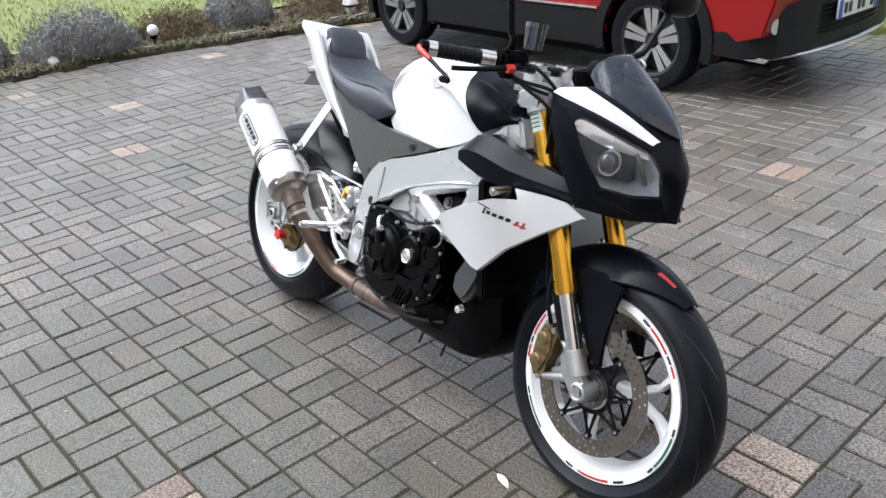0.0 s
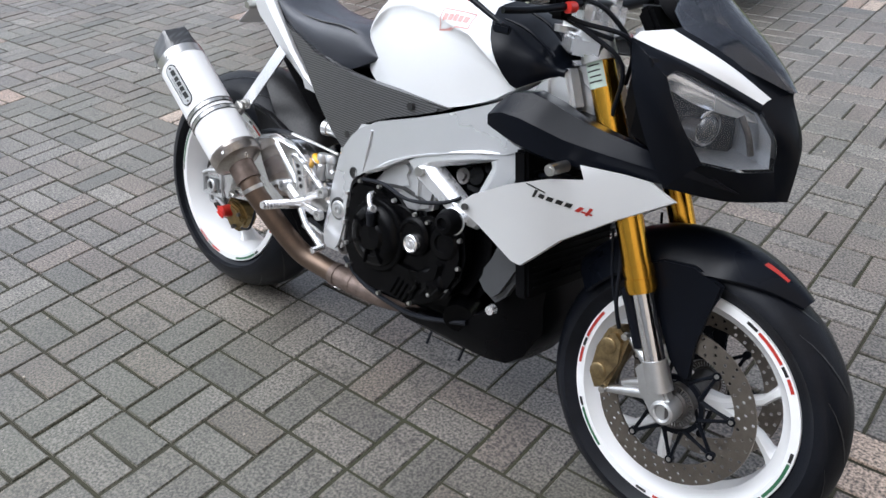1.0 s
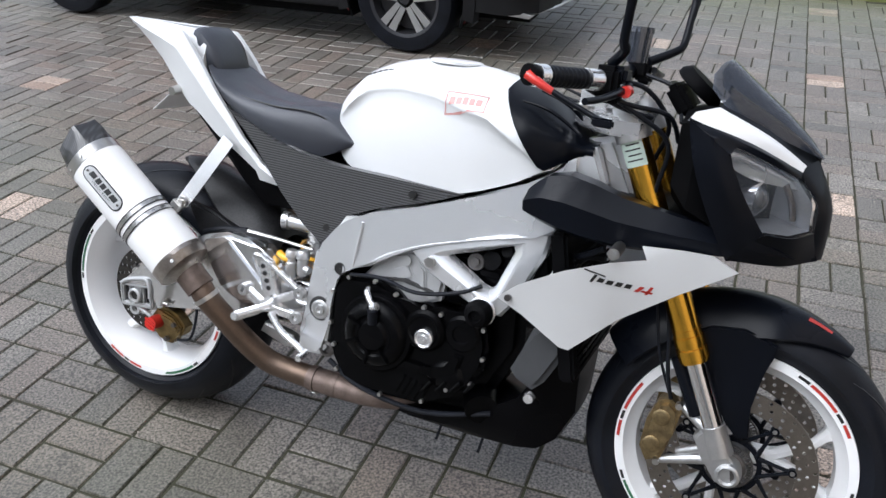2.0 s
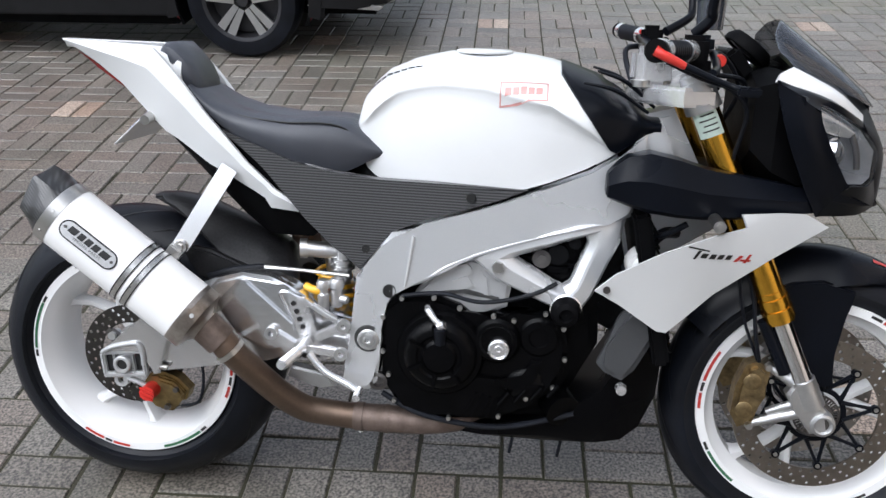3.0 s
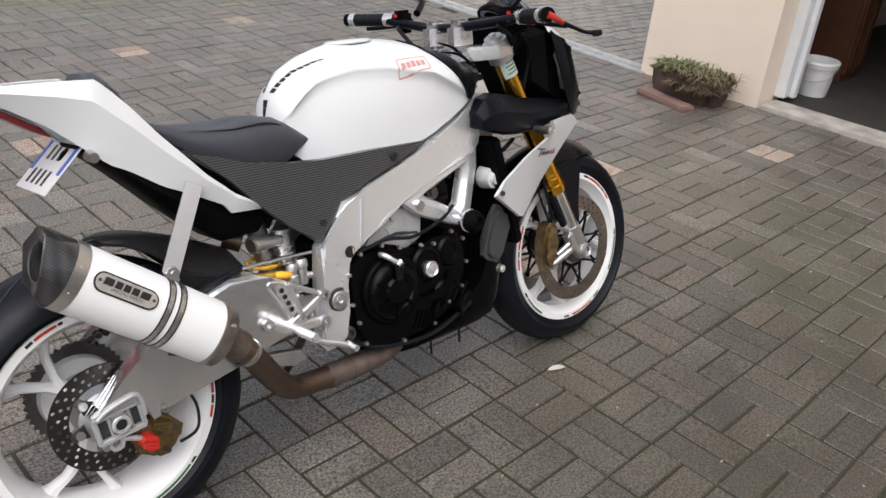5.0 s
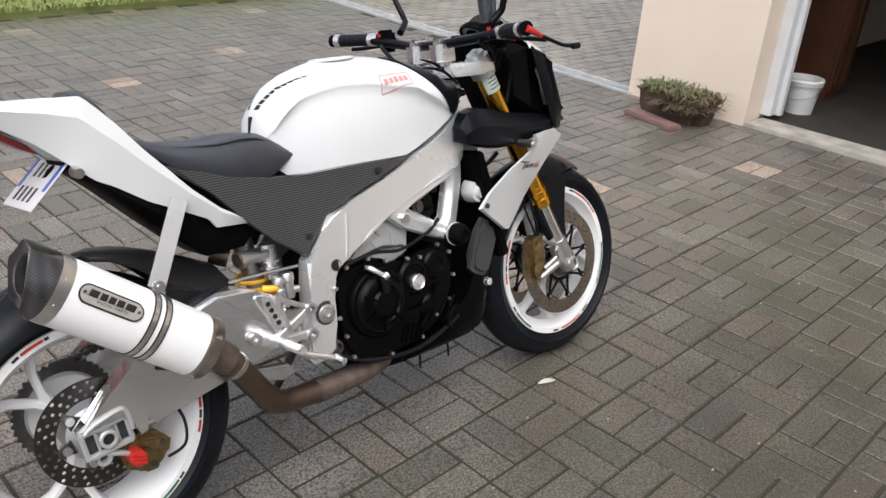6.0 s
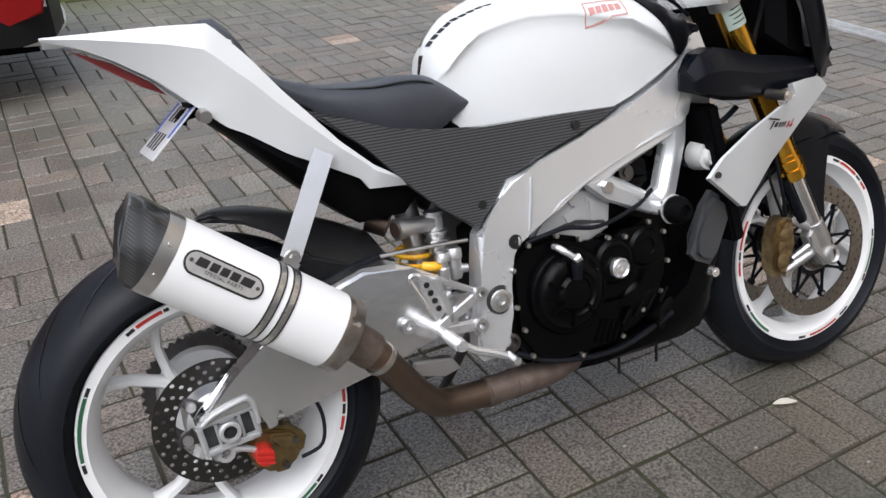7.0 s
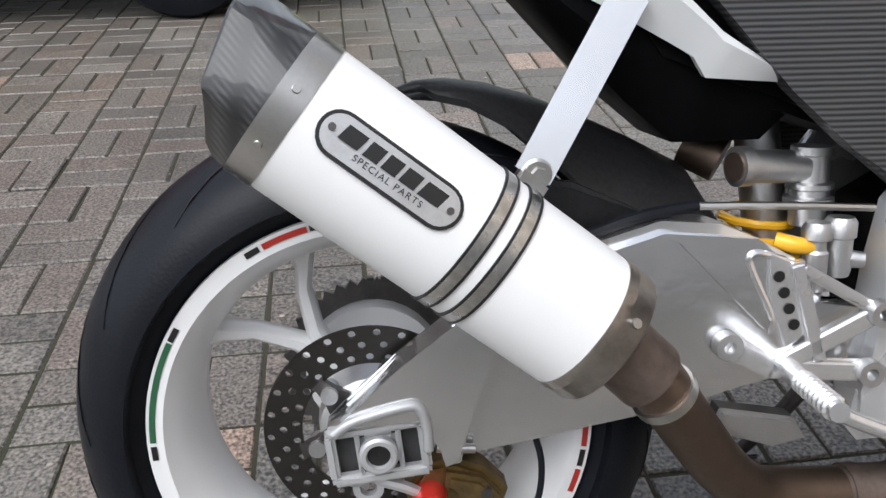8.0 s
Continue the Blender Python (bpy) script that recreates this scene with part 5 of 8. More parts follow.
def lettering(text, size, wide):
    """A line of raised letters about the origin, in the x-y plane."""
    cu_ = bpy.data.curves.new("lettering", "FONT")
    cu_.body, cu_.size, cu_.align_x, cu_.space_character = text, size, "CENTER", wide
    t_ = new("lettering", cu_)
    bpy.context.view_layer.update()
    me_ = bpy.data.meshes.new_from_object(t_.evaluated_get(bpy.context.evaluated_depsgraph_get()))
    b_ = B()
    b_.from_mesh(me_)
    bpy.data.objects.remove(t_)
    bpy.data.meshes.remove(me_)
    bpy.data.curves.remove(cu_)
    return b_


bm = lettering("SPECIAL PARTS", 0.0075, 1.25)
for v in bm.verts:
    v.co = Vector((v.co.x + 0.002, v.co.y - 0.0105, 0.0026))
lay(bm)
part("lettering", bm, "black_decal", npx, "small black lettering")
for x in (-0.053, 0.053):
    bm = B()
    cyl(bm, (x, 0.001, 0.002), (x, 0.001, 0.0035), 0.003, seg=10)
    lay(bm)
    part("plate_rivet", bm, "dark_steel", npx)
# hanger from the tail to the strap
bm = B()
H0, H1 = Vector((0.245, -0.114, 0.742)), Vector((0.156, -0.146, 0.594))
hd = (H1 - H0).normalized()
hw = Vector((0.80, -0.1, -0.50))
hw = (hw - hd * hw.dot(hd)).normalized()
hn = hd.cross(hw)
loft(bm, [[H0.lerp(H1, f) + hw * 0.0175 * a + hn * 0.0025 * b for a, b in ((-1, -1), (1, -1), (1, 1), (-1, 1))] for f in (-0.04, 0.3, 0.6, 1.03)])
hg = part("hanger", bm, "alu", bike, "flat aluminium exhaust hanger")
bm = B()
p = Vector((0.157, -0.150, 0.592))
cyl(bm, p, p + Vector((0, -0.008, 0)), 0.014, 0.012, 20)
cyl(bm, p + Vector((0, -0.008, 0)), p + Vector((0, -0.014, 0)), 0.008, 0.007, 6)
box(bm, (0.145, -0.160, 0.580), (0.03, 0.018, 0.030), 0.003, Matrix.Rotation(radians(35), 4, "Y"))
part("hanger_bolt", bm, "steel", hg)
bm = B()
tube(bm, [CB + cd * 0.036, end - ed * 0.004, (0.268, -0.194, 0.393), (0.300, -0.172, 0.348), (0.345, -0.142, 0.288), (0.390, -0.118, 0.246), (0.440, -0.105, 0.232), (0.50, -0.10, 0.226)], 0.0275, 20, 6)
pp = part("exhaust_pipe", bm, "pipe", bike, "brown heat-tinted exhaust pipe")
bm = B()
tube(bm, [(0.495, -0.10, 0.226), (0.58, -0.096, 0.224), (0.655, -0.09, 0.224), (0.72, -0.07, 0.226), (0.80, -0.03, 0.23)], [0.0285, 0.029, 0.028, 0.026, 0.024], 20, 6)
part("link_pipe", bm, "pipe_grey", pp, "sooted steel link pipe")
for a, b, r_ in ((CB + cd * 0.034, end, 0.0335), ((0.262, -0.195, 0.400), (0.268, -0.193, 0.392), 0.031), ((0.500, -0.10, 0.226), (0.516, -0.0995, 0.226), 0.0305), ((0.56, -0.0975, 0.225), (0.57, -0.0965, 0.2245), 0.0305)):
    bm = B()
    cyl(bm, a, b, r_, seg=24)
    part("pipe_collar", bm, "steel" if r_ == 0.031 else "pipe_grey", pp)
bm = B()
cyl(bm, (0.508, -0.10, 0.196), (0.508, -0.085, 0.186), 0.007, seg=10)
part("clamp_screw", bm, "steel", pp)

# ---- frame ----
def spar_in(x):
    """How far the frame's flank draws in at x, towards the head and at the swingarm pivot."""
    return -0.045 * max(0.0, (x - 0.90) / 0.16) ** 1.6 - 0.010 * max(0.0, min(1.0, (0.62 - x) / 0.10))


for s in (-1, 1):
    spar = [(1.050, 0.866), (1.004, 0.797), (0.954, 0.767), (0.852, 0.734), (0.749, 0.697), (0.645, 0.655), (0.612, 0.648), (0.577, 0.641), (0.556, 0.610), (0.530, 0.562), (0.507, 0.547), (0.501, 0.478), (0.494, 0.408), (0.484, 0.360), (0.478, 0.318), (0.490, 0.303), (0.534, 0.306), (0.550, 0.326), (0.557, 0.386), (0.560, 0.445), (0.562, 0.500), (0.575, 0.522), (0.605, 0.530), (0.648, 0.546), (0.675, 0.566), (0.703, 0.583), (0.740, 0.604), (0.790, 0.624), (0.855, 0.646), (0.925, 0.665), (0.990, 0.678), (1.03, 0.69), (1.062, 0.77)]
    bm = B()
    prism(bm, spar, s * 0.098, s * 0.149, 0.009)
    for v in bm.verts:
        v.co.y += s * spar_in(v.co.x)
    fr = part("frame_spar", bm, "frame", bike, "silver aluminium twin-spar frame")
    # triangular strut below the spar: a ring with a broad chamfer towards its opening
    bm = B()
    outer_ = [(0.735, 0.600), (0.783, 0.560), (0.865, 0.523), (0.909, 0.505), (0.946, 0.503), (0.968, 0.535), (0.996, 0.602), (1.014, 0.640), (1.022, 0.690), (0.925, 0.672), (0.855, 0.653), (0.786, 0.630)]
    inner_ = [(0.818, 0.603), (0.830, 0.596), (0.866, 0.575), (0.893, 0.558), (0.911, 0.551), (0.924, 0.560), (0.940, 0.605), (0.953, 0.640), (0.948, 0.651), (0.920, 0.641), (0.868, 0.622), (0.824, 0.607)]
    rows = []
    for (ox, oz), (ix, iz) in zip(outer_ + outer_[:1], inner_ + inner_[:1]):
        sec = []
        for f_, y_ in ((0.0, 0.108), (0.0, 0.138), (0.10, 0.1445), (0.60, 0.1465), (0.70, 0.1445), (0.95, 0.132), (1.0, 0.126), (1.0, 0.108)):
            x_ = ox + (ix - ox) * f_
            sec.append(Vector((x_, s * (y_ + spar_in(x_)), oz + (iz - oz) * f_)))
        rows.append(sec)
    loft(bm, rows, False)
    part("frame_strut", bm, "frame", fr, smooth=24)
    # rolled lip along the lower edge of the spar
    bm = B()
    tube(bm, [(x_, s * (0.1455 + spar_in(x_)), z_) for x_, z_ in ((0.612, 0.538), (0.650, 0.557), (0.690, 0.583), (0.735, 0.606), (0.786, 0.626), (0.855, 0.648), (0.925, 0.667), (0.985, 0.679))], [0.002, 0.0036, 0.004, 0.004, 0.004, 0.0036, 0.0036, 0.002], 8, 4)
    part("frame_lip", bm, "frame", fr)
    bm = B()
    tube(bm, [(0.622, s * 0.1462, 0.638), (0.615, s * 0.147, 0.588), (0.607, s * 0.1462, 0.537)], 0.0032, 8)
    part("weld_line", bm, "frame", fr)
    # dark disc round the pivot, the recess's shade as colour
    bm = B()
    lathe(bm, [(0.0285, s * 0.130), (0.0285, s * 0.1412), (0.027, s * 0.1420), (0.0255, s * 0.1416), (0.001, s * 0.1416)], (0.533, 0, 0.420), 28)
    pv = part("pivot_recess", bm, "recess", fr)
    bm = B()
    lathe(bm, [(0.022, s * 0.138), (0.022, s * 0.144), (0.020, s * 0.1455), (0.0145, s * 0.1455), (0.0135, s * 0.1435), (0.012, s * 0.1435), (0.0115, s * 0.148), (0.0065, s * 0.1485), (0.006, s * 0.143), (0.001, s * 0.143)], (0.533, 0, 0.418), 28)
    part("swingarm_pivot", bm, "cast", pv)
    bm = B()
    lathe(bm, [(0.0140, s * 0.128), (0.0140, s * 0.1456), (0.0115, s * 0.1462), (0.0110, s * 0.1452), (0.001, s * 0.1452)], (0.576, 0, 0.524), 20)
    part("frame_bolt", bm, "black_decal", fr)
    for p in ((0.786, 0.588),):
        bm = B()
        cyl(bm, (p[0], s * 0.140, p[1]), (p[0], s * 0.157, p[1]), 0.012, seg=6)
        part("engine_bolt", bm, "steel", fr)
    bm = B()
    cyl(bm, (0.918, s * 0.13, 0.521), (0.918, s * 0.176, 0.521), 0.014, seg=16)
    lathe(bm, [(0.012, s * 0.174), (0.029, s * 0.176), (0.030, s * 0.178), (0.012, s * 0.186)], (0.918, 0, 0.521), 24)
    part("bobbin_ring", bm, "alu", fr)
    bm = B()
    lathe(bm, [(0.001, s * 0.186), (0.028, s * 0.184), (0.029, s * 0.196), (0.022, s * 0.212), (0.013, s * 0.216), (0.011, s * 0.208), (0.001, s * 0.208)], (0.918, 0, 0.521), 24)
    part("crash_bobbin", bm, "plastic", fr, "black crash bobbin")

# ---- engine ----
bm = B()
prism(bm, [(0.56, 0.52), (0.70, 0.60), (0.86, 0.62), (0.98, 0.60), (0.99, 0.42), (0.90, 0.24), (0.62, 0.235), (0.55, 0.32)], -0.095, 0.095, 0.02)
eng = part("engine", bm, "engine", bike, "black V-four engine with cast covers")
bm = B()
prism(bm, [(0.560, 0.485), (0.590, 0.512), (0.664, 0.518), (0.715, 0.502), (0.745, 0.478), (0.782, 0.490), (0.822, 0.484), (0.882, 0.502), (0.915, 0.485), (0.930, 0.430), (0.925, 0.380), (0.900, 0.330), (0.860, 0.300), (0.79, 0.262), (0.66, 0.255), (0.60, 0.270), (0.560, 0.335)], -0.142, -0.09, 0.010)
part("crankcase_cover", bm, "engine", eng)
bm = B()
lathe(bm, [(0.088, -0.14), (0.088, -0.149), (0.083, -0.156), (0.074, -0.157), (0.070, -0.166), (0.058, -0.173), (0.046, -0.174), (0.042, -0.170), (0.036, -0.170), (0.030, -0.176), (0.001, -0.177)], (0.680, 0, 0.403), 44)
clutch = part("clutch_cover", bm, "engine", eng)
for a in (100, 150, 205, 260, 310):
    bm = B()
    ar = radians(a)
    box(bm, (0.680 + 0.050 * math.cos(ar), -0.174, 0.403 + 0.050 * math.sin(ar)), (0.036, 0.010, 0.008), 0.002, Matrix.Rotation(-ar, 4, "Y"))
    part("cover_rib", bm, "engine", clutch)
for p in ((0.601, 0.511), (0.664, 0.516), (0.564, 0.470), (0.564, 0.397), (0.576, 0.348), (0.782, 0.486), (0.822, 0.480), (0.882, 0.498), (0.853, 0.318), (0.924, 0.407), (0.588, 0.292), (0.715, 0.498), (0.918, 0.470), (0.905, 0.345), (0.800, 0.275), (0.700, 0.262)):
    bm = B()
    bolt(bm, (p[0], -0.142, p[1]), 0.0055, 0.008)
    part("cover_screw", bm, "steel", eng)
bm = B()
lathe(bm, [(0.010, -0.118), (0.019, -0.122), (0.019, -0.134), (0.012, -0.136), (0.011, -0.126), (0.001, -0.126)], (0.552, 0, 0.325), 20)
part("frame_plug", bm, "dark_steel", eng)
bm = B()
lathe(bm, [(0.046, -0.14), (0.046, -0.150), (0.040, -0.157), (0.034, -0.158), (0.030, -0.154), (0.001, -0.154)], (0.790, 0, 0.437), 36)
part("pulse_cover", bm, "engine", eng)
bm = B()
lathe(bm, [(0.0205, -0.152), (0.0205, -0.164), (0.018, -0.166), (0.015, -0.163), (0.009, -0.163), (0.008, -0.166), (0.004, -0.166), (0.003, -0.163), (0.001, -0.163)], (0.795, 0, 0.424), 28)
part("filler_plug", bm, "alu", eng, "polished round plug")
bm = B()
lathe(bm, [(0.040, -0.12), (0.040, -0.143), (0.034, -0.149), (0.020, -0.150), (0.018, -0.146), (0.001, -0.146)], (0.872, 0, 0.448), 30)
part("pump_cover", bm, "engine", eng)
bm = B()
prism(bm, [(0.700, 0.330), (0.760, 0.345), (0.830, 0.335), (0.870, 0.355), (0.880, 0.400), (0.860, 0.402), (0.845, 0.365), (0.800, 0.352), (0.745, 0.362), (0.705, 0.345)], -0.152, -0.138, 0.004)
part("water_gallery", bm, "engine", eng)
for k in range(4):
    bm = B()
    cyl(bm, (0.80 + 0.032 * k, -0.148, 0.302 + 0.008 * k), (0.82 + 0.032 * k, -0.150, 0.330 + 0.008 * k), 0.005, seg=8)
    part("cover_rib", bm, "engine", eng)
bm = B()
ball(bm, (0.85, -0.135, 0.345), 0.04, 2, (1.1, 0.45, 1))
cyl(bm, (0.90, -0.06, 0.30), (0.93, -0.125, 0.285), 0.036, seg=20)
part("oil_filter", bm, "engine", eng)
for k in range(5):
    bm = B()
    box(bm, (0.745 + 0.014 * k, -0.143, 0.300 - 0.003 * k), (0.006, 0.008, 0.05), 0.002, Matrix.Rotation(radians(25), 4, "Y"))
    part("cover_rib", bm, "engine", eng)
bm = B()
prism(bm, [(0.622, 0.515), (0.648, 0.548), (0.690, 0.580), (0.733, 0.596), (0.765, 0.580), (0.814, 0.552), (0.806, 0.498), (0.753, 0.474), (0.700, 0.492)], -0.122, 0.122, 0.008)
prism(bm, [(0.690, 0.548), (0.728, 0.566), (0.744, 0.538), (0.706, 0.520)], -0.127, -0.115, 0.004)
prism(bm, [(0.752, 0.572), (0.768, 0.560), (0.776, 0.500), (0.758, 0.498)], -0.128, -0.115, 0.004)
cyl(bm, (0.722, -0.115, 0.572), (0.722, -0.130, 0.572), 0.012, seg=16)
part("rear_cylinder_head", bm, "cast_frame", eng, "bare cast aluminium rear cylinder head")
bm = B()
prism(bm, [(0.655, 0.520), (0.720, 0.532), (0.790, 0.518), (0.790, 0.512), (0.720, 0.525), (0.655, 0.513)], -0.129, -0.118, 0.001)
part("head_joint", bm, "recess", eng)
bm = B()
prism(bm, [(0.820, 0.560), (0.850, 0.562), (0.882, 0.535), (0.870, 0.522), (0.835, 0.538)], -0.120, -0.085, 0.005)
part("thermostat", bm, "cast_frame", eng)
bm = B()
prism(bm, [(0.87, 0.60), (0.93, 0.66), (1.02, 0.64), (1.04, 0.55), (0.98, 0.50), (0.90, 0.53)], -0.085, 0.085, 0.012)
cyl(bm, (0.90, -0.08, 0.60), (0.90, -0.100, 0.605), 0.020, seg=16)
cyl(bm, (0.93, -0.08, 0.625), (0.93, -0.098, 0.63), 0.012, seg=12)
box(bm, (0.90, -0.09, 0.575), (0.05, 0.02, 0.022), 0.005)
part("front_cylinder_head", bm, "engine", eng)
bm = B()
cyl(bm, (0.868, -0.07, 0.592), (0.868, -0.104, 0.596), 0.020, 0.018, 16)
cyl(bm, (0.868, -0.104, 0.596), (0.868, -0.110, 0.597), 0.010, seg=6)
part("head_plug", bm, "dark_steel", eng)
bm = B()
tube(bm, [(0.652, -0.150, 0.498), (0.658, -0.166, 0.495), (0.672, -0.178, 0.482), (0.684, -0.180, 0.472)], [0.006, 0.0075, 0.006, 0.008], 10)
cyl(bm, (0.678, -0.180, 0.470), (0.690, -0.182, 0.476), 0.009, seg=10)
part("clutch_lever", bm, "alu", eng)
bm = B()
cyl(bm, (0.682, -0.182, 0.466), (0.682, -0.178, 0.434), 0.012, 0.010, 12)
part("lever_boot", bm, "rubber", eng)
for pts, r_ in (([(0.60, -0.14, 0.515), (0.68, -0.15, 0.528), (0.76, -0.15, 0.515), (0.85, -0.148, 0.535), (0.90, -0.14, 0.56)], 0.0045), ([(0.56, -0.13, 0.30), (0.65, -0.14, 0.262), (0.80, -0.135, 0.245), (0.95, -0.12, 0.28)], 0.006), ([(1.03, -0.085, 0.58), (1.06, -0.10, 0.62), (1.09, -0.11, 0.66), (1.12, -0.09, 0.66)], 0.011), ([(1.06, -0.11, 0.655), (1.09, -0.135, 0.665), (1.13, -0.14, 0.69)], 0.006)):
    bm = B()
    tube(bm, pts, r_, 8)
    part("hose", bm, "rubber", eng)
bm = B()
lathe(bm, [(0.075, 0.09), (0.09, 0.10), (0.09, 0.13), (0.07, 0.155), (0.001, 0.16)], (0.66, 0, 0.40), 30)
lathe(bm, [(0.06, 0.09), (0.07, 0.10), (0.07, 0.13), (0.05, 0.145), (0.001, 0.15)], (0.82, 0, 0.42), 30)
part("alternator_cover", bm, "engine", eng)

# belly pan, radiator, side cover of the cooler
bm = B()
rows = []
for x, z0, z1, w in ((0.685, 0.196, 0.206, 0.07), (0.76, 0.190, 0.232, 0.105), (0.90, 0.190, 0.262, 0.115), (1.00, 0.194, 0.33, 0.115), (1.05, 0.204, 0.42, 0.112), (1.085, 0.232, 0.48, 0.10), (1.115, 0.30, 0.46, 0.085)):
    rows.append([Vector((x, -w, z1)), Vector((x, -w * 1.02, 0.5 * (z0 + z1))), Vector((x, -w * 0.8, z0 + 0.012)), Vector((x, -w * 0.4, z0)), Vector((x, w * 0.4, z0)), Vector((x, w * 0.8, z0 + 0.012)), Vector((x, w * 1.02, 0.5 * (z0 + z1))), Vector((x, w, z1))])
loft(bm, rows)
part("belly_pan", bm, "gloss", bike, "black belly pan under the engine")
for x in (0.83, 0.93):
    bm = B()
    tube(bm, [(x, -0.085, 0.20), (x - 0.006, -0.09, 0.165)], 0.0035, 6)
    part("drain_hose", bm, "rubber", bike)
bm = B()
box(bm, (1.075, 0, 0.56), (0.032, 0.33, 0.30), 0.006, Matrix.Rotation(radians(-12), 4, "Y"))
rad = part("radiator", bm, "plastic", bike, "black radiator behind the front wheel")
bm = B()
for k in range(18):
    box(bm, (1.098 - 0.0045 * (k - 9) * 0.6, 0, 0.44 + 0.0135 * k), (0.004, 0.30, 0.0035), 0, Matrix.Rotation(radians(-12), 4, "Y"))
tagged(part("fin_block", bm, "plastic", rad), kind="stuff")
for s in (-1, 1):
    bm = B()
    prism(bm, [(1.048, 0.530), (1.098, 0.495), (1.092, 0.465), (1.058, 0.395), (1.035, 0.372), (1.0, 0.388), (0.985, 0.405), (1.0, 0.44), (1.02, 0.50)], s * 0.120, s * 0.158, 0.012)
    part("cooler_cover", bm, "stone_grey", bike, "grey plastic cover beside the radiator")
    bm = B()
    bolt(bm, (1.035, s * 0.15, 0.358), 0.012, 0.014, (0, s, 0))
    part("cover_bolt", bm, "alu", bike)

# white side panels with their mark
PANEL = [((0.964, -0.236, 0.580), (1.0, -0.237, 0.613), (1.08, -0.238, 0.658), (1.165, -0.236, 0.693), (1.220, -0.212, 0.704)), ((1.208, -0.214, 0.728), (1.28, -0.195, 0.730), (1.325, -0.178, 0.727), (1.372, -0.158, 0.701))]
for s in (-1, 1):
    bm = B()
    outline = [Vector(p) for p in (*PANEL[0], *PANEL[1], (1.28, -0.172, 0.642), (1.18, -0.183, 0.570), (1.135, -0.185, 0.523), (1.103, -0.186, 0.491), (1.085, -0.192, 0.495), (1.01, -0.216, 0.55))]
    outline = [Vector((p.x, p.y * -s, p.z)) for p in outline]
    front = [bm.verts.new(p) for p in outline]
    face = bm.faces.new(front)
    bmesh.ops.triangulate(bm, faces=[face])
    back = bmesh.ops.extrude_face_region(bm, geom=bm.faces[:])["geom"]
    for v in back:
        if isinstance(v, bmesh.types.BMVert):
            v.co += Vector((0, -s * 0.012, -0.002))
    pn = part("fairing_panel", bm, "pearl", bike, "satin white angular side fairing panel", 35)
    # the mark as slanted plain shapes
    if s < 0:
        ux = Vector((1.236, -0.206, 0.643)) - Vector((1.125, -0.233, 0.658))
        ux.normalize()
        uz = (Vector((0.12, 0.02, 1)) - ux * Vector((0.12, 0.02, 1)).dot(ux)).normalized()
        mm = Matrix(((ux.x, uz.x, 0, 1.122), (ux.y, uz.y, -1, -0.25), (ux.z, uz.z, 0, 0.653), (0, 0, 0, 1)))
        letters = [[(x_, 0.0), (x_ + 0.011, 0.0), (x_ + 0.0145, 0.0095), (x_ + 0.0035, 0.0095)] for x_ in (0.020, 0.036, 0.052, 0.068)]
        for mat, shapes in (("black_decal", [[(-0.006, 0.0165), (0.034, 0.0135), (0.034, 0.0165), (-0.006, 0.0195)], [(0.008, -0.004), (0.013, -0.004), (0.020, 0.0135), (0.014, 0.0135)]] + letters), ("red_decal", [[(0.086, -0.003), (0.094, -0.003), (0.104, 0.010), (0.096, 0.010)], [(0.098, -0.001), (0.118, -0.001), (0.120, 0.003), (0.100, 0.003)], [(0.106, -0.004), (0.111, -0.004), (0.119, 0.014), (0.113, 0.014)]])):
            for shp in shapes:
                bm = B()
                flat(bm, mm, shp)
                bmesh.ops.triangulate(bm, faces=bm.faces[:])
                on_shell(pn, bm, (0, -0.1, 0), (0, 1, 0))
                part("mark_shape", bm, mat, pn)
    bm = B()
    cyl(bm, (0.985, s * 0.225, 0.583), (0.985, s * 0.2385, 0.583), 0.0065, seg=14)
    part("panel_screw", bm, "dark_steel", pn)
    bm = B()
    cyl(bm, (1.166, s * 0.19, 0.712), (1.166, s * 0.243, 0.710), 0.011, seg=18)
    cyl(bm, (1.166, s * 0.2425, 0.710), (1.166, s * 0.245, 0.710), 0.006, seg=6)
    part("panel_stud", bm, "steel", pn)
bm = B()
cyl(bm, (1.060, -0.095, 0.600), (1.060, -0.135, 0.600), 0.034, 0.030, 24)
cyl(bm, (1.060, -0.135, 0.600), (1.060, -0.146, 0.600), 0.022, 0.018, 20)
part("water_cap", bm, "bucket", bike, "white plastic coolant bottle with a cap")

# ---- swingarm, hugger, rear brake ----
def stadium_xz(x, z, length, width, turned):
    """The outline of a slot about (x, z), turned by degrees."""
    r_, h_, a_ = width / 2, length / 2 - width / 2, radians(turned)
    loop = [(h_ + r_ * math.cos(k), r_ * math.sin(k)) for k in np.linspace(-math.pi / 2, math.pi / 2, 8)] + [(-h_ + r_ * math.cos(k), r_ * math.sin(k)) for k in np.linspace(math.pi / 2, 3 * math.pi / 2, 8)]
    return [(x + p * math.cos(a_) - q * math.sin(a_), z + p * math.sin(a_) + q * math.cos(a_)) for p, q in loop]


bm = B()
arm = [(-0.044, 0.342), (-0.022, 0.357), (0.026, 0.406), (0.080, 0.447), (0.13, 0.480), (0.18, 0.507), (0.217, 0.524), (0.275, 0.540), (0.331, 0.536), (0.367, 0.521), (0.405, 0.500), (0.428, 0.474), (0.445, 0.444), (0.53, 0.44), (0.515, 0.395), (0.45, 0.383), (0.36, 0.362), (0.315, 0.347), (0.223, 0.331), (0.144, 0.316), (0.071, 0.302), (0.058, 0.345), (0.040, 0.357), (-0.015, 0.350)]
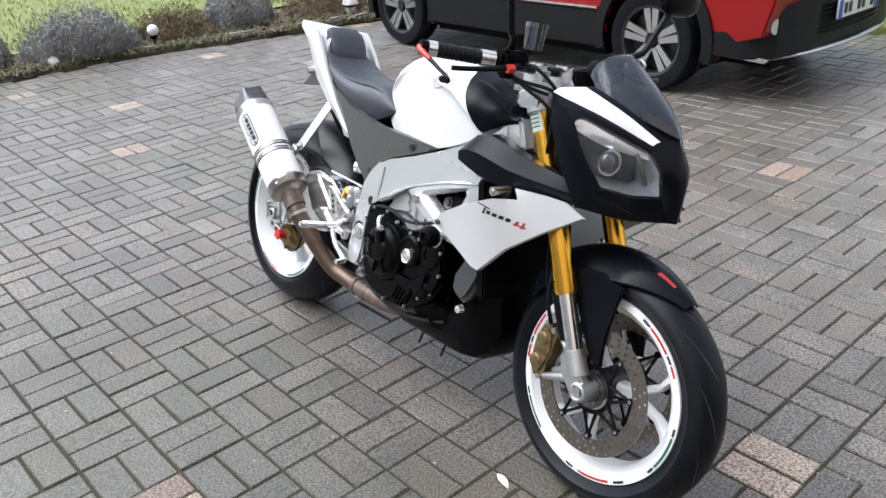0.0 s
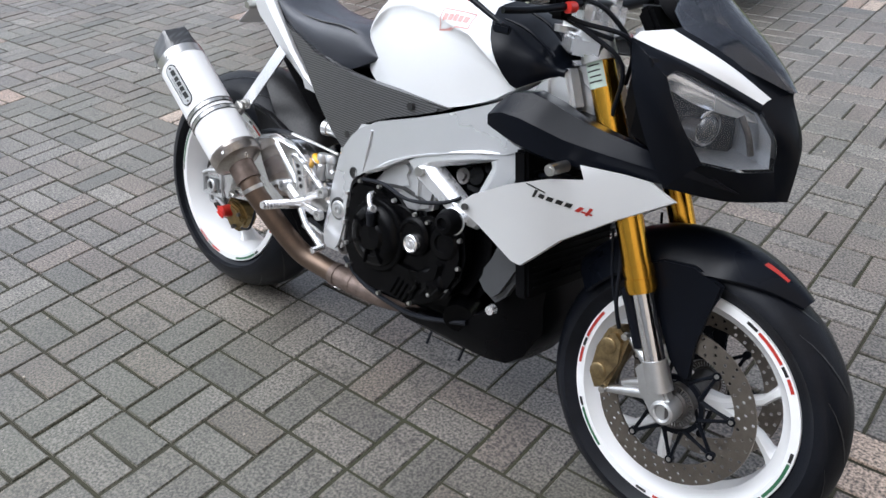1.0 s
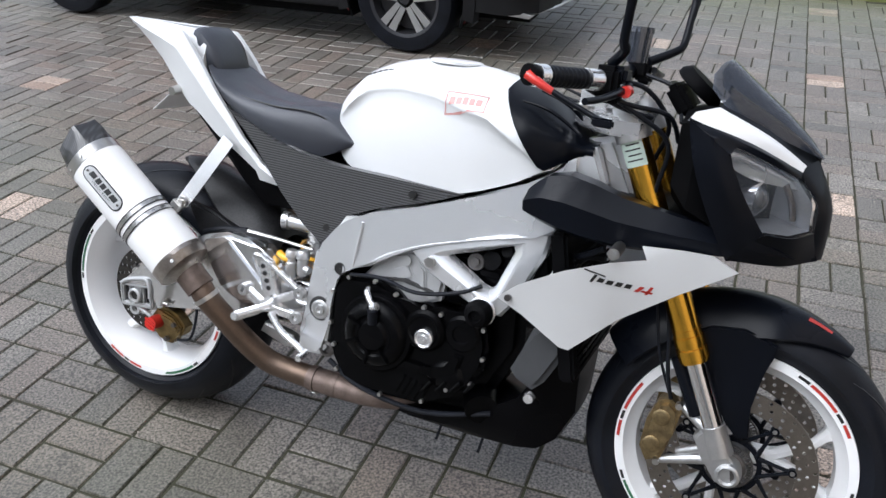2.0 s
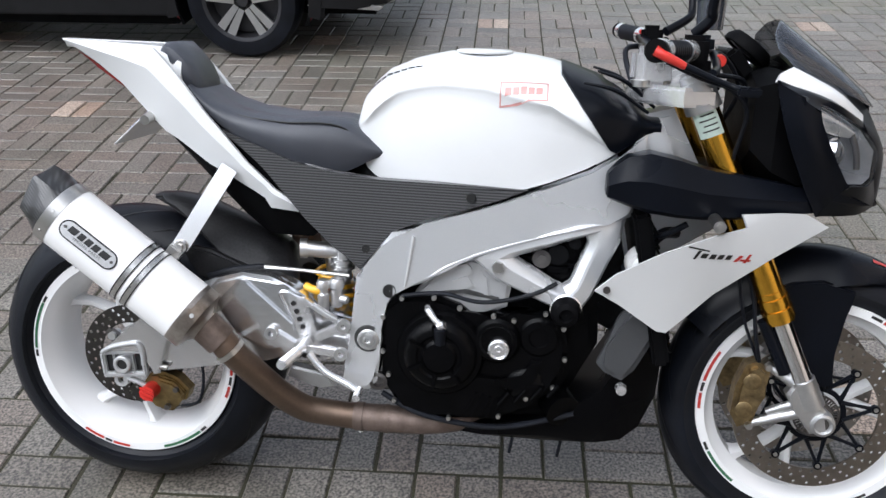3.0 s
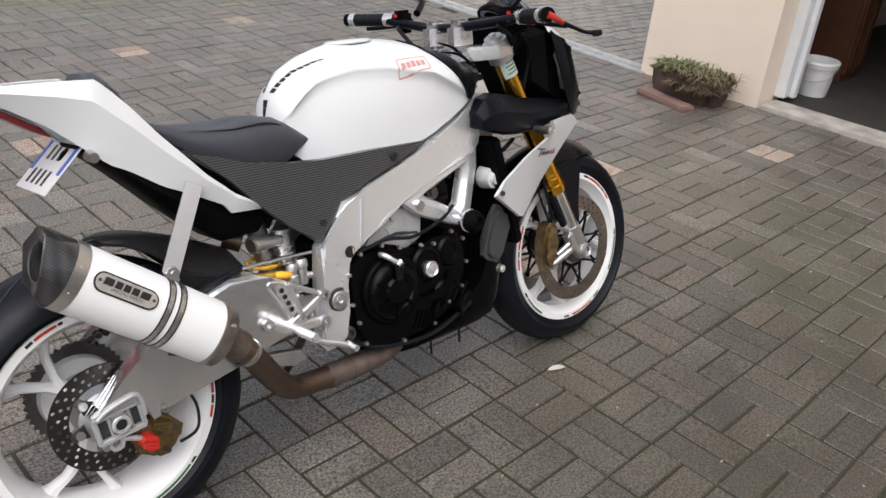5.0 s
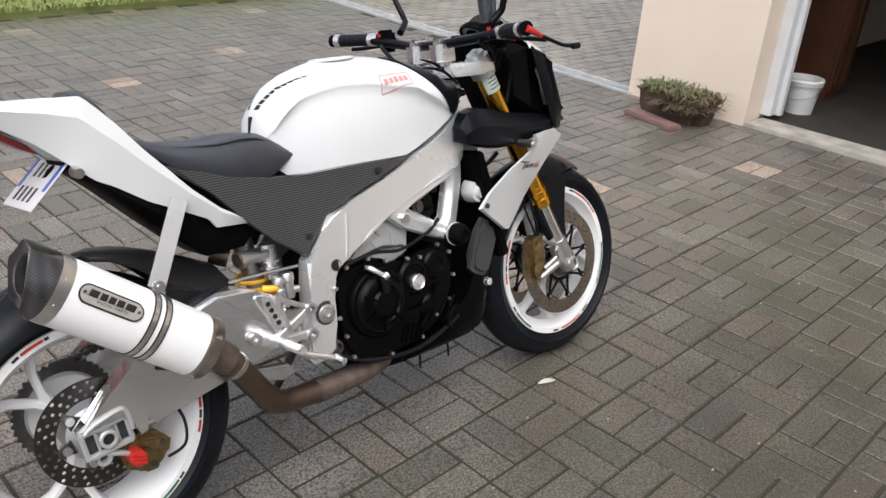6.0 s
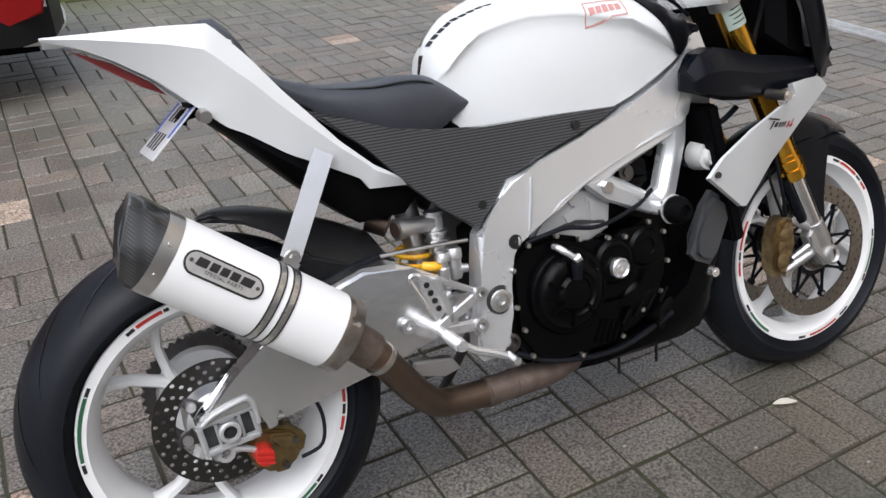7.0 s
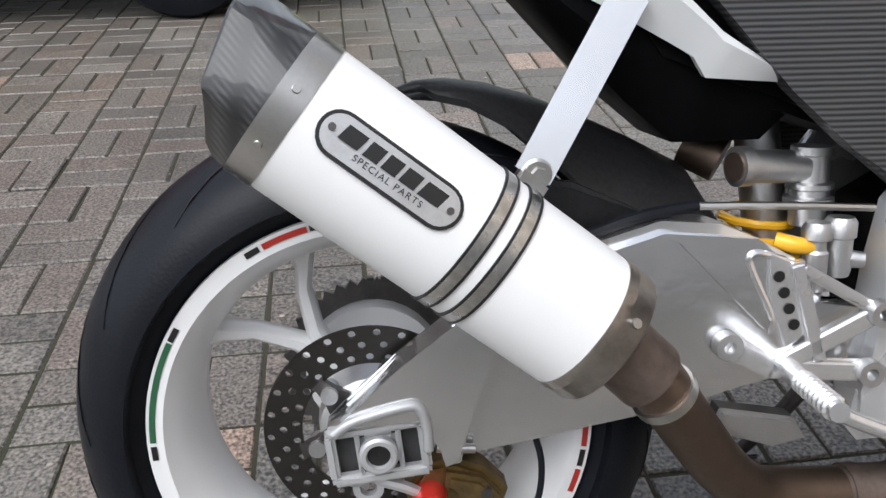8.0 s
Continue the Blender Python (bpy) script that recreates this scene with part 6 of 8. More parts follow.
prism(bm, arm, -0.120, -0.088, 0.006)
sw = part("swingarm", bm, "swing", bike, "polished aluminium swingarm")
bm = B()
prism(bm, [(-0.044, 0.342), (-0.022, 0.357), (0.026, 0.407), (0.080, 0.448), (0.128, 0.480), (0.152, 0.490), (0.138, 0.456), (0.116, 0.425), (0.098, 0.360), (0.086, 0.306), (0.071, 0.302), (0.058, 0.345), (0.040, 0.357), (-0.015, 0.350)], -0.138, -0.10, 0.0085)
part("arm_end", bm, "swing", sw)
bm = B()
prism(bm, [(0.205, 0.512), (0.217, 0.525), (0.275, 0.542), (0.331, 0.537), (0.367, 0.522), (0.405, 0.501), (0.424, 0.474), (0.428, 0.430), (0.400, 0.398), (0.320, 0.380), (0.262, 0.405), (0.228, 0.455)], -0.148, -0.11, 0.010)
part("arm_shoulder", bm, "swing", sw)
bm = B()
prism(bm, [(0.276, 0.530), (0.290, 0.528), (0.386, 0.444), (0.374, 0.430)], -0.154, -0.14, 0.005)
part("arm_rib", bm, "swing", sw)
bm = B()
tube(bm, [(0.398, -0.148, 0.500), (0.366, -0.1485, 0.510), (0.356, -0.149, 0.505), (0.362, -0.149, 0.488), (0.380, -0.1485, 0.452), (0.384, -0.148, 0.430)], 0.0034, 8, 4)
part("pocket_edge", bm, "swing", sw)
# dark plate laid on the arm as the slot's shade
bm = B()
prism(bm, stadium_xz(0.142, 0.424, 0.040, 0.020, -22), -0.1225, -0.117, 0.001)
part("arm_slot", bm, "recess", sw)
bm = B()
prism(bm, arm, 0.115, 0.145, 0.010)
box(bm, (0.43, 0, 0.43), (0.08, 0.22, 0.09), 0.02)
part("left_arm", bm, "swing", sw)
bm = B()
tube(bm, [(-0.036, -0.140, 0.346), (-0.016, -0.141, 0.359), (0.030, -0.141, 0.371), (0.046, -0.141, 0.369), (0.053, -0.141, 0.350), (0.054, -0.141, 0.325)], 0.0052, 10)
part("axle_loop", bm, "cast_frame", sw)
# axle block: an open frame with two windows and the bored nut between them
tilt = Matrix.Rotation(radians(-6), 4, "Y")
AX = Vector((0.006, -0.131, 0.322))


def block_bar(x_, z_, w_, h_):
    b_ = B()
    box(b_, AX + tilt @ Vector((x_, 0, z_)), (w_, 0.014, h_), 0.0035, tilt)
    return part("block_bar", b_, "cast_frame", sw)


for x_, z_, w_, h_ in ((0, 0.026, 0.098, 0.011), (0, -0.025, 0.098, 0.012), (-0.045, 0, 0.010, 0.050), (0.045, 0, 0.010, 0.050), (-0.019, 0, 0.005, 0.048), (0.021, 0, 0.005, 0.048)):
    block_bar(x_, z_, w_, h_)
# plate behind the windows, its shade put into the colour
bm = B()
box(bm, AX + Vector((0, 0.012, 0)), (0.090, 0.006, 0.048), 0.002, tilt)
part("slider_recess", bm, "recess", sw)
bm = B()
box(bm, AX + Vector((0.001, 0.004, 0)), (0.036, 0.012, 0.040), 0.005, tilt)
lathe(bm, [(0.0112, -0.128), (0.0190, -0.136), (0.0190, -0.143), (0.0165, -0.1455), (0.0125, -0.1455), (0.0112, -0.142)], (AX.x, 0, AX.z), 28)
part("axle_nut", bm, "cast_frame", sw)
# black disc in the nut, painted for the bore's shade
bm = B()
lathe(bm, [(0.0005, -0.1385), (0.0115, -0.1385), (0.0115, -0.1405), (0.0005, -0.1405)], (AX.x, 0, AX.z), 20)
part("axle_bore", bm, "black_decal", sw)
bm = B()
lathe(bm, [(0.0085, -0.128), (0.0155, -0.128), (0.0155, -0.118), (0.0085, -0.118)], (-0.006, 0, 0.280), 20)
tube(bm, [(0.006, -0.123, 0.285), (0.030, -0.122, 0.276), (0.052, -0.118, 0.262)], 0.006, 8)
part("caliper_hanger", bm, "cast_frame", sw)
bm = B()
cyl(bm, (0.055, -0.132, 0.335), (0.085, -0.134, 0.338), 0.006, 0.003, 10)
cyl(bm, (0.10, -0.13, 0.318), (0.062, -0.132, 0.322), 0.005, seg=10)
part("adjuster", bm, "steel", sw)
bm = B()
prism(bm, [(0.030, 0.262), (0.050, 0.292), (0.082, 0.296), (0.112, 0.284), (0.136, 0.258), (0.128, 0.236), (0.106, 0.228), (0.096, 0.206), (0.076, 0.206), (0.064, 0.222), (0.040, 0.228)], -0.112, -0.072, 0.006)
rc = part("rear_caliper", bm, "dirty_brass", bike, "dirty gold rear brake caliper")
bm = B()
prism(bm, [(0.072, 0.288), (0.108, 0.279), (0.128, 0.256), (0.118, 0.243), (0.092, 0.262), (0.070, 0.272)], -0.124, -0.105, 0.005)
part("caliper_bridge", bm, "dirty_brass", rc)
for p in ((0.112, 0.264), (0.090, 0.222)):
    bm = B()
    bolt(bm, (p[0], -0.116, p[1]), 0.007, 0.010)
    part("caliper_bolt", bm, "dark_steel", rc)
bm = B()
cyl(bm, (0.055, -0.104, 0.258), (0.055, -0.140, 0.258), 0.0185, 0.0165, 20)
for k in range(3):
    box(bm, (0.055, -0.142, 0.249 + 0.009 * k), (0.030, 0.006, 0.0042), 0.0012, Matrix.Rotation(radians(20), 4, "Y"))
part("caliper_cap", bm, "red", rc, "red anodised cap")
bm = B()
tube(bm, [(0.12, -0.115, 0.225), (0.16, -0.118, 0.24), (0.17, -0.11, 0.29), (0.155, -0.09, 0.34)], 0.0035, 8)
part("brake_hose", bm, "rubber", rc)
bm = B()
rows = []
for x, z, w, dz in ((0.034, 0.660, 0.010, 0.004), (0.055, 0.668, 0.036, 0.012), (0.085, 0.670, 0.056, 0.020), (0.125, 0.665, 0.074, 0.036), (0.17, 0.652, 0.088, 0.062), (0.22, 0.632, 0.096, 0.092), (0.28, 0.604, 0.098, 0.100), (0.335, 0.575, 0.098, 0.086), (0.36, 0.53, 0.098, 0.046)):
    sec = [Vector((x + 0.02 * abs(u_) ** 2, w * u_, z - dz * abs(u_) ** 2.2)) for u_ in np.linspace(-1, 1, 13)]
    rows.append(sec + [p + Vector((0.001, 0, -0.007)) for p in reversed(sec)])
loft(bm, rows)
hug = part("hugger", bm, "dark_carbon", bike, "black carbon rear hugger")
bm = B()
prism(bm, [(0.13, 0.585), (0.20, 0.575), (0.265, 0.545), (0.31, 0.533), (0.25, 0.520), (0.215, 0.505), (0.17, 0.52)], -0.112, -0.088, 0.006)
part("hugger_wing", bm, "dark_carbon", hug)
bm = B()
tube(bm, [(0.20, -0.125, 0.525), (0.25, -0.130, 0.543), (0.29, -0.124, 0.549), (0.315, -0.12, 0.551)], 0.006, 8)
part("brake_line_sleeve", bm, "rubber", sw)
bm = B()
tube(bm, [(0.305, -0.12, 0.551), (0.394, -0.120, 0.548), (0.49, -0.118, 0.542)], 0.004, 8)
part("brake_line", bm, "steel", sw)
# chain
bm = B()
for k in range(64):
    f = k / 32
    if f < 1:
        p = Vector((0.53 * f, 0.1015, 0.319 + 0.106 + 0.02 * f))
    else:
        p = Vector((0.53 * (2 - f), 0.1015, 0.319 - 0.106 + 0.09 * (2 - f)))
    box(bm, p, (0.014, 0.016, 0.012), 0.003)
tagged(part("chain", bm, "dark_steel", sw), kind="stuff")

# shock absorber
bm = B()
cyl(bm, (0.420, 0.0, 0.62), (0.455, 0.0, 0.40), 0.024, seg=18)
sh = part("shock_absorber", bm, "cast", bike, "rear shock absorber with yellow spring")
bm = B()
tube(bm, [(0.425 + 0.028 * (k / 60) + 0.036 * math.cos(k * 0.62), 0.036 * math.sin(k * 0.62), 0.522 - 0.115 * k / 60) for k in range(61)], 0.005, 8, 1)
part("spring", bm, "yellow", sh, "yellow coil spring")
bm = B()
cyl(bm, (0.384, -0.062, 0.577), (0.450, -0.052, 0.573), 0.0170, seg=20)
part("reservoir", bm, "cast", sh)
bm = B()
cyl(bm, (0.374, -0.064, 0.577), (0.388, -0.061, 0.577), 0.0205, seg=20)
part("reservoir_collar", bm, "cast", sh)
bm = B()
lathe_up(bm, (0.460, -0.050), [(0.0, 0.512), (0.018, 0.512), (0.018, 0.534), (0.025, 0.536), (0.025, 0.541), (0.0195, 0.543), (0.0195, 0.549), (0.024, 0.551), (0.024, 0.556), (0.0185, 0.558), (0.0185, 0.584), (0.021, 0.586), (0.021, 0.594), (0.0, 0.596)], 24)
part("shock_head", bm, "cast", sh)
bm = B()
cyl(bm, (0.3715, -0.065, 0.577), (0.376, -0.0638, 0.577), 0.015, seg=16)
part("reservoir_cap", bm, "pipe", sh)
bm = B()
cyl(bm, (0.352, 0.02, 0.592), (0.385, 0.0, 0.575), 0.026, seg=16)
part("damper_knob", bm, "pipe", sh)
bm = B()
lathe_up(bm, (0.436, -0.118), [(0.0, 0.462), (0.010, 0.462), (0.012, 0.468), (0.012, 0.500), (0.0095, 0.503), (0.0095, 0.512), (0.0145, 0.514), (0.0145, 0.524), (0.0115, 0.530), (0.0, 0.531)])
bc = part("brake_cylinder", bm, "cast", bike, "rear brake cylinder with a short feed pipe")
bm = B()
lathe_up(bm, (0.462, -0.112), [(0.0, 0.474), (0.011, 0.474), (0.013, 0.480), (0.013, 0.512), (0.0155, 0.514), (0.0155, 0.528), (0.012, 0.533), (0.0, 0.534)])
cyl(bm, (0.462, -0.112, 0.492), (0.485, -0.118, 0.490), 0.010, 0.008, 14)
part("feed_pipe", bm, "cast", bc)
bm = B()
tube(bm, [(0.398, -0.110, 0.512), (0.415, -0.118, 0.508), (0.430, -0.118, 0.506)], 0.0085, 10)
part("feed_hose", bm, "yellow", bc, "yellow hose")

# ---- rear sets ----
rs = None
for a, b, w in (((0.486, 0.448), (0.385, 0.396), 0.010), ((0.480, 0.388), (0.385, 0.396), 0.010), ((0.385, 0.396), (0.338, 0.423), 0.011), ((0.40, 0.50), (0.43, 0.40), 0.008), ((0.405, 0.495), (0.486, 0.448), 0.006)):
    bm = B()
    va, vb = Vector((a[0], 0, a[1])), Vector((b[0], 0, b[1]))
    d = (vb - va).normalized()
    n_ = Vector((-d.z, 0, d.x))
    prism(bm, [((va + n_ * w).x, (va + n_ * w).z), ((vb + n_ * w).x, (vb + n_ * w).z), ((vb - n_ * w).x, (vb - n_ * w).z), ((va - n_ * w).x, (va - n_ * w).z)], -0.156, -0.142, 0.003)
    if rs is None:
        rs = part("rear_set", bm, "alu", bike, "polished aluminium rear-set bracket")
    else:
        part("bracket_strut", bm, "alu", rs)
for p in ((0.486, 0.448), (0.480, 0.388), (0.338, 0.423)):
    bm = B()
    lathe(bm, [(0.006, -0.162), (0.013, -0.162), (0.014, -0.150), (0.006, -0.145)], (p[0], 0, p[1]), 18)
    part("bracket_boss", bm, "cast", rs)
bm = B()
prism(bm, [(0.372, 0.515), (0.41, 0.495), (0.418, 0.43), (0.395, 0.412), (0.375, 0.47)], -0.152, -0.143, 0.003)
part("heel_guard", bm, "alu", rs)
# holes are black discs on the guard, their shade painted
for k in range(4):
    bm = B()
    cyl(bm, (0.384 + 0.006 * k, -0.150, 0.488 - 0.016 * k), (0.384 + 0.006 * k, -0.1535, 0.488 - 0.016 * k), 0.0055, seg=12)
    part("guard_hole", bm, "black_decal", rs)
bm = B()
peg = [(0.0, 0.011)] + [q for k in range(8) for q in ((0.030 + 0.009 * k, 0.0092), (0.032 + 0.009 * k, 0.0116), (0.035 + 0.009 * k, 0.0116), (0.037 + 0.009 * k, 0.0092))] + [(0.107, 0.009)]
tube(bm, [(0.40 - 0.09 * q[0], -0.155 - q[0], 0.395 + 0.065 * q[0]) for q in peg], [q[1] for q in peg], 12, 1)
part("foot_peg", bm, "alu", rs, "knurled aluminium foot peg")
bm = B()
tube(bm, [(0.415, -0.158, 0.385), (0.45, -0.165, 0.352), (0.50, -0.172, 0.330), (0.525, -0.18, 0.318)], [0.009, 0.008, 0.008, 0.006], 10)
cyl(bm, (0.522, -0.172, 0.322), (0.522, -0.205, 0.318), 0.008, seg=12)
part("brake_pedal", bm, "alu", rs)
bm = B()
prism(bm, [(0.36, 0.33), (0.44, 0.315), (0.455, 0.29), (0.42, 0.282), (0.35, 0.305)], -0.10, -0.07, 0.005)
part("linkage", bm, "cast", bike)
# side stand on the left
bm = B()
tube(bm, [(0.60, 0.11, 0.30), (0.57, 0.19, 0.17), (0.55, 0.265, 0.075)], [0.013, 0.011, 0.010], 10)
sd = part("side_stand", bm, "dark_steel", bike, "steel side stand folded out")
bm = B()
box(bm, (0.55, 0.270, 0.074), (0.06, 0.035, 0.008), 0.003, Matrix.Rotation(radians(14.5), 4, "X"))
part("stand_foot", bm, "dark_steel", sd)

# ---- fork, front brake, mudguard ----
fd = (Vector((1.425, 0, 0.299)) - Vector((1.118, 0, 0.950))).normalized()


def fork_at(z, y, back=0.0):
    p = Vector((1.118, y, 0.950)) + fd * ((z - 0.950) / fd.z)
    return p + Vector((-back, 0, 0))


for s in (-1, 1):
    y = s * 0.104
    bm = B()
    tube(bm, [fork_at(0.935, y), fork_at(0.56, y)], [0.0265, 0.0265], 24, 1)
    fk = part("fork_leg", bm, "gold", bike, "gold anodised fork tube")
    bm = B()
    for z0, z1, r in ((0.562, 0.550, 0.0275), (0.550, 0.535, 0.0295), (0.535, 0.528, 0.0275), (0.528, 0.508, 0.0300), (0.508, 0.503, 0.0275)):
        cyl(bm, fork_at(z0, y), fork_at(z1, y), r, seg=24)
    part("fork_collar", bm, "gold", fk)
    bm = B()
    cyl(bm, fork_at(0.505, y), fork_at(0.37, y), 0.0205, seg=20)
    part("fork_slider", bm, "chrome", fk)
    bm = B()
    cyl(bm, fork_at(0.385, y), fork_at(0.33, y), 0.0235, 0.025, 20)
    lathe(bm, [(0.013, y - s * 0.022), (0.024, y - s * 0.022), (0.026, y), (0.023, y + s * 0.020), (0.018, y + s * 0.022), (0.015, y + s * 0.016), (0.013, y + s * 0.016)], FW, 26)
    for a, b, r0, r1 in (((1.372, 0.375), (1.318, 0.405), 0.012, 0.008), ((1.40, 0.318), (1.300, 0.278), 0.013, 0.009), ((1.372, 0.33), (1.33, 0.305), 0.010, 0.008)):
        tube(bm, [Vector((a[0], y, a[1])), Vector((b[0], y - s * 0.012, b[1]))], [r0, r1], 10, 1)
    prism(bm, [(1.372, 0.385), (1.40, 0.36), (1.435, 0.325), (1.445, 0.28), (1.41, 0.275), (1.375, 0.32), (1.355, 0.355)], y - 0.016, y + 0.016, 0.006)
    part("fork_foot", bm, "cast", fk, "cast aluminium fork foot")
    bm = B()
    lathe(bm, [(0.0005, y + s * 0.012), (0.0135, y + s * 0.012), (0.0135, y + s * 0.015), (0.0005, y + s * 0.015)], FW, 18)
    part("axle_end", bm, "dark_steel", fk)
    # caliper: body, bridge, pads' pins
    bm = B()
    prism(bm, [(1.300, 0.415), (1.325, 0.395), (1.318, 0.345), (1.302, 0.285), (1.275, 0.272), (1.258, 0.300), (1.262, 0.360), (1.278, 0.405)], s * 0.060, s * 0.112, 0.010)
    cal = part("front_caliper", bm, "brass", bike, "gold radial front brake caliper")
    for z, x in ((0.375, 1.290), (0.315, 1.280)):
        bm = B()
        lathe(bm, [(0.016, s * 0.110), (0.017, s * 0.114), (0.013, s * 0.116), (0.0005, s * 0.115)], (x, 0, z), 20)
        part("piston_cover", bm, "brass", cal)
    for p in ((1.318, 0.405), (1.296, 0.278)):
        bm = B()
        bolt(bm, (p[0], s * 0.100, p[1]), 0.008, 0.012, (0, s, 0))
        part("caliper_bolt", bm, "steel", cal)
    bm = B()
    tube(bm, [(1.300, s * 0.105, 0.415), (1.285, s * 0.112, 0.47), (1.270, s * 0.105, 0.56), (1.235, s * 0.09, 0.68)], 0.004, 8)
    part("brake_hose", bm, "rubber", cal)
    bm = B()
    tube(bm, [(1.298, s * 0.098, 0.415), (1.262, s * 0.10, 0.50), (1.240, s * 0.10, 0.60)], 0.003, 8)
    part("sensor_cable", bm, "rubber", cal)
    # guard cover behind the slider
    bm = B()
    cyl(bm, fork_at(0.50, y, 0.034), fork_at(0.395, y, 0.030), 0.012, seg=12)
    part("slider_guard", bm, "black", fk)
bm = B()
q = [fork_at(0.905, -0.104), fork_at(0.858, -0.104)]
lathe_pts = []
for z in (0.906, 0.852):
    lathe_pts.append([fork_at(z, -0.104) + 0.0269 * (math.cos(a) * Vector((1, 0, 0.45)).normalized() + math.sin(a) * Vector((0, 1, 0))) for a in np.linspace(-0.9, -2.75, 12)])
loft(bm, lathe_pts, False, False)
lab = part("fork_label", bm, "mint", bike, "mint green paper label on the fork")
for k in range(5):
    bm = B()
    z = 0.900 - 0.009 * k
    row = [[fork_at(zz, -0.104) + 0.0272 * (math.cos(a) * Vector((1, 0, 0.45)).normalized() + math.sin(a) * Vector((0, 1, 0))) for a in np.linspace(-1.15, -2.3 + 0.2 * (k % 2), 8)] for zz in (z, z - 0.0025)]
    loft(bm, row, False, False)
    part("label_bar", bm, "black_decal", lab)

# mudguard wrapped over the tyre
bm = B()
rows = []
for a in np.linspace(58, 146, 27):
    ar = radians(a)
    k = (a - 58) / 88
    w = 0.084 * min(1.0, 0.30 + 2.4 * k)
    r0 = 0.316 + 0.026 * math.sin(math.pi * min(1.0, k * 1.25) * 0.5)
    drop = 0.012 + 0.056 * min(1.0, 2.4 * k)
    sec = []
    for i in range(15):
        u = -1 + 2 * i / 14
        r_ = r0 - drop * abs(u) ** 2.3
        sec.append(Vector((FW.x + r_ * math.cos(ar), w * u, FW.z + r_ * math.sin(ar))))
    rows.append(sec + [Vector((p.x - 0.005 * math.cos(ar), p.y * 0.965, p.z - 0.005 * math.sin(ar))) for p in reversed(sec)])
loft(bm, rows)
mg = part("mudguard", bm, "black", bike, "satin black front mudguard with a red mark", 50)
for s in (-1, 1):
    bm = B()
    prism(bm, [(1.300, 0.545), (1.345, 0.572), (1.405, 0.580), (1.466, 0.562), (1.463, 0.535), (1.448, 0.495), (1.440, 0.43), (1.452, 0.365), (1.432, 0.360), (1.402, 0.388), (1.375, 0.44), (1.345, 0.500)], s * 0.074, s * 0.085, 0.004)
    part("mudguard_leg", bm, "black", mg)
bm = B()
for a0, a1, u0, u1 in ((62, 70, -0.29, -0.21),):
    pts = []
    for a, u in ((a0, u0), (a1, u0 - 0.1), (a1, u1 - 0.05), (a0, u1)):
        ar = radians(a)
        pts.append(bm.verts.new((FW.x + 0.345 * math.cos(ar), 0.08 * u, FW.z + 0.345 * math.sin(ar))))
    bm.faces.new(pts)
bmesh.ops.subdivide_edges(bm, edges=bm.edges[:], cuts=3, use_grid_fill=True)
on_shell(mg, bm, (0.05, 0, 0.1), (-0.6, 0, -0.75))
part("mudguard_mark", bm, "red_decal", mg)

# ---- top clamp, bars, controls ----
bm = B()
prism(bm, [(1.155, -0.135), (1.165, -0.10), (1.135, -0.055), (1.10, 0.0), (1.135, 0.055), (1.165, 0.10), (1.155, 0.135), (1.105, 0.140), (1.075, 0.115), (1.015, 0.05), (1.015, -0.05), (1.070, -0.118), (1.100, -0.143)], 0.900, 0.935, 0.006, axis="z")
tc = part("top_clamp", bm, "alu", bike, "polished aluminium top fork clamp")
for s in (-1, 1):
    bm = B()
    cyl(bm, fork_at(0.945, s * 0.104), fork_at(0.895, s * 0.104), 0.0325, 0.0335, seg=24)
    cyl(bm, fork_at(0.955, s * 0.104), fork_at(0.944, s * 0.104), 0.024, seg=24)
    cyl(bm, fork_at(0.962, s * 0.104), fork_at(0.954, s * 0.104), 0.010, seg=6)
    part("fork_cap", bm, "cast", tc)
    bm = B()
    box(bm, (1.054, s * 0.048, 0.964), (0.066, 0.052, 0.074), 0.014)
    part("bar_riser", bm, "alu", tc)
    for dx in (-0.016, 0.016):
        bm = B()
        cyl(bm, (1.055 + dx, s * 0.045, 0.998), (1.055 + dx, s * 0.045, 1.005), 0.006, seg=10)
        part("riser_bolt", bm, "dark_steel", tc)
bm = B()
cyl(bm, (1.075, 0, 0.925), (1.072, 0, 0.945), 0.022, seg=20)
cyl(bm, (1.03, -0.07, 0.93), (1.03, -0.07, 0.942), 0.018, seg=20)
part("stem_nut", bm, "steel", tc)
bm = B()
prism(bm, [(1.165, -0.13), (1.175, 0.0), (1.165, 0.13), (1.10, 0.135), (1.07, 0.0), (1.10, -0.135)], 0.0, 0.03, 0.005, axis="z")
lc = part("lower_clamp", bm, "cast", bike)
lc.matrix_local = pose(0.095, 0, 0.70)
BAR = [(1.025, 0.395, 1.026), (1.058, 0.265, 1.017), (1.062, 0.13, 0.995), (1.055, 0.05, 0.986), (1.055, -0.05, 0.986), (1.066, -0.13, 0.990), (1.074, -0.24, 0.999), (1.013, -0.390, 1.004)]
bm = B()
tube(bm, BAR[1:-1], 0.0125, 14)
hb = part("handlebar", bm, "black", bike, "black wide handlebar")


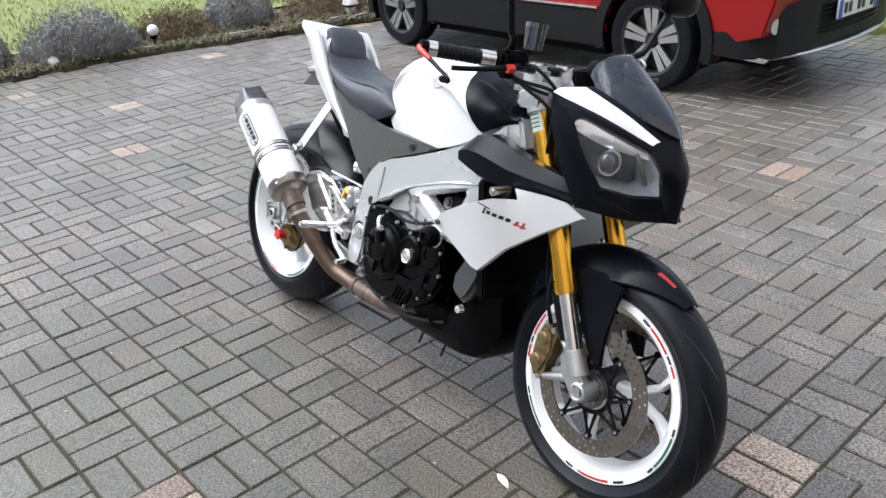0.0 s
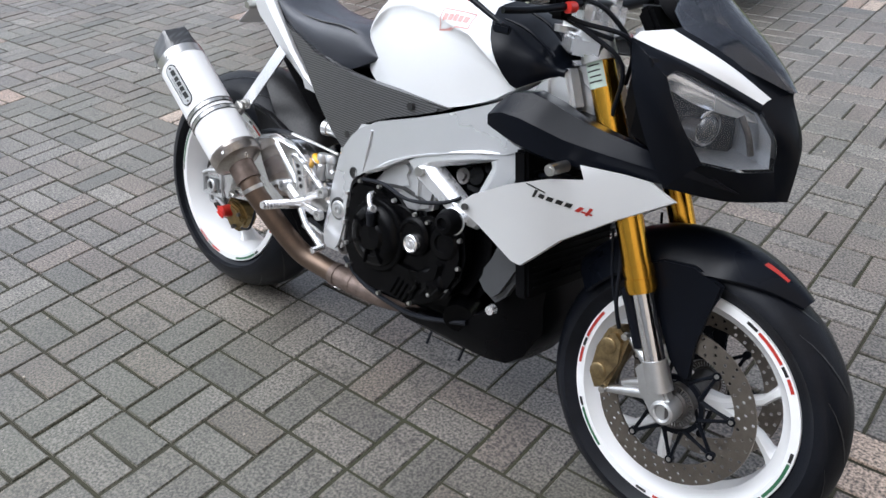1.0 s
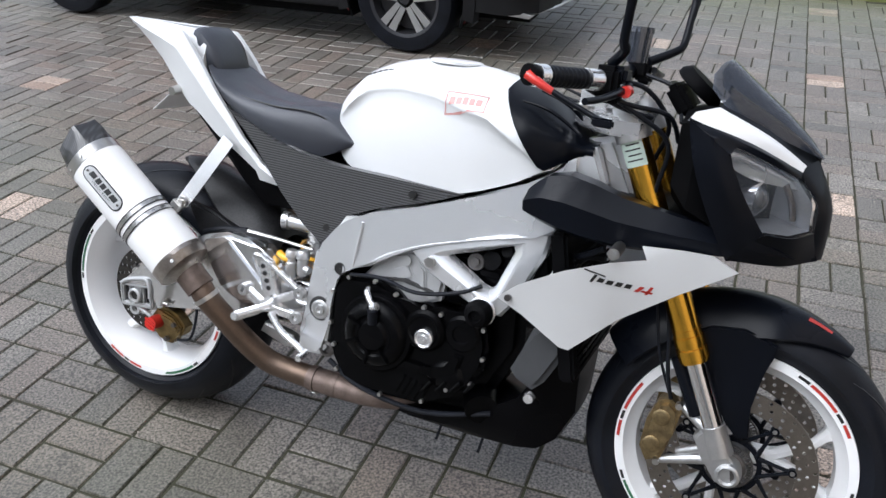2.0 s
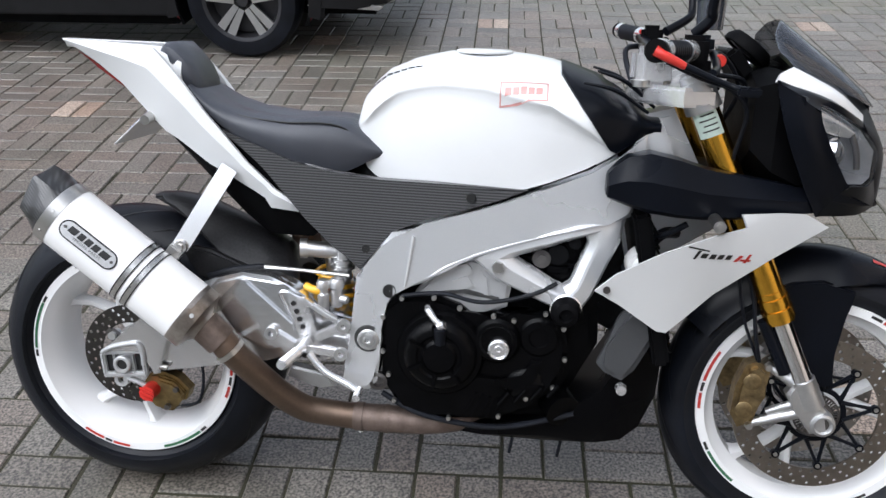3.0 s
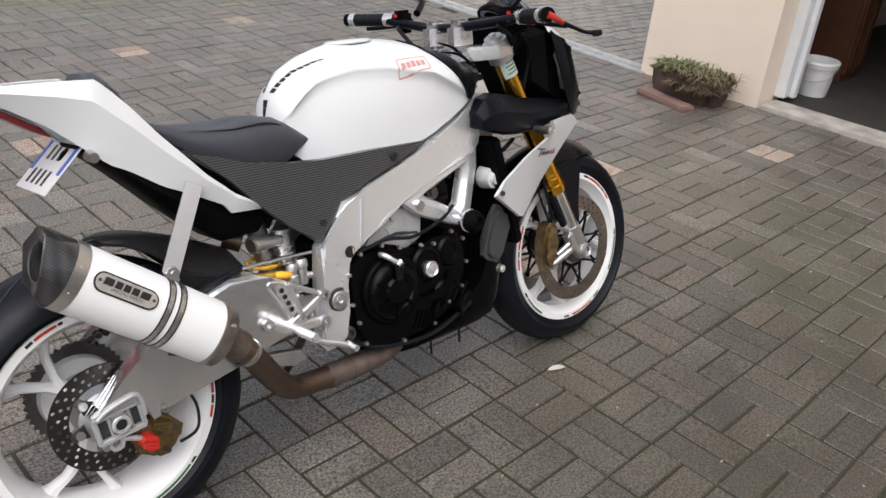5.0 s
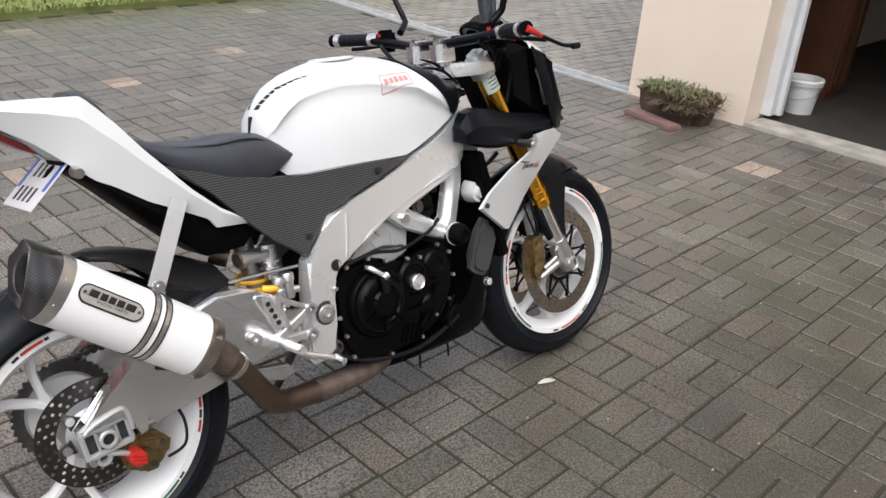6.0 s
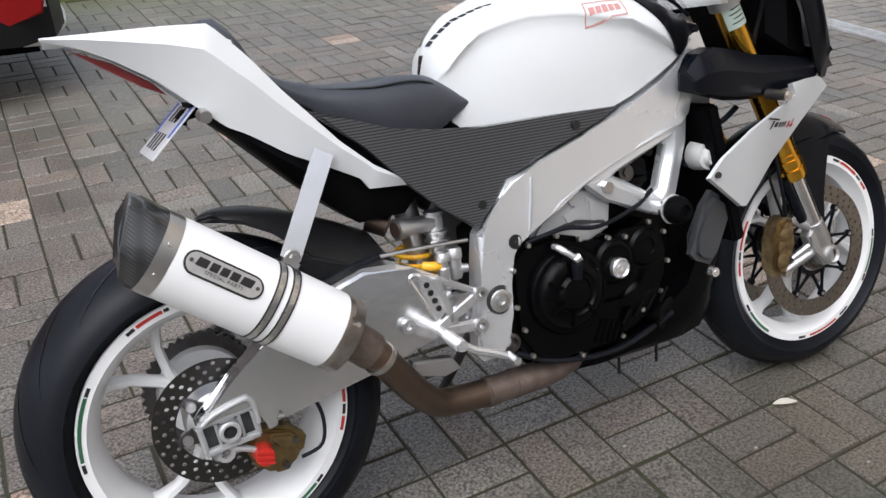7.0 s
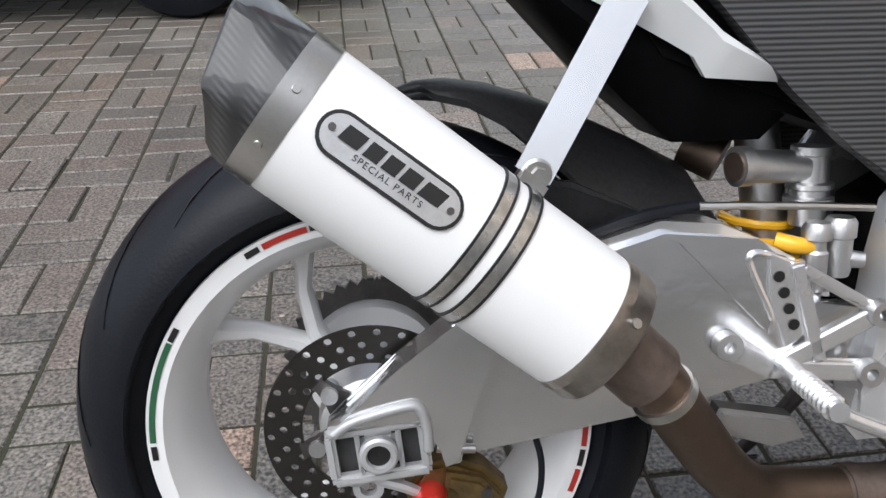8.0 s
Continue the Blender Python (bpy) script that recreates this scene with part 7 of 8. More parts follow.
def side_of(s, a, b, ends):
    """Grip, collars, switch block, levers and mirror of one side."""
    va, vb = Vector(a), Vector(b)
    d = (va - vb).normalized()
    bm = B()
    steps_ = [(0.0, 0.0165)] + [q for k in range(9) for q in ((0.006 + 0.011 * k, 0.0163), (0.008 + 0.011 * k, 0.0176), (0.012 + 0.011 * k, 0.0176), (0.014 + 0.011 * k, 0.0163))] + [(0.105, 0.0165)]
    tube(bm, [vb + d * q[0] for q in steps_], [q[1] for q in steps_], 18, 1)
    part("grip", bm, "rubber", hb, "black rubber grip")
    bm = B()
    cyl(bm, vb + d * 0.105, vb + d * 0.125, 0.0185, seg=18)
    part("grip_end", bm, "alu", hb)
    bm = B()
    cyl(bm, vb - d * 0.034, vb, 0.0185, seg=18)
    part("throttle_collar", bm, "alu", hb)
    bm = B()
    cyl(bm, vb + d * 0.125, vb + d * 0.142, 0.0165, 0.0175, 18)
    cyl(bm, vb + d * 0.141, vb + d * 0.1425, 0.008, seg=12)
    part("bar_end", bm, "plastic", hb)
    c = vb - d * 0.058
    bm = B()
    box(bm, c, (0.046, 0.046, 0.052), 0.009)
    box(bm, c + Vector((0.012, 0, -0.022)), (0.036, 0.030, 0.03), 0.007)
    sb = part("switch_block", bm, "plastic", hb)
    bm = B()
    box(bm, c + Vector((-0.022, 0, 0.012)), (0.008, 0.014, 0.010), 0.002)
    part("switch", bm, "red", sb)
    bm = B()
    box(bm, c + Vector((-0.022, 0, -0.008)), (0.008, 0.016, 0.008), 0.002)
    part("button", bm, "bucket", sb)
    return va, vb, d


va, vb, d = side_of(-1, (1.013, -0.390, 1.004), (1.072, -0.262, 1.001), True)
bm = B()
tube(bm, [vb - d * 0.075 + Vector((0.03, 0, -0.005)), vb - d * 0.02 + Vector((0.048, 0, -0.015)), vb + d * 0.06 + Vector((0.070, 0, -0.025)), vb + d * 0.115 + Vector((0.078, 0, -0.030))], [0.008, 0.007, 0.006, 0.006], 10)
bl = part("brake_lever", bm, "black", hb, "black brake lever with red adjuster")
bm = B()
cyl(bm, vb - d * 0.05 + Vector((0.045, 0, -0.012)), vb - d * 0.03 + Vector((0.052, 0, -0.014)), 0.010, seg=14)
part("adjuster", bm, "red", bl)
bm = B()
tube(bm, [va + d * 0.002, va + d * 0.006 + Vector((0.018, 0, -0.008)), va + Vector((0.044, -0.004, -0.021))], [0.0085, 0.0075, 0.0055], 10)
lg = part("lever_guard", bm, "red", hb, "red lever guard with a black tip")
bm = B()
tube(bm, [va + Vector((0.042, -0.004, -0.020)), va + Vector((0.085, -0.007, -0.037)), va + Vector((0.115, -0.010, -0.048)), (1.146, -0.420, 0.953)], [0.0055, 0.0045, 0.0045, 0.006], 10)
box(bm, (1.146, -0.420, 0.951), (0.034, 0.008, 0.014), 0.003)
part("guard_tip", bm, "black", lg)
bm = B()
box(bm, (1.105, -0.185, 1.012), (0.05, 0.055, 0.030), 0.007)
mc = part("master_cylinder", bm, "black", hb)
bm = B()
cyl(bm, (1.128, -0.155, 1.035), (1.128, -0.155, 1.085), 0.022, 0.025, 18)
cyl(bm, (1.128, -0.155, 1.085), (1.128, -0.155, 1.095), 0.027, 0.026, 18)
part("fluid_reservoir", bm, "smoke", mc, "smoked brake fluid reservoir with black cap")
vb2, d2 = side_of(1, (1.025, 0.395, 1.026), (1.060, 0.268, 1.018), True)[1:]
bm = B()
tube(bm, [vb2 - d2 * 0.06 + Vector((0.03, 0, -0.005)), vb2 + Vector((0.05, 0, -0.018)), vb2 + d2 * 0.09 + Vector((0.068, 0, -0.028)), vb2 + d2 * 0.135 + Vector((0.062, 0, -0.030))], [0.008, 0.007, 0.006, 0.006], 10)
part("clutch_lever", bm, "black", hb, "black clutch lever")
bm = B()
tube(bm, [vb2 - d2 * 0.05 + Vector((0, 0, -0.02)), (1.02, 0.16, 0.99), (1.03, 0.10, 0.93), (1.06, 0.06, 0.86)], 0.006, 8)
part("clutch_cable", bm, "rubber", hb)
for s, base, mid, head in ((-1, (1.098, -0.195, 1.028), (1.118, -0.222, 1.07), (1.128, -0.255, 1.165)), (1, (1.100, 0.175, 1.028), (1.157, 0.222, 1.070), (1.160, 0.285, 1.172))):
    bm = B()
    tube(bm, [base, Vector(base).lerp(Vector(mid), 0.6) + Vector((0.01, 0, 0)), mid, Vector(mid).lerp(Vector(head), 0.5), head], [0.010, 0.009, 0.0085, 0.008, 0.010], 12)
    mr = part("mirror", bm, "black", hb, "black stalk mirror")
    hv = Vector(head)
    bm = B()
    rows = []
    for dx, k in ((0.030, 0.25), (0.024, 0.7), (0.010, 0.95), (-0.006, 1.0), (-0.010, 0.96)):
        rows.append([hv + Vector((dx, s * 0.035 + 0.078 * k * math.copysign(abs(math.cos(a)) ** 0.8, math.cos(a)), 0.035 + 0.042 * k * math.copysign(abs(math.sin(a)) ** 0.8, math.sin(a)))) for a in np.linspace(0, 2 * math.pi, 24, endpoint=False)])
    loft(bm, rows)
    part("mirror_shell", bm, "black", mr)
    bm = B()
    bm.faces.new([bm.verts.new(hv + Vector((-0.0108, s * 0.035 + 0.071 * math.copysign(abs(math.cos(a)) ** 0.8, math.cos(a)), 0.035 + 0.036 * math.copysign(abs(math.sin(a)) ** 0.8, math.sin(a))))) for a in np.linspace(0, 2 * math.pi, 24, endpoint=False)])
    part("mirror_glass", bm, "mirror", mr)
bm = B()
box(bm, (1.205, 0, 0.975), (0.03, 0.14, 0.062), 0.008, Matrix.Rotation(radians(-38), 4, "Y"))
ins = part("instrument", bm, "plastic", bike, "black instrument cluster")
bm = B()
box(bm, (1.194, -0.015, 0.987), (0.004, 0.088, 0.045), 0.003, Matrix.Rotation(radians(-38), 4, "Y"))
part("display", bm, "stone_grey", ins)
dial_turn = pose(1.232, 0.0, 1.002, 0, -52, 0)
bm = B()
rings = [[dial_turn @ Vector((x_, r_ * math.cos(k), r_ * math.sin(k))) for k in np.linspace(0, 2 * math.pi, 32, endpoint=False)] for x_, r_ in ((0.014, 0.040), (0.0, 0.050), (-0.010, 0.050), (-0.012, 0.046), (-0.006, 0.044))]
loft(bm, rings)
dial = part("rev_counter", bm, "plastic", ins, "round rev counter with a pale scale")
bm = B()
loft(bm, [[dial_turn @ Vector((-0.0068, r_ * math.cos(k), r_ * math.sin(k))) for k in np.linspace(-0.6, 3.4, 24)] for r_ in (0.030, 0.042)], False, False)
part("dial_scale", bm, "plate", dial)
for pts in ([(1.11, -0.17, 1.0), (1.16, -0.15, 0.99), (1.20, -0.10, 0.93), (1.18, -0.06, 0.86)], [(1.06, -0.22, 0.995), (1.13, -0.19, 0.965), (1.20, -0.13, 0.95), (1.22, -0.08, 0.90)], [(1.07, -0.20, 0.99), (1.15, -0.18, 0.95), (1.21, -0.14, 0.90), (1.20, -0.12, 0.80), (1.22, -0.11, 0.72)], [(1.10, 0.17, 1.0), (1.17, 0.14, 0.98), (1.20, 0.08, 0.92)], [(1.05, -0.19, 0.985), (1.12, -0.165, 0.955), (1.17, -0.12, 0.94)]):
    bm = B()
    tube(bm, pts, 0.0045, 8)
    part("cable", bm, "rubber", hb)

# ---- head fairing, lamps, screen ----
FV = {
    "a": (1.247, -0.180, 0.966), "a2": (1.243, -0.188, 0.955), "b": (1.283, -0.128, 0.977), "c": (1.443, -0.038, 0.890), "c2": (1.438, -0.056, 0.880),
    "ab": (1.375, -0.088, 0.936), "a2c2": (1.345, -0.138, 0.926),
    "hTL": (1.318, -0.187, 0.906), "hT": (1.328, -0.168, 0.917), "hTm": (1.386, -0.119, 0.893), "hR": (1.441, -0.062, 0.866), "hRm": (1.475, -0.052, 0.826), "hBR": (1.480, -0.038, 0.772),
    "hBm": (1.445, -0.100, 0.768), "hBL": (1.397, -0.147, 0.775), "hLm": (1.352, -0.174, 0.842),
    "d": (1.262, -0.192, 0.885), "e": (1.300, -0.180, 0.800), "f": (1.345, -0.158, 0.720), "fm": (1.435, -0.100, 0.714), "nb": (1.494, -0.026, 0.721),
    "n0": (1.462, 0, 0.901), "n1": (1.500, 0, 0.828), "n2": (1.506, 0, 0.775), "n3": (1.505, 0, 0.720), "s0": (1.290, 0, 0.996), "s1": (1.385, 0, 0.958), "a2h": (1.282, -0.192, 0.932),
    "tL": (1.313, -0.182, 0.901), "tT": (1.322, -0.163, 0.911), "tM": (1.379, -0.113, 0.887), "tR": (1.432, -0.058, 0.860), "rL": (1.316, -0.178, 0.889), "rM": (1.362, -0.124, 0.862), "rR": (1.438, -0.056, 0.848),
}


def coons(top, low, left, right, n=8, m=8, out=(0, 0, 0), side=1):
    """A smooth patch between four edges, each a list of names in FV; out: its bulge."""
    def edge(keys, count):
        pts = spline([(FV[k][0], FV[k][1] * side, FV[k][2]) for k in keys], 12)
        far = [0.0]
        for p, q in zip(pts, pts[1:]):
            far.append(far[-1] + (q - p).length)
        got = []
        for i in range(count + 1):
            w_ = far[-1] * i / count
            got.append(Vector([float(np.interp(w_, far, [p[k] for p in pts])) for k in range(3)]))
        return got
    T, L_, A_, R_ = edge(top, n), edge(low, n), edge(left, m), edge(right, m)
    rows = []
    for j in range(m + 1):
        v_, row = j / m, []
        for i in range(n + 1):
            u_ = i / n
            flat_ = (1 - u_) * (1 - v_) * T[0] + u_ * (1 - v_) * T[-1] + (1 - u_) * v_ * L_[0] + u_ * v_ * L_[-1]
            p = (1 - v_) * T[i] + v_ * L_[i] + (1 - u_) * A_[j] + u_ * R_[j] - flat_
            row.append(p + Vector((out[0], out[1] * side, out[2])) * math.sin(math.pi * u_) * math.sin(math.pi * v_))
        rows.append(row)
    return rows


def skin(patches, sides, mat, name, parent, label="", thick=0.004, angle=34):
    """Patches of the fairing as one panel with thickness."""
    bm = B()
    for s_ in sides:
        for q in patches:
            loft(bm, coons(*q, side=s_), False, False)
    bmesh.ops.remove_doubles(bm, verts=bm.verts[:], dist=0.0006)
    bmesh.ops.recalc_face_normals(bm, faces=bm.faces[:])
    if thick:
        bmesh.ops.solidify(bm, geom=bm.faces[:], thickness=thick)
    return part(name, bm, mat, parent, label, angle)


hf = skin([
    (("a2", "a2c2", "c2"), ("hTL", "hT", "hTm", "hR"), ("a2", "a2h", "hTL"), ("c2", "hR"), 8, 4, (0.003, -0.003, 0.002)),
    (("a2", "a2h", "hTL"), ("f", "hBL"), ("a2", "d", "e", "f"), ("hTL", "hLm", "hBL"), 6, 8, (0.002, -0.006, 0)),
    (("hBL", "hBm", "hBR"), ("f", "fm", "nb"), ("hBL", "f"), ("hBR", "nb"), 8, 4, (0.002, -0.002, 0)),
    (("hR", "c2", "c", "n0"), ("nb", "n3"), ("hR", "hRm", "hBR", "nb"), ("n0", "n1", "n2", "n3"), 6, 10, (0.006, -0.002, 0)),
    (("b", "s0"), ("c", "n0"), ("b", "ab", "c"), ("s0", "s1", "n0"), 5, 8, (0.0, 0.0, 0.004)),
], (1, -1), "black", "head_fairing", bike, "black angular head fairing with a white stripe")
for s_ in (1, -1):
    skin([(("b", "ab", "c"), ("a2", "a2c2", "c2"), ("b", "a", "a2"), ("c", "c2"), 10, 4, (0.002, -0.003, 0.003))], (s_,), "white", "fairing_stripe", hf, "white stripe", 0.006)
    hl = skin([(("hTL", "hT", "hTm", "hR"), ("hBL", "hBm", "hBR"), ("hTL", "hLm", "hBL"), ("hR", "hRm", "hBR"), 10, 10, (0.010, -0.009, 0.002))], (s_,), "lens", "headlight_lens", hf, "clear plastic headlight lens", 0, 60)
    hl.visible_shadow = False
    q = [Vector((FV[k][0], FV[k][1] * s_, FV[k][2])) for k in ("hTL", "hT", "hTm", "hR", "hRm", "hBR", "hBm", "hBL", "hLm")]
    cen = sum(q, Vector()) / len(q)
    deep = Vector((-0.085, 0.035 * s_, 0.0))
    bm = B()
    loft(bm, [[p.lerp(cen, 0.04) + Vector((-0.006, 0.003 * s_, 0)) for p in q], [p.lerp(cen, 0.14) + deep * 0.35 for p in q], [p.lerp(cen, 0.36) + deep * 0.7 for p in q]], False)
    bm.faces.new([bm.verts.new(p.lerp(cen, 0.36) + deep * 0.7) for p in q])
    part("lamp_bowl", bm, "lamp_bowl", hf)
    skin([(("tL", "tT", "tM", "tR"), ("rL", "rM", "rR"), ("tL", "rL"), ("tR", "rR"), 10, 5, (0.004, -0.004, 0.002))], (s_,), "reflector", "lamp_reflector", hf, "bright upper reflector of the headlight", 0.002, 60)
    aim = Vector((1.0, -0.30 * s_, -0.05)).normalized()
    c0 = cen + Vector((-0.030, 0.006 * s_, -0.012))
    bm = B()
    cyl(bm, c0 - aim * 0.03, c0 + aim * 0.006, 0.0285, 0.0305, 26)
    part("projector_ring", bm, "chrome", hf)
    bm = B()
    ball(bm, c0 + aim * 0.001, 0.0265, 3, (0.75, 1, 1))
    part("projector_lens", bm, "lens_dark", hf)
    bm = B()
    up_ = Vector((FV["hR"][0], FV["hR"][1] * s_, FV["hR"][2])).lerp(cen, 0.35) + deep * 0.15
    dn_ = Vector((FV["hBR"][0], FV["hBR"][1] * s_, FV["hBR"][2])).lerp(cen, 0.3) + deep * 0.2
    tube(bm, [up_, up_.lerp(dn_, 0.5) + Vector((0.004, 0, 0)), dn_], 0.006, 8)
    part("lamp_divider", bm, "dark_steel", hf)
bm = B()
rows = []
for x, w, z0, z1 in ((1.225, 0.13, 0.80, 0.960), (1.26, 0.155, 0.765, 0.972), (1.31, 0.145, 0.742, 0.960), (1.36, 0.11, 0.745, 0.93), (1.40, 0.06, 0.75, 0.90)):
    rows.append([Vector((x, -w, z0 + 0.03)), Vector((x, -w, z1 - 0.02)), Vector((x, -w * 0.6, z1)), Vector((x, w * 0.6, z1)), Vector((x, w, z1 - 0.02)), Vector((x, w, z0 + 0.03)), Vector((x, w * 0.6, z0)), Vector((x, -w * 0.6, z0))])
loft(bm, rows)
part("lamp_housing", bm, "plastic", hf)
bm = B()
rows = []
for x, z, w, dx, dz in ((1.470, 0.905, 0.010, 0.003, 0.003), (1.444, 0.934, 0.046, 0.018, 0.014), (1.400, 0.972, 0.084, 0.042, 0.028), (1.350, 1.008, 0.104, 0.056, 0.034), (1.312, 1.036, 0.096, 0.050, 0.032), (1.292, 1.051, 0.074, 0.034, 0.022), (1.281, 1.058, 0.046, 0.012, 0.008)):
    rows.append([Vector((x - dx * abs(u) ** 2.2, w * u, z - dz * abs(u) ** 2.2)) for u in np.linspace(-1, 1, 17)])
loft(bm, rows, False, False)
bmesh.ops.solidify(bm, geom=bm.faces[:], thickness=0.003)
part("windscreen", bm, "smoke", hf, "dark smoked windscreen", 60)
bm = B()
prism(bm, [(1.450, -0.014), (1.464, 0.0), (1.450, 0.014)], 0.886, 0.900, axis="z")
part("nose_mark", bm, "red_decal", hf)

# intake arms between frame and fairing
for s in (-1, 1):
    bm = B()
    rows = []
    for x, z0, z1, yo, yi in ((0.974, 0.746, 0.776, 0.192, 0.150), (0.977, 0.740, 0.783, 0.197, 0.142), (0.992, 0.734, 0.799, 0.199, 0.136), (1.010, 0.728, 0.813, 0.200, 0.128), (1.050, 0.716, 0.822, 0.200, 0.122), (1.10, 0.709, 0.812, 0.196, 0.122), (1.150, 0.706, 0.797, 0.190, 0.126), (1.215, 0.709, 0.786, 0.182, 0.13), (1.28, 0.715, 0.776, 0.174, 0.13), (1.345, 0.722, 0.764, 0.158, 0.11)):
        h_ = z1 - z0
        rows.append([Vector((x, s * yi, z0 + 0.1 * h_)), Vector((x, s * (yo - 0.016), z0)), Vector((x, s * (yo - 0.004), z0 + 0.08 * h_)), Vector((x, s * yo, z0 + 0.55 * h_)), Vector((x, s * (yo - 0.006), z0 + 0.64 * h_)), Vector((x, s * (yo - 0.30 * (yo - yi) - 0.010), z1 - 0.02 * h_)), Vector((x, s * (yi + 0.004), z1))])
    loft(bm, rows)
    part("intake_arm", bm, "black", bike, "satin black air intake arm beside the fork", 16)
bm = B()
prism(bm, [(1.10, 0.74), (1.20, 0.72), (1.34, 0.724), (1.37, 0.735), (1.37, 0.748), (1.34, 0.76), (1.2, 0.78), (1.10, 0.79)], -0.105, 0.105, 0.008)
part("fairing_floor", bm, "plastic", bike)
bm = B()
prism(bm, [(1.02, 0.87), (1.10, 0.89), (1.17, 0.76), (1.14, 0.68), (1.06, 0.70)], -0.055, 0.055, 0.012)
part("steering_head", bm, "frame", bike, "brushed aluminium steering head")
for s in (-1, 1):
    bm = B()
    prism(bm, [(1.03, 0.862), (1.075, 0.868), (1.105, 0.80), (1.075, 0.755), (1.03, 0.78)], s * 0.055, s * 0.100, 0.008)
    part("head_gusset", bm, "frame", bike)

# ---- red car parked beside the bed ----
car = tagged(new("car"), "red compact crossover car with black cladding, parked", "car")
car.matrix_world = pose(-1.94, 3.99, 0, 0, 0, -0.4)


def arch(cx, r, n=14):
    return [(cx + r * math.cos(radians(a)), 0.33 + r * math.sin(radians(a))) for a in np.linspace(200, -20, n)]


bm = B()
low = [(-2.02, 0.42), (-1.70, 0.36)] + arch(-1.27, 0.385) + [(-0.8, 0.30), (0.8, 0.30)] + arch(1.27, 0.385) + [(1.72, 0.34), (2.02, 0.42), (2.08, 0.62), (2.04, 0.78), (1.9, 0.86), (1.0, 0.94), (-1.95, 0.96), (-2.05, 0.75)]
prism(bm, low, -0.845, 0.845, 0.05)
part("body", bm, "car_red", car)
bm = B()
rings = []
for x, w, z0, z1, wt in ((-1.98, 0.78, 0.9, 1.0, 0.70), (-1.80, 0.83, 0.92, 1.36, 0.58), (-1.3, 0.84, 0.93, 1.52, 0.60), (-0.4, 0.84, 0.93, 1.55, 0.62), (0.35, 0.84, 0.92, 1.50, 0.60), (0.95, 0.83, 0.92, 1.12, 0.66), (1.1, 0.80, 0.9, 1.03, 0.74), (1.7, 0.74, 0.84, 0.95, 0.68), (2.0, 0.66, 0.74, 0.80, 0.6)):
    rings.append([Vector((x, w, z0)), Vector((x, w * 0.98, z0 + (z1 - z0) * 0.3)), Vector((x, wt, z1 - 0.04)), Vector((x, wt * 0.6, z1)), Vector((x, -wt * 0.6, z1)), Vector((x, -wt, z1 - 0.04)), Vector((x, -w * 0.98, z0 + (z1 - z0) * 0.3)), Vector((x, -w, z0))])
loft(bm, rings)
part("upper_body", bm, "car_red", car)
for s in (-1, 1):
    for poly in ([(-1.25, 1.04), (-0.32, 1.04), (-0.32, 1.43), (-1.15, 1.42)], [(-0.24, 1.04), (0.72, 1.03), (0.30, 1.41), (-0.24, 1.43)]):
        bm = B()
        prism(bm, poly, s * 0.70, s * 0.838)
        part("side_window", bm, "car_glass", car)
for s in (-1, 1):
    bm = B()
    prism(bm, [(-0.85, 0.235), (0.85, 0.235), (0.87, 0.44), (0.84, 0.475), (-0.84, 0.475), (-0.88, 0.44)], s * 0.80, s * 0.865, 0.012)
    part("sill_cladding", bm, "cladding", car)
bm = B()
prism(bm, [(-0.84, 0.485), (0.84, 0.485), (0.84, 0.50), (-0.84, 0.50)], -0.868, -0.80, 0.004)
part("sill_trim", bm, "chrome", car)
for s in (-1, 1):
    for cx in (-1.27, 1.27):
        bm = B()
        lathe(bm, [(0.375, s * 0.80), (0.375, s * 0.868), (0.445, s * 0.864), (0.455, s * 0.80)], (cx, 0, 0.33), 30, True, -14, 194)
        part("arch_cladding", bm, "cladding", car)
        bm = B()
        lathe(bm, [(0.372, s * 0.50), (0.372, s * 0.850), (0.388, s * 0.850), (0.388, s * 0.50)], (cx, 0, 0.33), 24, True, -22, 202)
        part("wheel_liner", bm, "plastic", car)
bm = B()
prism(bm, [(-0.86, 0.17), (0.86, 0.17), (0.86, 0.6), (-0.86, 0.6)], -0.78, 0.78)
prism(bm, [(-1.95, 0.22), (1.98, 0.20), (1.98, 0.6), (-1.95, 0.6)], -0.64, 0.64)
part("underbody", bm, "plastic", car)
bm = B()
rings = [[Vector((x, w, z)) for w, z in ((-wd, zl), (-wd * 0.98, zh), (wd * 0.98, zh), (wd, zl))] for x, wd, zl, zh in ((1.66, 0.86, 0.29, 0.44), (1.9, 0.85, 0.28, 0.54), (2.06, 0.74, 0.285, 0.58), (2.13, 0.5, 0.29, 0.60), (2.13, 0.3, 0.29, 0.60))]
loft(bm, rings)
part("front_bumper", bm, "cladding", car)
bm = B()
prism(bm, [(1.62, 0.285), (2.02, 0.26), (2.05, 0.285), (1.65, 0.312)], -0.80, -0.74, 0.004)
tube(bm, [(1.98, -0.79, 0.28), (2.12, -0.5, 0.285), (2.16, 0, 0.285), (2.12, 0.5, 0.285), (1.98, 0.79, 0.28)], 0.014, 8)
part("skid_trim", bm, "alloy", car)
bm = B()
for z in np.linspace(0.38, 0.55, 7):
    tube(bm, [(2.06, -0.60, z), (2.15, -0.3, z), (2.165, 0, z), (2.15, 0.3, z), (2.06, 0.60, z)], 0.008, 6)
part("lower_grille", bm, "gloss", car)
bm = B()
cyl(bm, (1.93, -0.74, 0.47), (2.05, -0.755, 0.47), 0.045, seg=18)
part("fog_lamp", bm, "chrome", car)
bm = B()
cyl(bm, (1.93, 0.74, 0.47), (2.05, 0.755, 0.47), 0.045, seg=18)
part("fog_lamp", bm, "chrome", car)
bm = B()
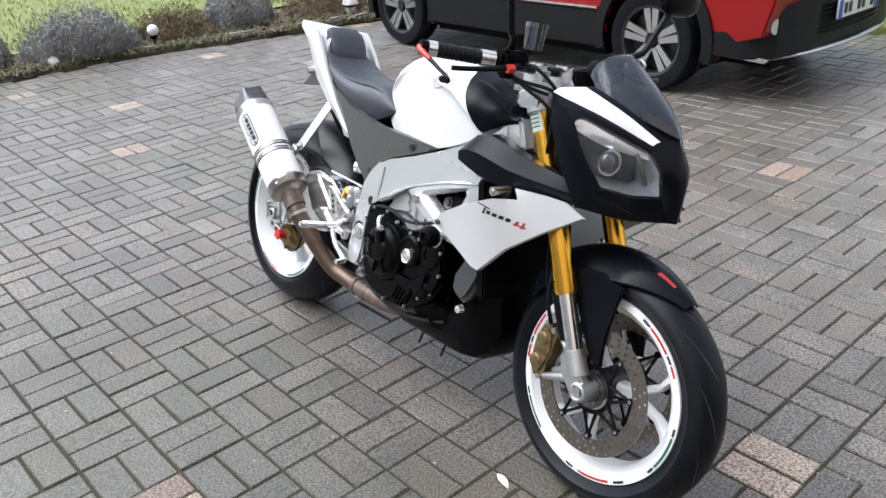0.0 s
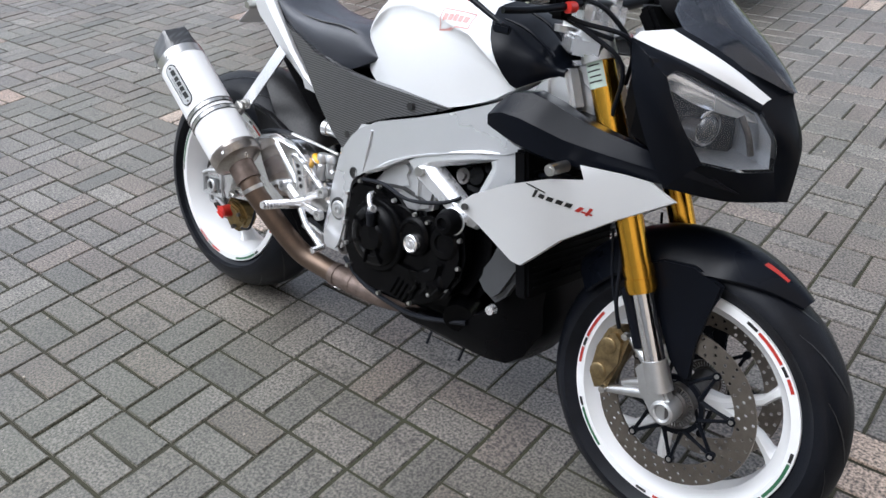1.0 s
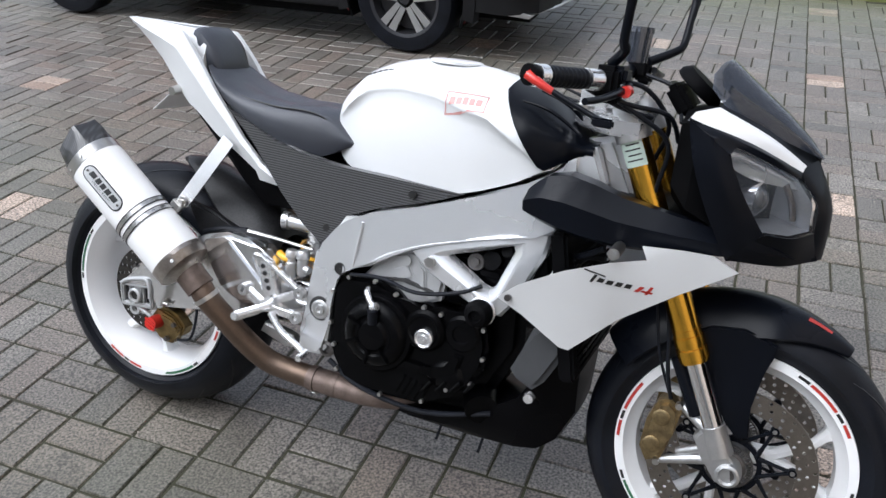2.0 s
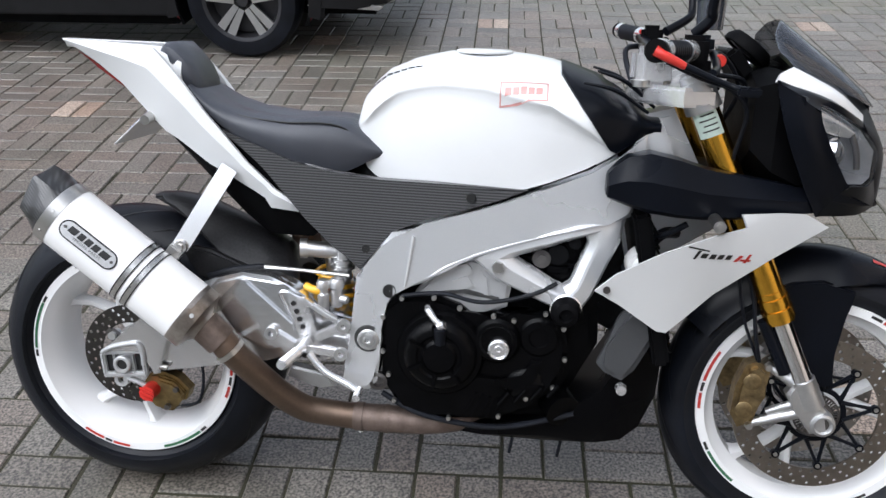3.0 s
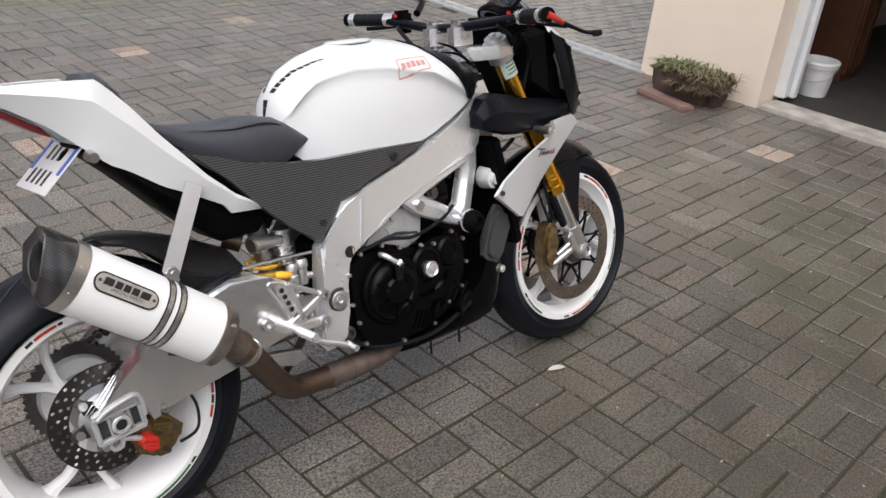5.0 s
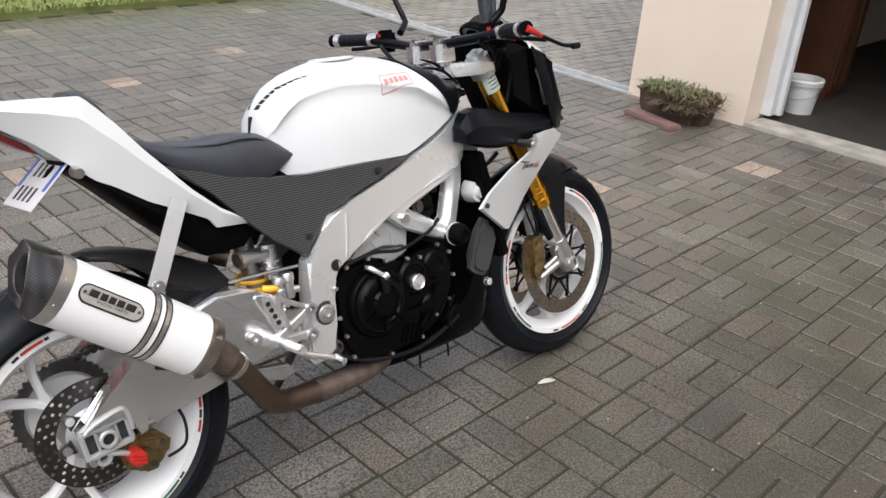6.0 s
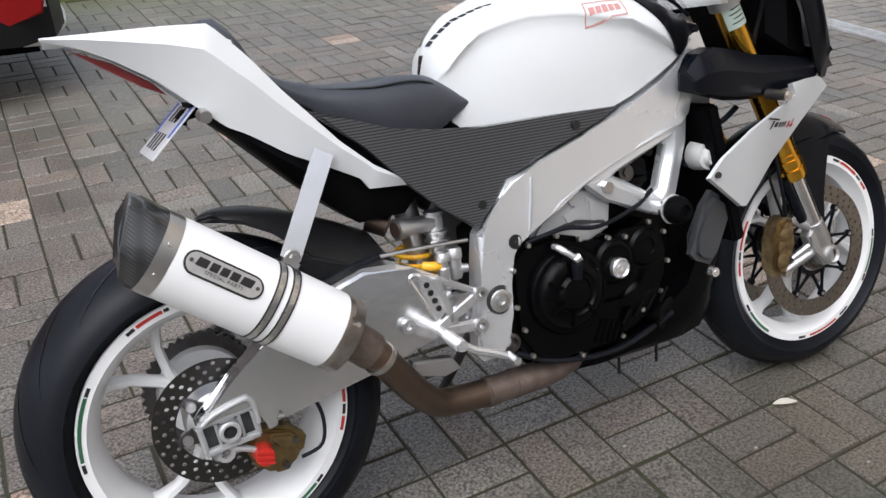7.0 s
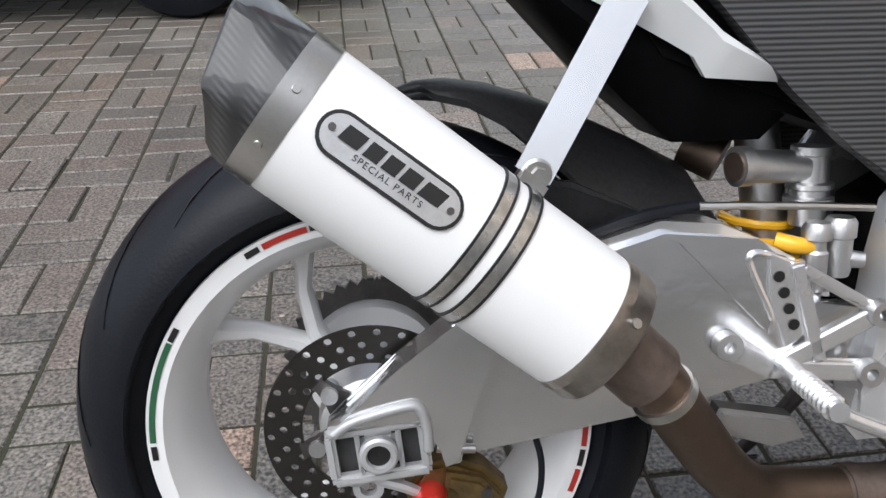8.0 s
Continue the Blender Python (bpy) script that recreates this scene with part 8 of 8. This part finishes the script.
box(bm, (2.178, -0.02, 0.505), (0.012, 0.52, 0.11), 0.003)
pt = part("number_plate", bm, "plate", car, "white number plate with a blue band")
for y in (-0.257, 0.217):
    bm = B()
    box(bm, (2.186, y, 0.505), (0.004, 0.042, 0.108))
    part("blue_band", bm, "blue", pt)
for i in (0, 1, 3, 4, 6):
    bm = B()
    box(bm, (2.186, -0.19 + i * 0.058, 0.505), (0.004, 0.036, 0.062))
    part("plate_bar", bm, "black_decal", pt)
for s in (-1, 1):
    bm = B()
    ball(bm, (1.78, s * 0.70, 0.80), 0.16, 2, (1.1, 0.5, 0.5))
    part("headlight", bm, "lens", car)


def car_wheel(cx, cy, s):
    """A tyre on a five-spoke two-tone rim."""
    bm = B()
    lathe(bm, [(0.215, -0.095), (0.26, -0.105), (0.30, -0.10), (0.318, -0.07), (0.32, 0), (0.318, 0.07), (0.30, 0.10), (0.26, 0.105), (0.215, 0.095), (0.205, 0)], (0, 0, 0), 44)
    w = part("wheel", bm, "rubber", car)
    w.location = (cx, cy, 0.32)
    bm = B()
    o = s * 0.1
    lathe(bm, [(0.218, o * 0.98), (0.224, o), (0.205, o * 0.93), (0.195, o * 0.2), (0.2, -o * 0.9), (0.215, -o * 0.9)], (0, 0, 0), 40)
    lathe(bm, [(0.19, o * 0.1), (0.0005, o * 0.1), (0.0005, o * 0.2), (0.19, o * 0.2)], (0, 0, 0), 30)
    part("rim", bm, "dark_alloy", w)
    for k in range(5):
        bm = B()
        a = radians(72 * k + 20)
        for sg in (-1, 1):
            p0 = Vector((math.cos(a + sg * 0.35) * 0.05, o * 0.75, math.sin(a + sg * 0.35) * 0.05))
            p1 = Vector((math.cos(a + sg * 0.16) * 0.205, o * 0.9, math.sin(a + sg * 0.16) * 0.205))
            dvec = (p1 - p0).normalized()
            tt = dvec.cross(Vector((0, 1, 0))).normalized()
            loft(bm, [[p + tt * q * kk + Vector((0, h, 0)) for q, h in ((-0.02, 0), (0.02, 0), (0.016, -o * 0.25), (-0.016, -o * 0.25))] for p, kk in ((p0, 0.8), (p1, 1.25))])
        part("spoke", bm, "alloy", w)
    bm = B()
    cyl(bm, (0, o * 0.5, 0), (0, o * 0.86, 0), 0.04, 0.032, 18)
    part("hub_cap", bm, "dark_alloy", w)


for cx in (-1.27, 1.27):
    car_wheel(cx, -0.765, -1)
    car_wheel(cx, 0.765, 1)
for s in (-1, 1):
    bm = B()
    ball(bm, (0.62, s * 0.98, 1.07), 0.11, 2, (0.6, 1.0, 0.75))
    tube(bm, [(0.66, s * 0.82, 1.02), (0.64, s * 0.92, 1.04)], 0.03, 8)
    part("door_mirror", bm, "cladding", car)

# ---- paving: pairs of stones laid in alternating cells ----
RED = {(i, j) for i in range(-24, 26) for j in range(-22, 28) if ((i + 2) % 10 == 0 and (j - 1) % 8 == 0) or ((i - 3) % 10 == 0 and (j - 3) % 8 == 0)}
rng = random.Random(21)


def stone_geo(L, W, d, c=0.0028, drop=0.0042):
    """A paving stone with a narrow chamfer, its top at z = 0."""
    v, L2, W2 = [], L / 2, W / 2
    for sx, sy in ((-1, -1), (1, -1), (1, 1), (-1, 1)):
        v += [(sx * (L2 - c), sy * (W2 - c), 0.0), (sx * L2, sy * W2, -drop), (sx * L2, sy * W2, -d)]
    f = [(0, 3, 6, 9)]
    for i in range(4):
        a, b = 3 * i, 3 * ((i + 1) % 4)
        f += [(a, a + 1, b + 1, b), (a + 1, a + 2, b + 2, b + 1)]
    return v, f


def stone_mesh(name, mat):
    v, f = stone_geo(0.1925, 0.0925, 0.03)
    me = bpy.data.meshes.new(name)
    me.from_pydata(v, [], f)
    me.materials.append(M[mat])
    me.validate()
    return me


paving = tagged(new("paving"), "grey concrete paving stones laid in basket-weave pairs, with scattered salmon pairs", "paving", kind="structure")
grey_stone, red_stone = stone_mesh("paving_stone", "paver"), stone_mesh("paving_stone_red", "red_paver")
rest = {"paver": ([], []), "red_paver": ([], [])}
gv, gf = stone_geo(0.1925, 0.0925, 0.03)
made = 0
for i in range(-25, 24):
    for j in range(-22, 28):
        lengthwise = (i + j) % 2 == 1
        for k in (-1, 1):
            cx, cy = (i + 0.5) * PITCH, (j + 0.5) * PITCH
            x, y = (cx, cy + k * 0.05) if lengthwise else (cx + k * 0.05, cy)
            ox, oy, oz = rng.gauss(0, 0.0009), rng.gauss(0, 0.0009), rng.gauss(-0.0008, 0.0012)
            a = (0 if lengthwise else math.pi / 2) + rng.gauss(0, 0.006)
            tx, ty = rng.gauss(0, 0.006), rng.gauss(0, 0.006)
            if x < -4.86 + max(0, 0.25 * (y - 1.4)) or y > 5.52 or (x - 4.43) > (y - 1.55) * 0.0716 - 0.10 and y > 1.5:
                continue
            if x > WX - 0.02 and y < 1.58:
                continue
            red = (i, j) in RED
            near = -2 <= i < 9 and -7 <= j < 5 and made < 300
            if near:
                made += 1
                ob = new("paving_stone", red_stone if red else grey_stone)
                ob.parent = paving
                ob.location, ob.rotation_euler = (x + ox, y + oy, oz), (tx, ty, a)
            else:
                vs, fs = rest["red_paver" if red else "paver"]
                m = Matrix.LocRotScale((x + ox, y + oy, oz), Euler((tx, ty, a)), None)
                base = len(vs)
                vs += [tuple(m @ Vector(q)) for q in gv]
                fs += [tuple(base + q for q in f) for f in gf]
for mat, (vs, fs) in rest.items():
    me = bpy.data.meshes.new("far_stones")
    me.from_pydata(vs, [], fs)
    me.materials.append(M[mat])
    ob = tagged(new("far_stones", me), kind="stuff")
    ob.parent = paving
# lighter stones of the side path, beyond the channel
vs, fs = [], []
for r in range(-2, 44):
    for c in range(0, 24):
        p = D0 + dd * (r * 0.104) + dn * (0.13 + c * 0.206 + (r % 2) * 0.103)
        if p.y < 1.64 and p.x > 4.3 or p.y > 5.6:
            continue
        m = Matrix.LocRotScale((p.x, p.y, rng.gauss(0, 0.0015)), Euler((0, 0, math.atan2(dn.y, dn.x) + rng.gauss(0, 0.01))), None)
        base = len(vs)
        vs += [tuple(m @ Vector(q)) for q in gv]
        fs += [tuple(base + q for q in f) for f in gf]
me = bpy.data.meshes.new("side_path")
me.from_pydata(vs, [], fs)
me.materials.append(M["light_paver"])
tagged(new("side_path", me), "lighter weathered paving stones of the side path", "paving", kind="structure")
